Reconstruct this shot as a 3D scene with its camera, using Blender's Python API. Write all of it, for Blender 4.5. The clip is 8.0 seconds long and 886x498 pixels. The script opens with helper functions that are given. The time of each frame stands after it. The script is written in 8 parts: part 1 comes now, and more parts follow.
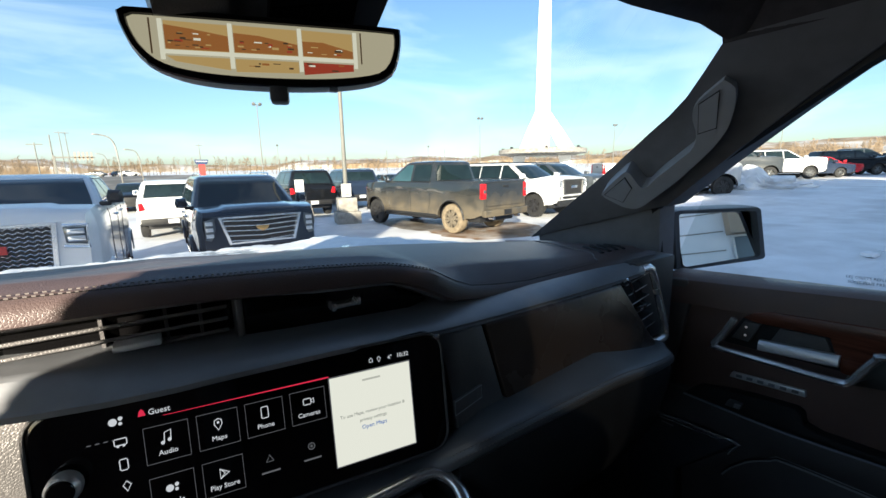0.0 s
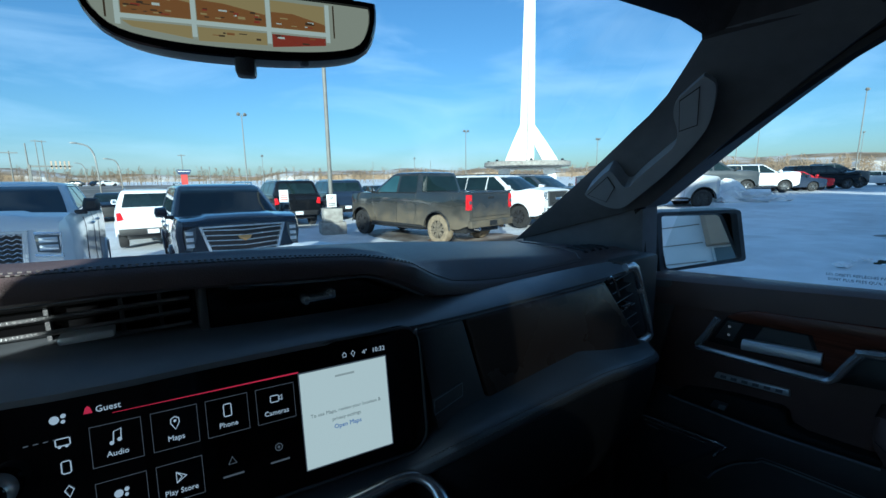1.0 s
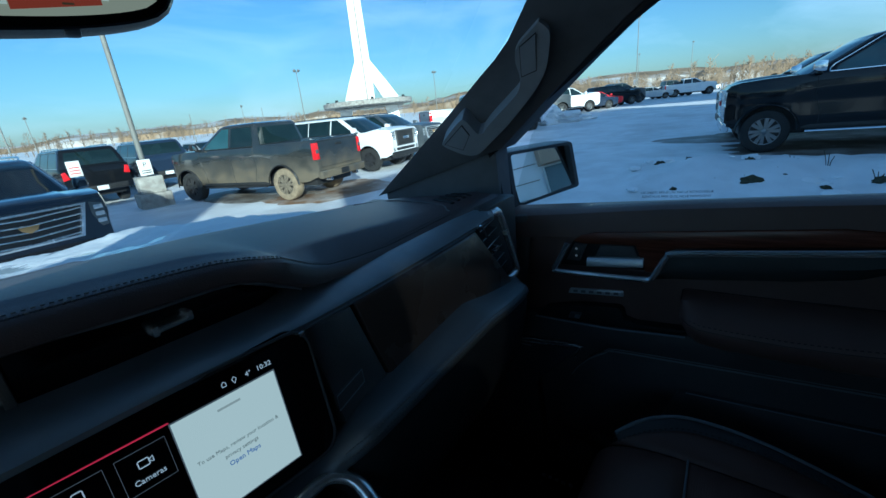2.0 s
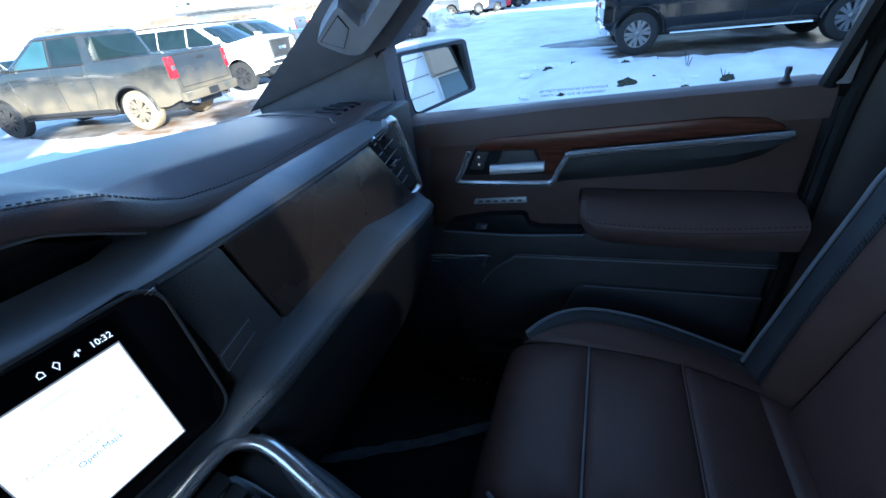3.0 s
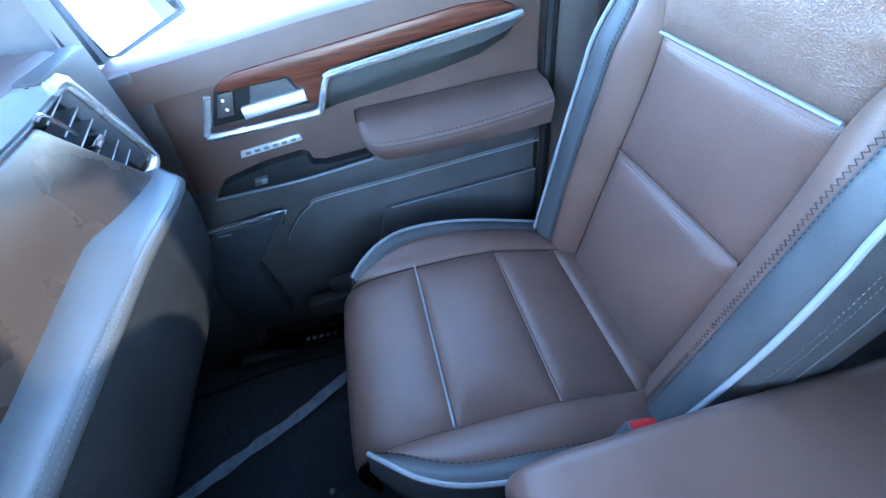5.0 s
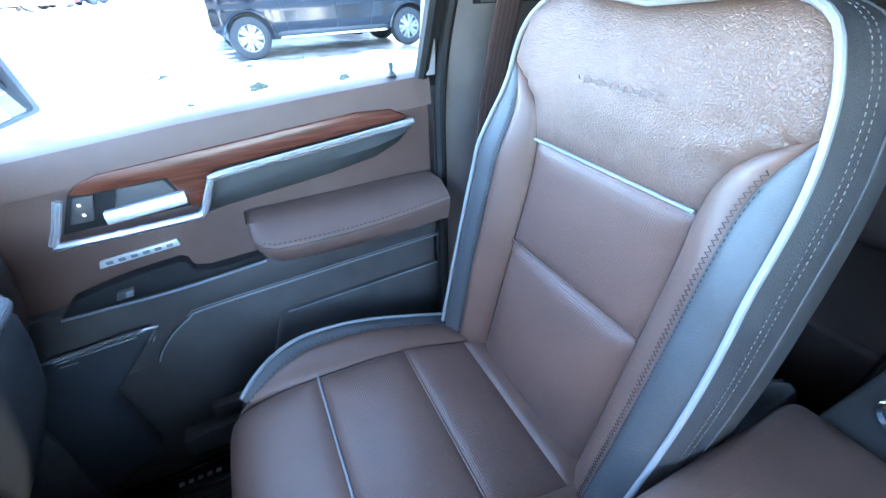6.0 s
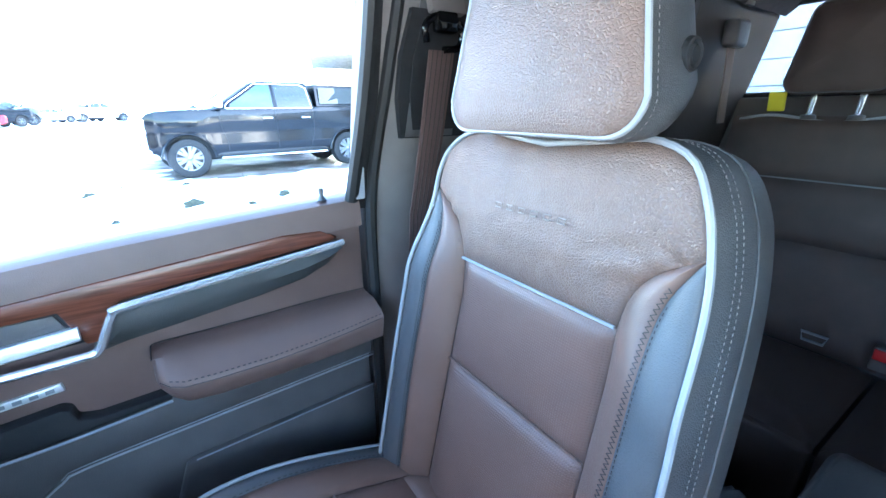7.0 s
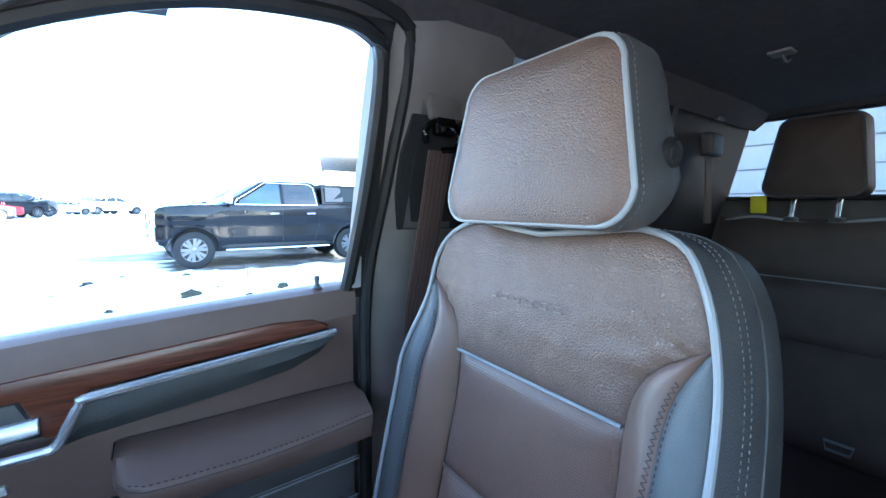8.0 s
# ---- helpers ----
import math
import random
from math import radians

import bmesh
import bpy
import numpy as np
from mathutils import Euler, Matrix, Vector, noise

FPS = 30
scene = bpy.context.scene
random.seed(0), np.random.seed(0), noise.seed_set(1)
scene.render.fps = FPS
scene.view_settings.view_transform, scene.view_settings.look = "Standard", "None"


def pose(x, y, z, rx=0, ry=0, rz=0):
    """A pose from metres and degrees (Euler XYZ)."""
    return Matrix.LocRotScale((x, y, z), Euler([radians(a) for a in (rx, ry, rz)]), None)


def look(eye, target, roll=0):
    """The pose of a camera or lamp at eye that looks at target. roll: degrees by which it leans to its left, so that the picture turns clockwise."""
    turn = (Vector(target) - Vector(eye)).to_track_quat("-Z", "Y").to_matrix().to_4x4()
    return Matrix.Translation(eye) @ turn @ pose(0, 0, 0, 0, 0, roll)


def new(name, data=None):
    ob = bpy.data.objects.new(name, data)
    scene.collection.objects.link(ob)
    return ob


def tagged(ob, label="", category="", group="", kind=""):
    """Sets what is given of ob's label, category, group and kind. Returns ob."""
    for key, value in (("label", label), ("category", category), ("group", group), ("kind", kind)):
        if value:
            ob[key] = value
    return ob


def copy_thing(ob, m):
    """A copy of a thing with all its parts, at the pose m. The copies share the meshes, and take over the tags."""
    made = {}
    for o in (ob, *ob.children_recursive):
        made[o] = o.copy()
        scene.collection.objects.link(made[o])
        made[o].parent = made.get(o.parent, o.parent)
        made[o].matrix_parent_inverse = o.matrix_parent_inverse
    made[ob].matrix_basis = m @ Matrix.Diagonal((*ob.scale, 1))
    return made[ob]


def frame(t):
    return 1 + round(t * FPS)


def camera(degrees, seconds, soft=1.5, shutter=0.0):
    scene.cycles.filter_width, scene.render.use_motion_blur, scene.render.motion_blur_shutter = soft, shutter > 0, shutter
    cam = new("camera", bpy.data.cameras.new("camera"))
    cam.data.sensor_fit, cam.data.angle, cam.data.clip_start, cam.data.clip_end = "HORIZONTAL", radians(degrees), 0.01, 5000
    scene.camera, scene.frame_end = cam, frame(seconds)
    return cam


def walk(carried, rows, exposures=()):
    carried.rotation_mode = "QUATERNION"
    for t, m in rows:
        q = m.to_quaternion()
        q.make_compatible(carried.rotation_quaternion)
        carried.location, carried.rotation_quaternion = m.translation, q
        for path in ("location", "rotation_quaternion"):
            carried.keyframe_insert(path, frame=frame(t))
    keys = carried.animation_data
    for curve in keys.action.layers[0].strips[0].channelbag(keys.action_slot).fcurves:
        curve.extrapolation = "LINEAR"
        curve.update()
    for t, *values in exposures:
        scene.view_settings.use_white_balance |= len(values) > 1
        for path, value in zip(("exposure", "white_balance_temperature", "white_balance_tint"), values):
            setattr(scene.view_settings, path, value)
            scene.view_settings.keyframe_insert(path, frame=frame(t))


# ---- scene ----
cam = camera(93.9, 8.0)
PATH = [
    (0, (-0.092, 0.169, 1.677), (1.003, 1.798, 1.297), -1.2),
    (0.5, (-0.089, 0.167, 1.657), (1.001, 1.816, 1.35), -1.2),
    (1, (-0.078, 0.176, 1.65), (1.079, 1.775, 1.324), -0.8),
    (1.5, (-0.059, 0.186, 1.672), (1.267, 1.6, 1.181), -5.1),
    (1.7, (-0.057, 0.192, 1.685), (1.374, 1.473, 1.128), -5.7),
    (2, (-0.066, 0.213, 1.682), (1.488, 1.305, 1.055), -6.0),
    (2.2, (-0.052, 0.212, 1.681), (1.535, 1.19, 0.956), -6.0),
    (3.5, (-0.004, 0.248, 1.637), (1.557, 0.712, 0.475), -7.0),
    (4, (0.016, 0.244, 1.634), (1.462, 0.536, 0.284), -9.3),
    (5.3, (0.059, 0.216, 1.646), (1.51, -0.113, 0.31), -7.8),
    (5.5, (0.061, 0.221, 1.645), (1.544, -0.234, 0.384), -6.3),
    (6, (0.077, 0.218, 1.634), (1.593, -0.491, 0.538), -1.7),
    (6.5, (0.081, 0.211, 1.635), (1.615, -0.676, 0.707), -0.6),
    (7, (0.084, 0.194, 1.648), (1.653, -0.866, 1.003), -0.5),
    (7.5, (0.084, 0.193, 1.639), (1.7, -0.931, 1.287), 0.6),
    (8, (0.085, 0.189, 1.637), (1.729, -0.933, 1.441), 0.6),
]
walk(cam, [(t, look(eye, target, roll)) for t, eye, target, roll in PATH],
     exposures=[(0, 2.1, 6250, 9), (0.5, 1.7, 5450, 5), (1.0, 1.4, 4800, -4), (1.5, 1.3, 4600, -8), (2.2, 1.42, 4650, -6), (2.8, 2.8, 4950, 5), (3.5, 4.5, 5050, 9), (4.2, 5.8, 5050, 9), (5.3, 6.7, 5250, 8), (6.5, 6.7, 5650, 9), (8.0, 5.4, 5700, 9)])

# ---- world and sun ----
SUN_TRAVEL = Vector((0.65, 0.76, -0.27)).normalized()
world = bpy.data.worlds.new("world")
scene.world = world
world.use_nodes = True
wn = world.node_tree
sky = wn.nodes.new("ShaderNodeTexSky")
sky.sky_type = "NISHITA"
sky.sun_disc = False
sky.sun_elevation = math.asin(-SUN_TRAVEL.z)
sky.sun_rotation = math.atan2(-SUN_TRAVEL.x, -SUN_TRAVEL.y)
sky.air_density, sky.dust_density, sky.ozone_density = 1.0, 1.0, 3.0
# thin high cloud streaks, mixed into the sky
tc = wn.nodes.new("ShaderNodeTexCoord")
mp = wn.nodes.new("ShaderNodeMapping")
mp.inputs["Scale"].default_value = (1.2, 2.6, 7.0)
mp.inputs["Rotation"].default_value = (0.1, 0.15, 0.6)
cl = wn.nodes.new("ShaderNodeTexNoise")
cl.inputs["Scale"].default_value = 1.3
cl.inputs["Detail"].default_value = 6.0
cl.inputs["Roughness"].default_value = 0.55
cl.inputs["Distortion"].default_value = 0.6
cr = wn.nodes.new("ShaderNodeValToRGB")
cr.color_ramp.elements[0].position, cr.color_ramp.elements[1].position = 0.47, 0.78
cr.color_ramp.elements[0].color, cr.color_ramp.elements[1].color = (0, 0, 0, 1), (0.36, 0.36, 0.36, 1)
mx = wn.nodes.new("ShaderNodeMixRGB")
mx.inputs["Color2"].default_value = (8.5, 8.9, 9.4, 1)
wn.links.new(tc.outputs["Generated"], mp.inputs["Vector"])
wn.links.new(mp.outputs["Vector"], cl.inputs["Vector"])
wn.links.new(cl.outputs["Fac"], cr.inputs["Fac"])
wn.links.new(cr.outputs["Color"], mx.inputs["Fac"])
wn.links.new(sky.outputs["Color"], mx.inputs["Color1"])
wn.links.new(mx.outputs["Color"], wn.nodes["Background"].inputs["Color"])
wn.nodes["Background"].inputs["Strength"].default_value = 0.064

sun = new("sun", bpy.data.lights.new("sun", "SUN"))
sun.data.energy, sun.data.angle, sun.data.color = 4.2, radians(0.6), (1.0, 0.84, 0.64)
sun.matrix_world = look((-40, -25, 12), Vector((-40, -25, 12)) + SUN_TRAVEL)

# ---- materials ----


def mat(name, base, rough=0.5, metal=0.0, var=0.0, scale=8.0, bump=0.0, bscale=60.0, btype="noise", coat=0.0, dirt=None, dscale=2.5, spec=0.5):
    m = bpy.data.materials.new(name)
    m.use_nodes = True
    nt = m.node_tree
    b = nt.nodes["Principled BSDF"]
    b.inputs["Base Color"].default_value = (*base, 1)
    b.inputs["Roughness"].default_value = rough
    b.inputs["Metallic"].default_value = metal
    b.inputs["Coat Weight"].default_value = coat
    b.inputs["Coat Roughness"].default_value = 0.08
    b.inputs["Specular IOR Level"].default_value = spec
    co = nt.nodes.new("ShaderNodeTexCoord")
    if var or dirt:
        n1 = nt.nodes.new("ShaderNodeTexNoise")
        n1.inputs["Scale"].default_value = scale
        n1.inputs["Detail"].default_value = 5
        nt.links.new(co.outputs["Object"], n1.inputs["Vector"])
        r1 = nt.nodes.new("ShaderNodeValToRGB")
        r1.color_ramp.elements[0].position, r1.color_ramp.elements[1].position = 0.3, 0.72
        lo, hi = max(0.0, 1 - var), 1 + var
        r1.color_ramp.elements[0].color = (*[min(1, c * lo) for c in base], 1)
        r1.color_ramp.elements[1].color = (*[min(1, c * hi) for c in base], 1)
        nt.links.new(n1.outputs["Fac"], r1.inputs["Fac"])
        out = r1.outputs["Color"]
        rr = nt.nodes.new("ShaderNodeMapRange")
        rr.inputs["To Min"].default_value, rr.inputs["To Max"].default_value = rough * 0.85, min(1, rough * 1.15)
        nt.links.new(n1.outputs["Fac"], rr.inputs["Value"])
        nt.links.new(rr.outputs["Result"], b.inputs["Roughness"])
        if dirt:
            n2 = nt.nodes.new("ShaderNodeTexNoise")
            n2.inputs["Scale"].default_value = dscale
            n2.inputs["Detail"].default_value = 8
            n2.inputs["Roughness"].default_value = 0.62
            nt.links.new(co.outputs["Object"], n2.inputs["Vector"])
            r2 = nt.nodes.new("ShaderNodeValToRGB")
            r2.color_ramp.elements[0].position, r2.color_ramp.elements[1].position = 0.46, 0.66
            nt.links.new(n2.outputs["Fac"], r2.inputs["Fac"])
            mixn = nt.nodes.new("ShaderNodeMixRGB")
            mixn.inputs["Color2"].default_value = (*dirt, 1)
            nt.links.new(r2.outputs["Color"], mixn.inputs["Fac"])
            nt.links.new(out, mixn.inputs["Color1"])
            out = mixn.outputs["Color"]
        nt.links.new(out, b.inputs["Base Color"])
    if bump:
        if btype == "noise":
            t = nt.nodes.new("ShaderNodeTexNoise")
            t.inputs["Detail"].default_value = 6
            res = "Fac"
        else:
            t = nt.nodes.new("ShaderNodeTexVoronoi")
            t.feature = "DISTANCE_TO_EDGE" if btype == "grain" else "F1"
            if btype.startswith("dots"):
                t.inputs["Randomness"].default_value = 0.0
                t.voronoi_dimensions = "2D"
            res = "Distance"
        t.inputs["Scale"].default_value = bscale
        if btype.startswith("dots"):
            sp3, cb3 = nt.nodes.new("ShaderNodeSeparateXYZ"), nt.nodes.new("ShaderNodeCombineXYZ")
            nt.links.new(co.outputs["Object"], sp3.inputs["Vector"])
            nt.links.new(sp3.outputs["X"], cb3.inputs["X"])
            nt.links.new(sp3.outputs["Y" if btype == "dots_flat" else "Z"], cb3.inputs["Y"])
            nt.links.new(cb3.outputs["Vector"], t.inputs["Vector"])
        else:
            nt.links.new(co.outputs["Object"], t.inputs["Vector"])
        h = t.outputs[res]
        if btype == "grain":
            cu = nt.nodes.new("ShaderNodeMapRange")
            cu.inputs["From Max"].default_value = 0.22
            nt.links.new(h, cu.inputs["Value"])
            n3 = nt.nodes.new("ShaderNodeTexNoise")
            n3.inputs["Scale"].default_value = bscale * 0.16
            n3.inputs["Detail"].default_value = 3
            nt.links.new(co.outputs["Object"], n3.inputs["Vector"])
            ad = nt.nodes.new("ShaderNodeMath")
            ad.operation = "MULTIPLY_ADD"
            ad.inputs[1].default_value = 0.6
            nt.links.new(n3.outputs["Fac"], ad.inputs[0])
            nt.links.new(cu.outputs["Result"], ad.inputs[2])
            h = ad.outputs["Value"]
        if btype.startswith("dots"):
            cu = nt.nodes.new("ShaderNodeMapRange")
            cu.inputs["From Min"].default_value, cu.inputs["From Max"].default_value = 0.22, 0.34
            nt.links.new(h, cu.inputs["Value"])
            h = cu.outputs["Result"]
        bp = nt.nodes.new("ShaderNodeBump")
        bp.inputs["Strength"].default_value = bump
        bp.inputs["Distance"].default_value = 0.002
        nt.links.new(h, bp.inputs["Height"])
        nt.links.new(bp.outputs["Normal"], b.inputs["Normal"])
    return m


def glow(name, col, strength=1.0):
    m = bpy.data.materials.new(name)
    m.use_nodes = True
    b = m.node_tree.nodes["Principled BSDF"]
    b.inputs["Base Color"].default_value = (0.01, 0.01, 0.01, 1)
    b.inputs["Roughness"].default_value = 0.25
    b.inputs["Emission Color"].default_value = (*col, 1)
    b.inputs["Emission Strength"].default_value = strength
    return m


def pane_mat(name, tint, gloss=0.06):
    m = bpy.data.materials.new(name)
    m.use_nodes = True
    nt = m.node_tree
    nt.nodes.remove(nt.nodes["Principled BSDF"])
    tr = nt.nodes.new("ShaderNodeBsdfTransparent")
    tr.inputs["Color"].default_value = (*tint, 1)
    gl = nt.nodes.new("ShaderNodeBsdfGlossy")
    gl.inputs["Roughness"].default_value = 0.01
    fr = nt.nodes.new("ShaderNodeFresnel")
    fr.inputs["IOR"].default_value = 1.35
    sc = nt.nodes.new("ShaderNodeMath")
    sc.operation = "MULTIPLY"
    sc.inputs[1].default_value = gloss * 10
    ms = nt.nodes.new("ShaderNodeMixShader")
    nt.links.new(fr.outputs["Fac"], sc.inputs[0])
    nt.links.new(sc.outputs["Value"], ms.inputs["Fac"])
    nt.links.new(tr.outputs["BSDF"], ms.inputs[1])
    nt.links.new(gl.outputs["BSDF"], ms.inputs[2])
    nt.links.new(ms.outputs["Shader"], nt.nodes["Material Output"].inputs["Surface"])
    return m


def wood_mat(name, base):
    m = mat(name, base, 0.27, var=0.0, bump=0.0)
    nt = m.node_tree
    b = nt.nodes["Principled BSDF"]
    co = nt.nodes.new("ShaderNodeTexCoord")
    mpn = nt.nodes.new("ShaderNodeMapping")
    mpn.inputs["Scale"].default_value = (60, 4, 90)
    nz = nt.nodes.new("ShaderNodeTexNoise")
    nz.inputs["Scale"].default_value = 3.0
    nz.inputs["Detail"].default_value = 7
    nz.inputs["Distortion"].default_value = 0.4
    rp = nt.nodes.new("ShaderNodeValToRGB")
    rp.color_ramp.elements[0].position, rp.color_ramp.elements[1].position = 0.3, 0.7
    rp.color_ramp.elements[0].color = (*[c * 0.6 for c in base], 1)
    rp.color_ramp.elements[1].color = (*[c * 1.35 for c in base], 1)
    nt.links.new(co.outputs["Object"], mpn.inputs["Vector"])
    nt.links.new(mpn.outputs["Vector"], nz.inputs["Vector"])
    nt.links.new(nz.outputs["Fac"], rp.inputs["Fac"])
    nt.links.new(rp.outputs["Color"], b.inputs["Base Color"])
    bp = nt.nodes.new("ShaderNodeBump")
    bp.inputs["Strength"].default_value = 0.15
    bp.inputs["Distance"].default_value = 0.001
    nt.links.new(nz.outputs["Fac"], bp.inputs["Height"])
    nt.links.new(bp.outputs["Normal"], b.inputs["Normal"])
    return m


M_LEATHER = mat("brown_leather", (0.142, 0.083, 0.063), 0.37, var=0.1, scale=14, bump=0.16, bscale=520, btype="grain")
M_LEATHER_GRAIN = mat("brown_grained_leather", (0.146, 0.092, 0.071), 0.38, var=0.14, scale=9, bump=0.36, bscale=300, btype="grain")
M_EMBOSS = mat("pale_embossed_leather", (0.20, 0.15, 0.125), 0.3, var=0.08, scale=14)
M_PERF = mat("perforated_brown_leather", (0.142, 0.082, 0.063), 0.40, var=0.08, scale=14, bump=0.6, bscale=300, btype="dots")
M_PERF_SEAT = mat("perforated_cushion_leather", (0.142, 0.082, 0.063), 0.40, var=0.08, scale=14, bump=0.6, bscale=300, btype="dots_flat")
M_BLACK_LEATHER = mat("black_leather", (0.072, 0.073, 0.075), 0.44, var=0.15, scale=16, bump=0.2, bscale=380, btype="grain")
M_GRILLE = mat("navy_speaker_plastic", (0.040, 0.046, 0.056), 0.45, var=0.12, scale=18, bump=0.25, bscale=500, btype="grain")
M_GRIP = mat("black_grip_vinyl", (0.040, 0.042, 0.041), 0.45, var=0.12, scale=18, bump=0.2, bscale=420, btype="grain")
M_TRIM_DARK = mat("dark_rear_trim", (0.055, 0.049, 0.047), 0.6, var=0.1, scale=16, bump=0.2, bscale=500)
# Brown leather in a deeper tone that stands in for the rear cab's shade.
M_LEATHER_SHADED = mat("shaded_brown_leather", (0.075, 0.054, 0.047), 0.5, var=0.15, scale=14, bump=0.3, bscale=420, btype="grain")
M_DOORSOFT = mat("charcoal_soft_plastic", (0.086, 0.082, 0.081), 0.40, var=0.12, scale=18, bump=0.22, bscale=420, btype="grain")
M_PIPING = mat("grey_piping", (0.27, 0.28, 0.29), 0.45, var=0.08, scale=30, bump=0.15, bscale=500)
M_STITCH = mat("grey_thread", (0.17, 0.155, 0.15), 0.8)
M_STITCH_DARK = mat("dark_thread", (0.03, 0.026, 0.025), 0.8)
M_DASHPAD = mat("dash_leather", (0.108, 0.080, 0.080), 0.44, var=0.12, scale=12, bump=0.18, bscale=420, btype="grain", spec=0.5)
M_SOFT = mat("grey_soft_plastic", (0.105, 0.11, 0.118), 0.36, var=0.12, scale=18, bump=0.12, bscale=420, btype="grain")
M_PLASTIC = mat("black_plastic", (0.082, 0.082, 0.085), 0.40, var=0.2, scale=20, bump=0.2, bscale=420, btype="grain")
M_TRIM = mat("pillar_plastic", (0.125, 0.112, 0.106), 0.55, var=0.1, scale=16, bump=0.2, bscale=500)
M_PILLAR = mat("grey_pillar_cloth", (0.17, 0.17, 0.178), 0.85, var=0.1, scale=40, bump=0.25, bscale=700)
M_KNEE = mat("matt_black_panel", (0.022, 0.0225, 0.024), 0.6, var=0.2, scale=20, bump=0.2, bscale=420, btype="grain", spec=0.2)
M_POLISHED = mat("polished_trim", (0.86, 0.87, 0.88), 0.26, metal=0.8, var=0.05, scale=25)
M_GLOSS = mat("gloss_black", (0.004, 0.004, 0.0045), 0.1, var=0.3, scale=5)
M_SILVER = mat("satin_silver", (0.25, 0.27, 0.30), 0.42, metal=0.2, var=0.08, scale=40, bump=0.05, bscale=300)
M_HANDLE = mat("grey_handle_plastic", (0.36, 0.37, 0.39), 0.45, var=0.08, scale=20, bump=0.15, bscale=420, btype="grain")
M_CHROME = mat("chrome", (0.82, 0.84, 0.86), 0.16, metal=1.0, var=0.04, scale=25)
M_BRIGHT = mat("bright_satin_metal", (0.72, 0.74, 0.76), 0.3, metal=0.45, var=0.05, scale=30)
M_WOOD = wood_mat("open_pore_wood", (0.135, 0.043, 0.024))
# Charcoal glovebox panel; the brown it reflects is put into the base colour.
M_GLOVEPANEL = mat("brown_reflecting_panel", (0.062, 0.046, 0.039), 0.27, var=0.10, scale=10, bump=0.05, bscale=420, btype="grain")
M_DOORSKIN = mat("dark_brown_door_leather", (0.150, 0.096, 0.080), 0.42, var=0.10, scale=12, bump=0.18, bscale=460, btype="grain")
M_HEADLINER = mat("headliner_cloth", (0.062, 0.056, 0.058), 0.95, var=0.2, scale=60, bump=0.3, bscale=700)
M_CARPET = mat("black_carpet", (0.042, 0.043, 0.046), 0.95, var=0.35, scale=120, bump=0.6, bscale=500)
M_RUBBER = mat("black_rubber", (0.012, 0.012, 0.012), 0.62, var=0.2, scale=30, bump=0.2, bscale=200)
M_BELT = mat("brown_webbing", (0.1, 0.06, 0.052), 0.7, var=0.1, scale=200, bump=0.3, bscale=900)
M_BELT_TAN = mat("tan_webbing", (0.16, 0.12, 0.1), 0.7, var=0.1, scale=200, bump=0.3, bscale=900)
M_FILM = mat("clear_film", (0.45, 0.48, 0.52), 0.18, var=0.2, scale=40, bump=0.4, bscale=60)
M_FILM.node_tree.nodes["Principled BSDF"].inputs["Alpha"].default_value = 0.7
M_YELLOW = mat("yellow_tag", (0.75, 0.7, 0.03), 0.6, var=0.05)
M_RED = mat("red_button", (0.5, 0.02, 0.02), 0.4)
M_GLASS = pane_mat("clear_glass", (0.76, 0.80, 0.79), 0.008)
M_TINT = pane_mat("privacy_glass", (0.022, 0.0235, 0.0235), 0.05)
M_TINT_REAR = pane_mat("tinted_glass", (0.42, 0.43, 0.43), 0.03)
M_MIRROR = mat("mirror_glass", (0.86, 0.88, 0.88), 0.015, metal=1.0)
M_SCREEN = mat("screen_glass", (0.003, 0.003, 0.004), 0.08)
M_WHITEGLOW = glow("screen_white", (0.93, 0.92, 0.78), 0.2)
M_ICON = glow("screen_icon_white", (0.8, 0.82, 0.84), 0.17)
M_ICONDIM = glow("screen_icon_dim", (0.35, 0.36, 0.38), 0.07)
M_GREYTXT = glow("screen_grey_text", (0.45, 0.45, 0.4), 0.12)
M_PALETXT = glow("screen_pale_text", (0.66, 0.65, 0.56), 0.16)
M_BLUETXT = glow("screen_blue_text", (0.06, 0.2, 0.6), 0.16)
M_REDGLOW = glow("screen_red", (0.8, 0.03, 0.08), 0.2)
M_OWNWHITE = mat("white_truck_paint", (0.78, 0.79, 0.8), 0.25, var=0.03, scale=3, coat=0.6)
M_SNOWHOOD = mat("thin_snow", (0.82, 0.85, 0.88), 0.7, var=0.05, scale=20, bump=0.7, bscale=60)

# ---- mesh helpers ----


def obj(name, bm, material, parent=None, label="", angle=40):
    me = bpy.data.meshes.new(name)
    bmesh.ops.recalc_face_normals(bm, faces=bm.faces)
    bm.to_mesh(me)
    bm.free()
    me.materials.append(material)
    for p in me.polygons:
        p.use_smooth = True
    me.set_sharp_from_angle(angle=radians(angle))
    ob = new(name, me)
    if parent:
        ob.parent = parent
    if label:
        ob["label"] = label
    return ob


def part(name, bm, material, parent, label=""):
    return obj(name, bm, material, parent, label)


def thing(name, label, category, group="", at=(0, 0, 0)):
    e = new(name)
    e.location = at
    return tagged(e, label, category, group)


def join(*bms):
    out = bms[0]
    for b in bms[1:]:
        me = bpy.data.meshes.new("tmp")
        b.to_mesh(me)
        b.free()
        out.from_mesh(me)
        bpy.data.meshes.remove(me)
    return out


def moved(bm, m):
    bmesh.ops.transform(bm, matrix=m, verts=bm.verts)
    return bm


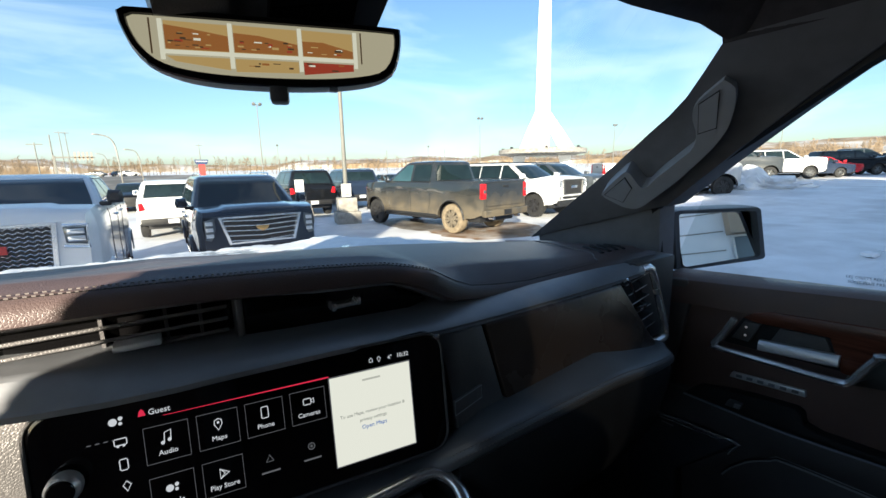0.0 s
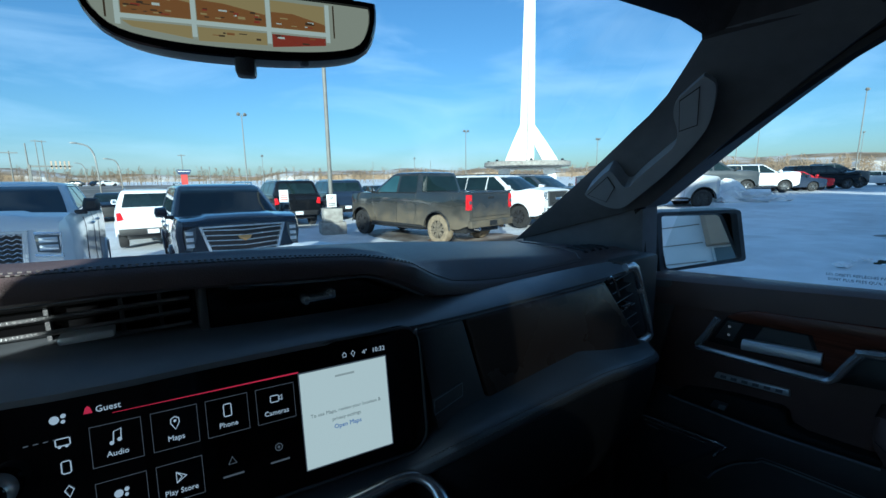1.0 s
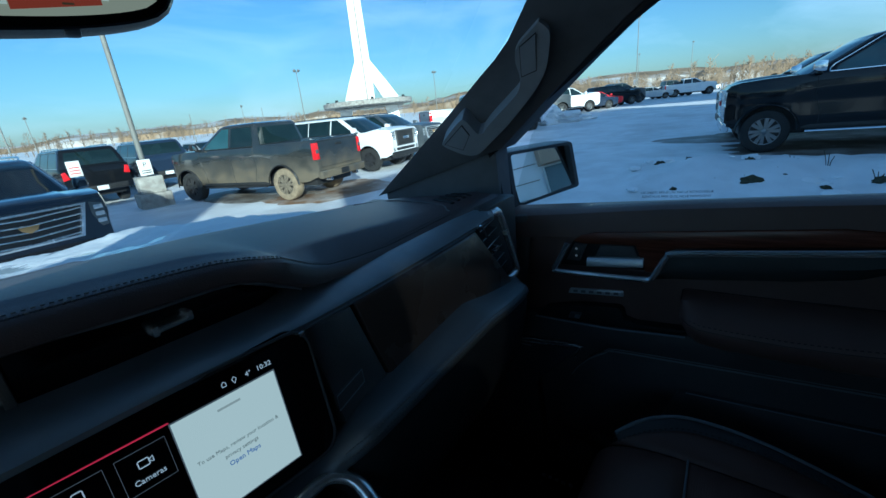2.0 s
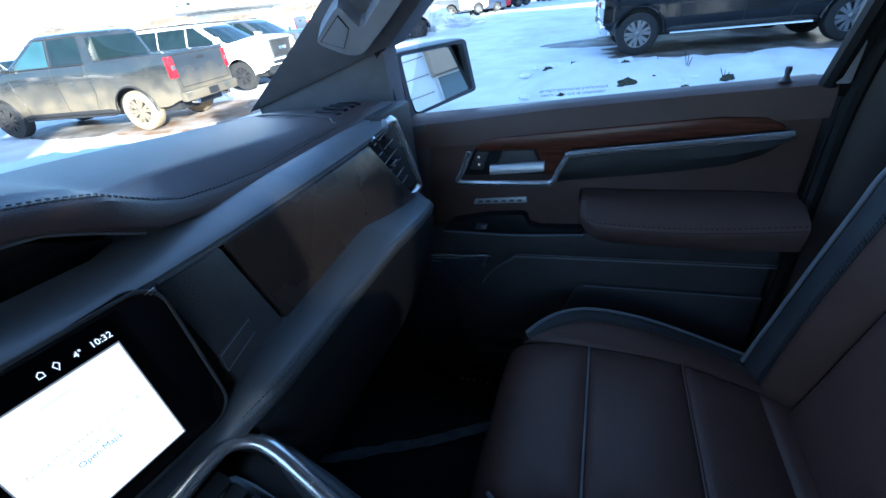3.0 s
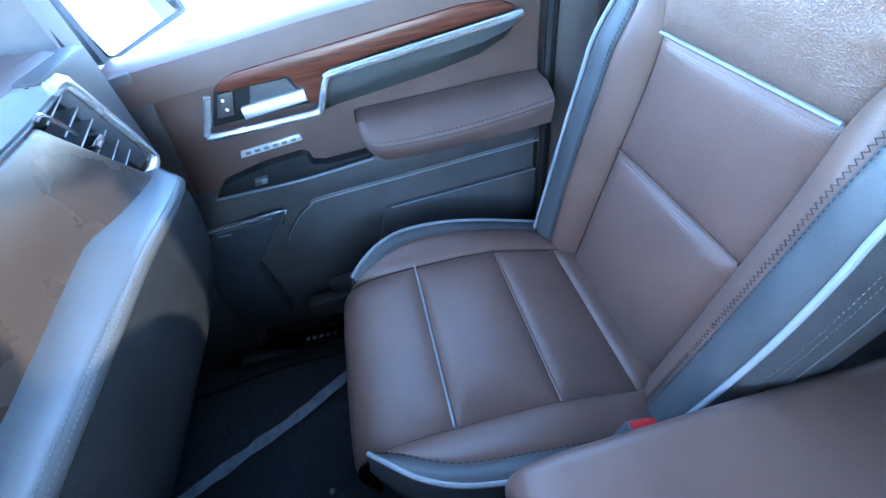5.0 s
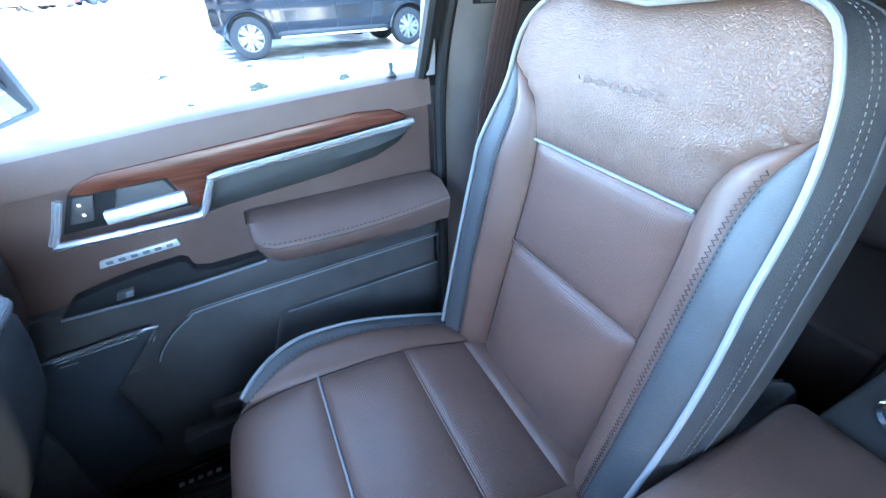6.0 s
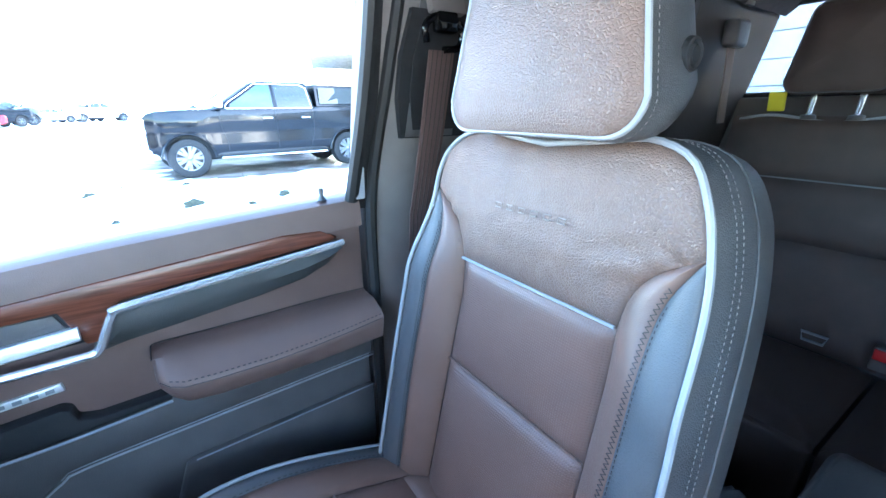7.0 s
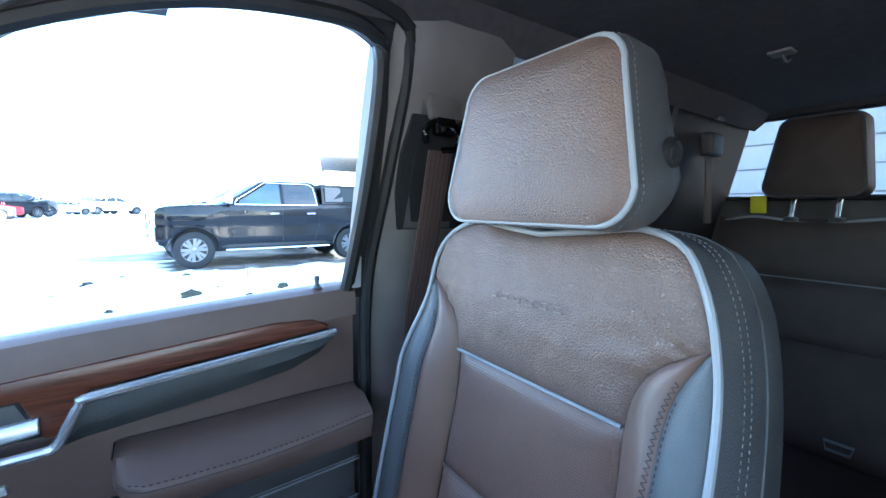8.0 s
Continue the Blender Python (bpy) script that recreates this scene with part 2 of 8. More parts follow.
def bevel(bm, w, seg=2, angle=30):
    es = [e for e in bm.edges if len(e.link_faces) == 2 and e.calc_face_angle(0) > radians(angle)]
    if w > 0 and es:
        bmesh.ops.bevel(bm, geom=es, offset=w, segments=seg, profile=0.5, affect="EDGES", clamp_overlap=True)
    return bm


def box(x0, x1, y0, y1, z0, z1, bev=0.0, seg=2):
    bm = bmesh.new()
    bmesh.ops.create_cube(bm, size=1)
    moved(bm, Matrix.LocRotScale(((x0 + x1) / 2, (y0 + y1) / 2, (z0 + z1) / 2), None, (x1 - x0, y1 - y0, z1 - z0)))
    return bevel(bm, bev, seg)


def prism(poly, axis, a, b, bev=0.0, seg=2):
    """A polygon in the two other axes, extruded along axis from a to b."""
    bm = bmesh.new()

    def v(p, c):
        return {"x": (c, p[0], p[1]), "y": (p[0], c, p[1]), "z": (p[0], p[1], c)}[axis]
    va = [bm.verts.new(v(p, a)) for p in poly]
    vb = [bm.verts.new(v(p, b)) for p in poly]
    bm.faces.new(va)
    bm.faces.new(list(reversed(vb)))
    n = len(poly)
    for i in range(n):
        bm.faces.new((va[i], vb[i], vb[(i + 1) % n], va[(i + 1) % n]))
    bmesh.ops.recalc_face_normals(bm, faces=bm.faces)
    return bevel(bm, bev, seg)


def loft(rings, closed=True, caps=True):
    bm = bmesh.new()
    vs = [[bm.verts.new(p) for p in r] for r in rings]
    n = len(rings[0])
    for a, b in zip(vs, vs[1:]):
        for i in range(n if closed else n - 1):
            j = (i + 1) % n
            try:
                bm.faces.new((a[i], a[j], b[j], b[i]))
            except ValueError:
                pass
    if closed and caps:
        bm.faces.new(list(reversed(vs[0])))
        bm.faces.new(vs[-1])
    return bm


def smooth_line(pts, n):
    """Catmull-Rom through pts, n points evenly spread in length."""
    p = [Vector(q) for q in pts]
    p = [p[0] * 2 - p[1]] + p + [p[-1] * 2 - p[-2]]
    out = []
    for i in range(1, len(p) - 2):
        for k in range(12):
            t = k / 12
            out.append(0.5 * ((2 * p[i]) + (p[i + 1] - p[i - 1]) * t + (2 * p[i - 1] - 5 * p[i] + 4 * p[i + 1] - p[i + 2]) * t * t
                              + (3 * p[i] - p[i - 1] - 3 * p[i + 1] + p[i + 2]) * t ** 3))
    out.append(p[-2])
    return even(out, n)


def even(pts, n):
    p = [Vector(q) for q in pts]
    acc = [0.0]
    for a, b in zip(p, p[1:]):
        acc.append(acc[-1] + (b - a).length)
    out, j = [], 0
    for k in range(n):
        s = acc[-1] * k / (n - 1)
        while j < len(acc) - 2 and acc[j + 1] < s:
            j += 1
        d = acc[j + 1] - acc[j]
        out.append(p[j].lerp(p[j + 1], (s - acc[j]) / d if d > 1e-9 else 0))
    return out


def tube(pts, r, n=8, closed=False, flat=1.0):
    p = [Vector(q) for q in pts]
    rings, up = [], Vector((0.12, 0.31, 0.94)).normalized()
    m = len(p)
    for i in range(m):
        a = p[(i - 1) % m] if closed or i else p[0]
        b = p[(i + 1) % m] if closed or i < m - 1 else p[-1]
        d = (b - a).normalized()
        s = d.cross(up)
        if s.length < 1e-3:
            s = d.cross(Vector((1, 0, 0)))
        s.normalize()
        q = s.cross(d)
        rings.append([p[i] + (s * math.cos(6.2832 * k / n) + q * math.sin(6.2832 * k / n) * flat) * r for k in range(n)])
    if closed:
        rings.append(rings[0])
    return loft(rings, True, not closed)


def dashes(pts, r=0.0007, on=0.0045, step=0.007, lift=None, n=4):
    """A row of stitches along a line, as one mesh."""
    p = [Vector(q) for q in pts]
    length = sum((b - a).length for a, b in zip(p, p[1:]))
    k = max(2, int(length / step))
    fine = even(p, k * 2 + 1)
    bm = bmesh.new()
    for i in range(k):
        a, b = fine[2 * i], fine[2 * i].lerp(fine[2 * i + 1], min(1.0, on / (length / (2 * k))))
        d = (b - a)
        if d.length < 1e-6:
            continue
        d.normalize()
        s = d.cross(Vector((0.3, 0.5, 0.8))).normalized()
        q = s.cross(d)
        ra = [bm.verts.new(a + (s * math.cos(6.2832 * j / n) + q * math.sin(6.2832 * j / n)) * r) for j in range(n)]
        rb = [bm.verts.new(b + (s * math.cos(6.2832 * j / n) + q * math.sin(6.2832 * j / n)) * r) for j in range(n)]
        for j in range(n):
            bm.faces.new((ra[j], ra[(j + 1) % n], rb[(j + 1) % n], rb[j]))
        bm.faces.new(ra)
        bm.faces.new(rb)
    return bm


def coons(bottom, right, top, left, nu=22, nv=22, puff=0.01, edge=0.016, groove=0.003, normal=(0, 1, 0), wrinkle=0.0):
    """A padded panel between four 3D lines: bottom and top run along u, left and right along v."""
    B, T, L, R = even(bottom, nu + 1), even(top, nu + 1), even(left, nv + 1), even(right, nv + 1)
    N = Vector(normal).normalized()
    bm = bmesh.new()
    g = []
    for j in range(nv + 1):
        v = j / nv
        row = []
        for i in range(nu + 1):
            u = i / nu
            q = B[i] * (1 - v) + T[i] * v + L[j] * (1 - u) + R[j] * u - (B[0] * (1 - u) * (1 - v) + B[-1] * u * (1 - v) + T[0] * (1 - u) * v + T[-1] * u * v)
            row.append(q)
        g.append(row)
    vs = []
    for j in range(nv + 1):
        row = []
        for i in range(nu + 1):
            q = g[j][i]
            d = min((q - g[j][0]).length, (q - g[j][-1]).length, (q - g[0][i]).length, (q - g[-1][i]).length)
            h = puff * (1 - math.exp(-d / edge)) - groove * math.exp(-d / 0.004)
            if wrinkle:
                h += wrinkle * min(1, d / 0.02) * (noise.noise(q * 38) * 0.6 + noise.noise(q * 90) * 0.3)
            row.append(bm.verts.new(q + N * h))
        vs.append(row)
    for j in range(nv):
        for i in range(nu):
            bm.faces.new((vs[j][i], vs[j][i + 1], vs[j + 1][i + 1], vs[j + 1][i]))
    bmesh.ops.remove_doubles(bm, verts=bm.verts, dist=1e-6)
    return bm


def lathe(profile, n=32, axis="y"):
    """profile: (radius, along) pairs, turned round axis."""
    rings = []
    for k in range(n):
        a = 6.28318 * k / n
        c, s = math.cos(a), math.sin(a)
        rings.append([(r * c, h, r * s) if axis == "y" else (r * c, r * s, h) for r, h in profile])
    rings.append(rings[0])
    bm = loft(rings, closed=False)
    bmesh.ops.remove_doubles(bm, verts=bm.verts, dist=1e-6)
    return bm


def words(name, text, size, material, parent, m, extrude=0.0003, align="CENTER"):
    cu = bpy.data.curves.new(name, "FONT")
    cu.body, cu.size, cu.align_x, cu.align_y = text, size, align, "CENTER"
    cu.extrude, cu.resolution_u = extrude, 2
    tmp = new("tmp", cu)
    dg = bpy.context.evaluated_depsgraph_get()
    me = bpy.data.meshes.new_from_object(tmp.evaluated_get(dg))
    bpy.data.objects.remove(tmp)
    bpy.data.curves.remove(cu)
    me.name = name
    me.materials.clear()
    me.materials.append(material)
    ob = new(name, me)
    ob.matrix_local = m
    if parent:
        ob.parent = parent
    return ob


def smoothstep(a, b, x):
    t = min(1.0, max(0.0, (x - a) / (b - a)))
    return t * t * (3 - 2 * t)


# ================= the truck's cab: shell =================
floor = tagged(obj("floor", box(-0.86, 0.86, -1.6, 1.05, 0.55, 0.70, 0.01), M_CARPET), "black carpeted cab floor of the truck", "floor", kind="structure")

# headliner with its rolled front edge
rings = []
for x in [-0.655, -0.63, -0.60, -0.57, -0.55, -0.52, -0.45, -0.2, 0.0, 0.2, 0.45, 0.52, 0.55, 0.57, 0.60, 0.63, 0.655]:
    e = max(0.0, abs(x) - 0.55)
    zt = 1.955 - 0.9 * e * e - (0.04 if abs(x) > 0.75 else 0)
    yf = float(np.interp(abs(x), [0.2, 0.39, 0.50, 0.57, 0.60, 0.66], [0.54, 0.53, 0.51, 0.49, 0.466, 0.44]))
    zf = float(np.interp(abs(x), [0.2, 0.39, 0.50, 0.57, 0.60, 0.66], [1.897, 1.885, 1.880, 1.872, 1.849, 1.83]))
    ring = [(x, yf, zf), (x, yf - 0.02, zf + 0.006), (x, yf - 0.08, max(zf + 0.018, zt - 0.015)), (x, 0.2, zt), (x, -0.6, zt + 0.005), (x, -1.25, zt - 0.002), (x, -1.46, zt - 0.010),
            (x, -1.46, zt + 0.06), (x, 0.62, zt + 0.03)]
    rings.append(ring)
ceiling = tagged(obj("ceiling", loft(rings), M_HEADLINER), "black cloth headliner of the cab", "headliner", kind="structure")
# small hook on the headliner over the rear seat
hook = thing("coat_hook", "small black plastic coat hook on headliner", "hook")
part("hook", join(tube(smooth_line([(0.42, -0.86, 1.958), (0.42, -0.88, 1.945), (0.42, -0.90, 1.948), (0.42, -0.91, 1.953)], 14), 0.003), box(0.40, 0.44, -0.88, -0.84, 1.952, 1.962, 0.003)), M_TRIM, hook)


def strip_wall(name, a, b, thick, material, label, n=14, category="trim", rise=0.0):
    """A wall between two lines (upper a, lower b), thickened outward in x."""
    A, Bq = smooth_line(a, n), smooth_line(b, n)
    s = 1 if A[0].x > 0 else -1
    rings = [[p, q, q + Vector((s * thick, 0, rise)), p + Vector((s * thick, 0, rise))] for p, q in zip(A, Bq)]
    return tagged(obj(name, bevel(loft(rings), 0.008, 2), material), label, category, kind="structure")


# A pillars: windscreen edge to door edge
for s, nm in ((1, "trim_pillar_front_passenger"), (-1, "trim_pillar_front_driver")):
    strip_wall(nm, [(s * 0.600, 0.466, 1.852), (s * 0.625, 0.53, 1.777), (s * 0.655, 0.596, 1.737), (s * 0.685, 0.708, 1.6615), (s * 0.72, 0.95, 1.492)],
               [(s * 0.655, 0.24, 1.875), (s * 0.70, 0.42, 1.745), (s * 0.765, 0.615, 1.595)], 0.07, M_PILLAR,
               "dark grey moulded windscreen pillar trim", category="pillar")
# triangle behind the mirror, between pillar, dash and door
for s, nm in ((1, "trim_mirror_corner_passenger"), (-1, "trim_mirror_corner_driver")):
    strip_wall(nm, [(s * 0.73, 0.93, 1.50), (s * 0.75, 0.78, 1.56), (s * 0.772, 0.635, 1.60)], [(s * 0.745, 0.93, 1.38), (s * 0.765, 0.78, 1.38), (s * 0.79, 0.635, 1.42)],
               0.06, M_PILLAR, "dark triangular trim under the pillar", category="trim")

# roof rails over the doors
for s, nm in ((1, "trim_roof_rail_passenger"), (-1, "trim_roof_rail_driver")):
    strip_wall(nm, [(s * 0.60, 0.40, 1.905), (s * 0.60, 0.2, 1.945), (s * 0.60, -0.05, 1.958), (s * 0.60, -0.5, 1.965), (s * 0.60, -1.45, 1.955)],
               [(s * 0.683, 0.315, 1.822), (s * 0.672, 0.14, 1.890), (s * 0.668, -0.05, 1.912), (s * 0.665, -0.3, 1.915), (s * 0.665, -1.45, 1.90)], 0.08, M_HEADLINER,
               "black headliner edge above the door", n=24, category="trim", rise=0.07)

# corner between windscreen pillar, header and roof rail
for s, nm in ((1, "trim_roof_corner_passenger"), (-1, "trim_roof_corner_driver")):
    strip_wall(nm, [(s * 0.59, 0.475, 1.895), (s * 0.595, 0.34, 1.925), (s * 0.60, 0.15, 1.95)], [(s * 0.600, 0.470, 1.845), (s * 0.640, 0.33, 1.858), (s * 0.668, 0.17, 1.886)], 0.10, M_HEADLINER,
               "black cloth corner of the headliner", category="trim")

# door frames (window surround rubber), passenger and driver, front and rear
FRAME = [(0.80, 0.640, 1.440), (0.790, 0.648, 1.54), (0.775, 0.632, 1.605), (0.72, 0.44, 1.737), (0.692, 0.30, 1.825), (0.676, 0.14, 1.883), (0.672, -0.02, 1.903), (0.678, -0.085, 1.893), (0.69, -0.105, 1.86),
         (0.74, -0.10, 1.67), (0.795, -0.085, 1.49)]

# B pillars
for s, nm in ((1, "trim_pillar_middle_passenger"), (-1, "trim_pillar_middle_driver")):
    rings = []
    for z, x in ((0.70, 0.80), (1.0, 0.80), (1.28, 0.80), (1.46, 0.795), (1.62, 0.755), (1.8, 0.705), (1.935, 0.655)):
        y0, y1 = -0.115, -0.40 + 0.03 * smoothstep(1.3, 1.9, z)
        rings.append([(s * (x + 0.02), y0, z), (s * x, y0 - 0.02, z), (s * (x - 0.012), y0 - 0.08, z), (s * (x - 0.012), y1 + 0.06, z), (s * x, y1 + 0.01, z), (s * (x + 0.03), y1, z),
                      (s * (x + 0.09), y1, z), (s * (x + 0.09), y0, z)])
    tagged(obj(nm, loft(rings), M_TRIM), "dark grey moulded pillar between the doors", "pillar", kind="structure")

# rear wall of the cab with its window opening
for s in (1, -1):
    strip_wall("trim_pillar_rear" + ("_passenger" if s > 0 else "_driver"), [(s * 0.68, -1.0, 1.955), (s * 0.685, -1.25, 1.955), (s * 0.665, -1.44, 1.95)],
               [(s * 0.79, -1.04, 1.48), (s * 0.80, -1.25, 1.45), (s * 0.775, -1.44, 1.45)], 0.10, M_TRIM_DARK, "dark grey moulded rear cab pillar", category="pillar")
tagged(obj("wall_rear", box(-0.84, 0.84, -1.50, -1.42, 0.6, 1.672, 0.01), M_TRIM), "dark rear cab wall below the window", "cab wall", kind="structure")
tagged(obj("trim_rear_header", box(-0.8, 0.8, -1.50, -1.42, 1.932, 2.0, 0.01), M_HEADLINER), "dark header over the rear window", "trim", kind="structure")
window_rear = thing("window_rear", "rear cab window of tinted glass in black rubber", "window")
window_rear["kind"] = "structure"
p_ = part("pane", box(-0.76, 0.76, -1.465, -1.46, 1.66, 1.95), M_TINT_REAR, window_rear)
part("frame", tube([(-0.755, -1.44, 1.678), (0.755, -1.44, 1.678), (0.685, -1.44, 1.932), (-0.685, -1.44, 1.932)], 0.010, 6, closed=True), M_RUBBER, window_rear)

# rear doors: inner skin below the windows and their tinted panes
for s, nm in ((1, "rear_door_passenger"), (-1, "rear_door_driver")):
    d = thing(nm, "dark rear cab door with tinted window", "door")
    part("panel", prism([(-0.36, 0.66), (-1.18, 0.66), (-1.22, 1.50), (-0.36, 1.49)], "x", s * 0.80, s * 0.90, 0.01), M_PLASTIC, d)
    bm = loft([[(s * 0.835, -0.37, 1.47), (s * 0.835, -1.12, 1.48)], [(s * 0.69, -0.36, 1.962), (s * 0.69, -1.03, 1.962)]], closed=False)
    q = part("window_pane", bm, M_TINT, d)

    part("armrest", box(min(s * 0.74, s * 0.81), max(s * 0.74, s * 0.81), -1.0, -0.5, 1.2, 1.27, 0.02, 3), M_LEATHER, d)

# driver's door, closed
dd = thing("driver_door", "dark driver door with clear window", "door")
part("panel", prism([(0.66, 0.66), (-0.13, 0.66), (-0.13, 1.48), (0.66, 1.43)], "x", -0.79, -0.90, 0.01), M_PLASTIC, dd)
bm = loft([[(-0.84, 0.60, 1.45), (-0.84, -0.12, 1.48)], [(-0.70, 0.30, 1.84), (-0.70, -0.12, 1.90)]], closed=False)
q = part("window_pane", bm, M_GLASS, dd)
q.visible_shadow = False
part("window_frame", tube([(-x, y, z) for x, y, z in smooth_line(FRAME, 40)], 0.014, 6), M_RUBBER, dd)

# firewall and footwell sides
tagged(obj("wall_front", box(-0.86, 0.86, 1.02, 1.10, 0.55, 1.45, 0.01), M_PLASTIC), "black footwell bulkhead below the windscreen", "bulkhead", kind="structure")
for s in (1, -1):
    tagged(obj("wall_footwell" + ("_passenger" if s > 0 else "_driver"), box(min(s * 0.76, s * 0.88), max(s * 0.76, s * 0.88), 0.66, 1.08, 0.6, 1.40, 0.01), M_PLASTIC), "black footwell side panel", "panel", kind="structure")

# windscreen
ws = thing("windscreen", "clear curved windscreen glass", "windscreen")
ws["kind"] = "structure"
rings = []
for k in range(9):
    x = -0.88 + 1.76 * k / 8
    c = (x / 0.76) ** 2
    rings.append([(x, 1.12 - 0.16 * c, 1.44), (x * 0.93, 0.84 - 0.1 * c, 1.71), (x * 0.82, 0.60 - 0.09 * c, 1.905)])
q = part("pane", loft(rings, closed=False), M_GLASS, ws)
q.visible_shadow = False

# grab handle on the passenger pillar
gh = thing("grab_handle", "dark grey pillar grab handle with two caps", "grab handle")
HN = Vector((-0.81, -0.23, -0.54)).normalized()
HO = Vector((0.63, 0.58, 1.70))
HU = Vector((0, 1, 0)) - HN * HN.y
HU.normalize()
HV = HN.cross(HU)
HW = [(0.614, 0.4695, 1.797), (0.621, 0.508, 1.770), (0.6315, 0.518, 1.750), (0.649, 0.518, 1.724), (0.661, 0.527, 1.702), (0.667, 0.551, 1.683), (0.676, 0.595, 1.6505), (0.682, 0.616, 1.632),
      (0.678, 0.626, 1.635), (0.659, 0.636, 1.659), (0.653, 0.645, 1.663), (0.665, 0.698, 1.623), (0.671, 0.701, 1.613), (0.680, 0.689, 1.604), (0.695, 0.666, 1.591), (0.702, 0.640, 1.590), (0.697, 0.605, 1.614),
      (0.688, 0.560, 1.648), (0.676, 0.518, 1.684), (0.667, 0.492, 1.710), (0.655, 0.472, 1.738), (0.630, 0.458, 1.783)]


def handle_slab(pts, back, front, inset=0.0):
    """A plate on the pillar's plane, from depth back to depth front."""
    uv = [((Vector(p) - HO).dot(HU), (Vector(p) - HO).dot(HV)) for p in pts]
    d0 = (Vector(pts[0]) - HO).dot(HN)
    cu, cv = sum(p[0] for p in uv) / len(uv), sum(p[1] for p in uv) / len(uv)
    k = 1 - inset
    return loft([[HO + HU * (cu + (u - cu) * k) + HV * (cv + (v - cv) * k) + HN * (d0 + d) for u, v in uv] for d in (back, front)])


part("grip", bevel(handle_slab(even(smooth_line(HW + HW[:1], 120), 80)[:-1], -0.05, 0.0), 0.005, 3, 50), M_HANDLE, gh)
for cap in (((0.6233, 0.5052, 1.7676), (0.6219, 0.4775, 1.7831), (0.6505, 0.4892, 1.7326), (0.6482, 0.5142, 1.7257)), ((0.669, 0.695, 1.618), (0.660, 0.648, 1.652), (0.6745, 0.6415, 1.632), (0.6865, 0.6651, 1.6035))):
    part("cap_gap", handle_slab(cap, -0.004, 0.0006, -0.08), M_RUBBER, gh)
    part("cap", bevel(handle_slab(cap, -0.004, 0.0018), 0.001, 2), M_HANDLE, gh, "grey screw cover")

# ================= dashboard =================
dash = thing("dashboard", "dark leather-topped truck dashboard with grey trim", "dashboard")


PAD_X = [-0.5, -0.21, -0.107, -0.04, 0.045, 0.12, 0.15, 0.18, 0.21, 0.24, 0.30, 0.36, 0.45, 0.57, 0.66]
PAD_LIP = [1.566, 1.561, 1.560, 1.555, 1.548, 1.545, 1.536, 1.521, 1.505, 1.498, 1.490, 1.488, 1.489, 1.492, 1.496]
PAD_SEAM = [1.586, 1.579, 1.575, 1.572, 1.566, 1.560, 1.554, 1.545, 1.528, 1.512, 1.503, 1.498, 1.494, 1.498, 1.499]


def pad_section(x):
    e = smoothstep(0.60, 0.74, x)           # falls off at the outer end
    z0 = float(np.interp(x, PAD_X, PAD_LIP))
    t0 = max(float(np.interp(x, PAD_X, PAD_SEAM)), z0 + 0.010) + 0.004
    t1 = float(np.interp(x, [-0.5, 0.0, 0.10, 0.26, 0.44, 0.62, 0.75], [1.566, 1.560, 1.556, 1.547, 1.530, 1.513, 1.50]))
    y0 = 0.602 - 0.015 * math.exp(-((x - 0.17) / 0.06) ** 2)
    w = 0.02 * e
    t0 += 0.0025
    ck = max(t0 + 0.004, t1 - 0.007)
    return [(x, y0 + 0.035, z0 - 0.004), (x, y0 + 0.006, z0), (x, y0 - 0.001, z0 + 0.0035), (x, y0 - 0.001, z0 * 0.55 + t0 * 0.45), (x, y0 + 0.004, t0 - 0.004 - w * 0.2), (x, y0 + 0.0105, t0 - 0.0008 - w * 0.2),
            (x, y0 + 0.0135, t0 - 0.0022 - w * 0.2), (x, y0 + 0.0165, t0 - w * 0.3), (x, y0 + 0.043, ck - 0.003 - w * 0.3), (x, y0 + 0.051, ck - w * 0.3), (x, 0.80, t1 + 0.001 - w * 0.5), (x, 0.95, t1 - 0.022 - w * 0.5), (x, 1.06, t1 - 0.06 - w),
            (x, 1.06, z0 - 0.03), (x, y0 + 0.06, z0 - 0.010)]


xs = [-0.76 + 0.05 * i for i in range(17)] + [0.06, 0.09] + [0.10 + 0.01 * i for i in range(13)] + [0.25, 0.30, 0.36, 0.42, 0.48, 0.54, 0.60, 0.64, 0.68, 0.71]
part("top_pad", loft([pad_section(x) for x in xs]), M_DASHPAD, dash, "dark brown leather dash pad")
part("pad_stitching", dashes([Vector(pad_section(x)[5]) + Vector((0, 0, 0.0012)) for x in xs if x < 0.56], 0.0007, 0.0034, 0.0052), M_STITCH, dash)
part("pad_stitching", dashes([Vector(pad_section(x)[7]) + Vector((0, 0.002, 0.0012)) for x in xs if x < 0.56], 0.0007, 0.0034, 0.0052), M_STITCH, dash)
part("pad_groove", tube([Vector(pad_section(x)[6]) + Vector((0, 0, 0.0006)) for x in xs if x < 0.57], 0.0013, 5), M_STITCH_DARK, dash)
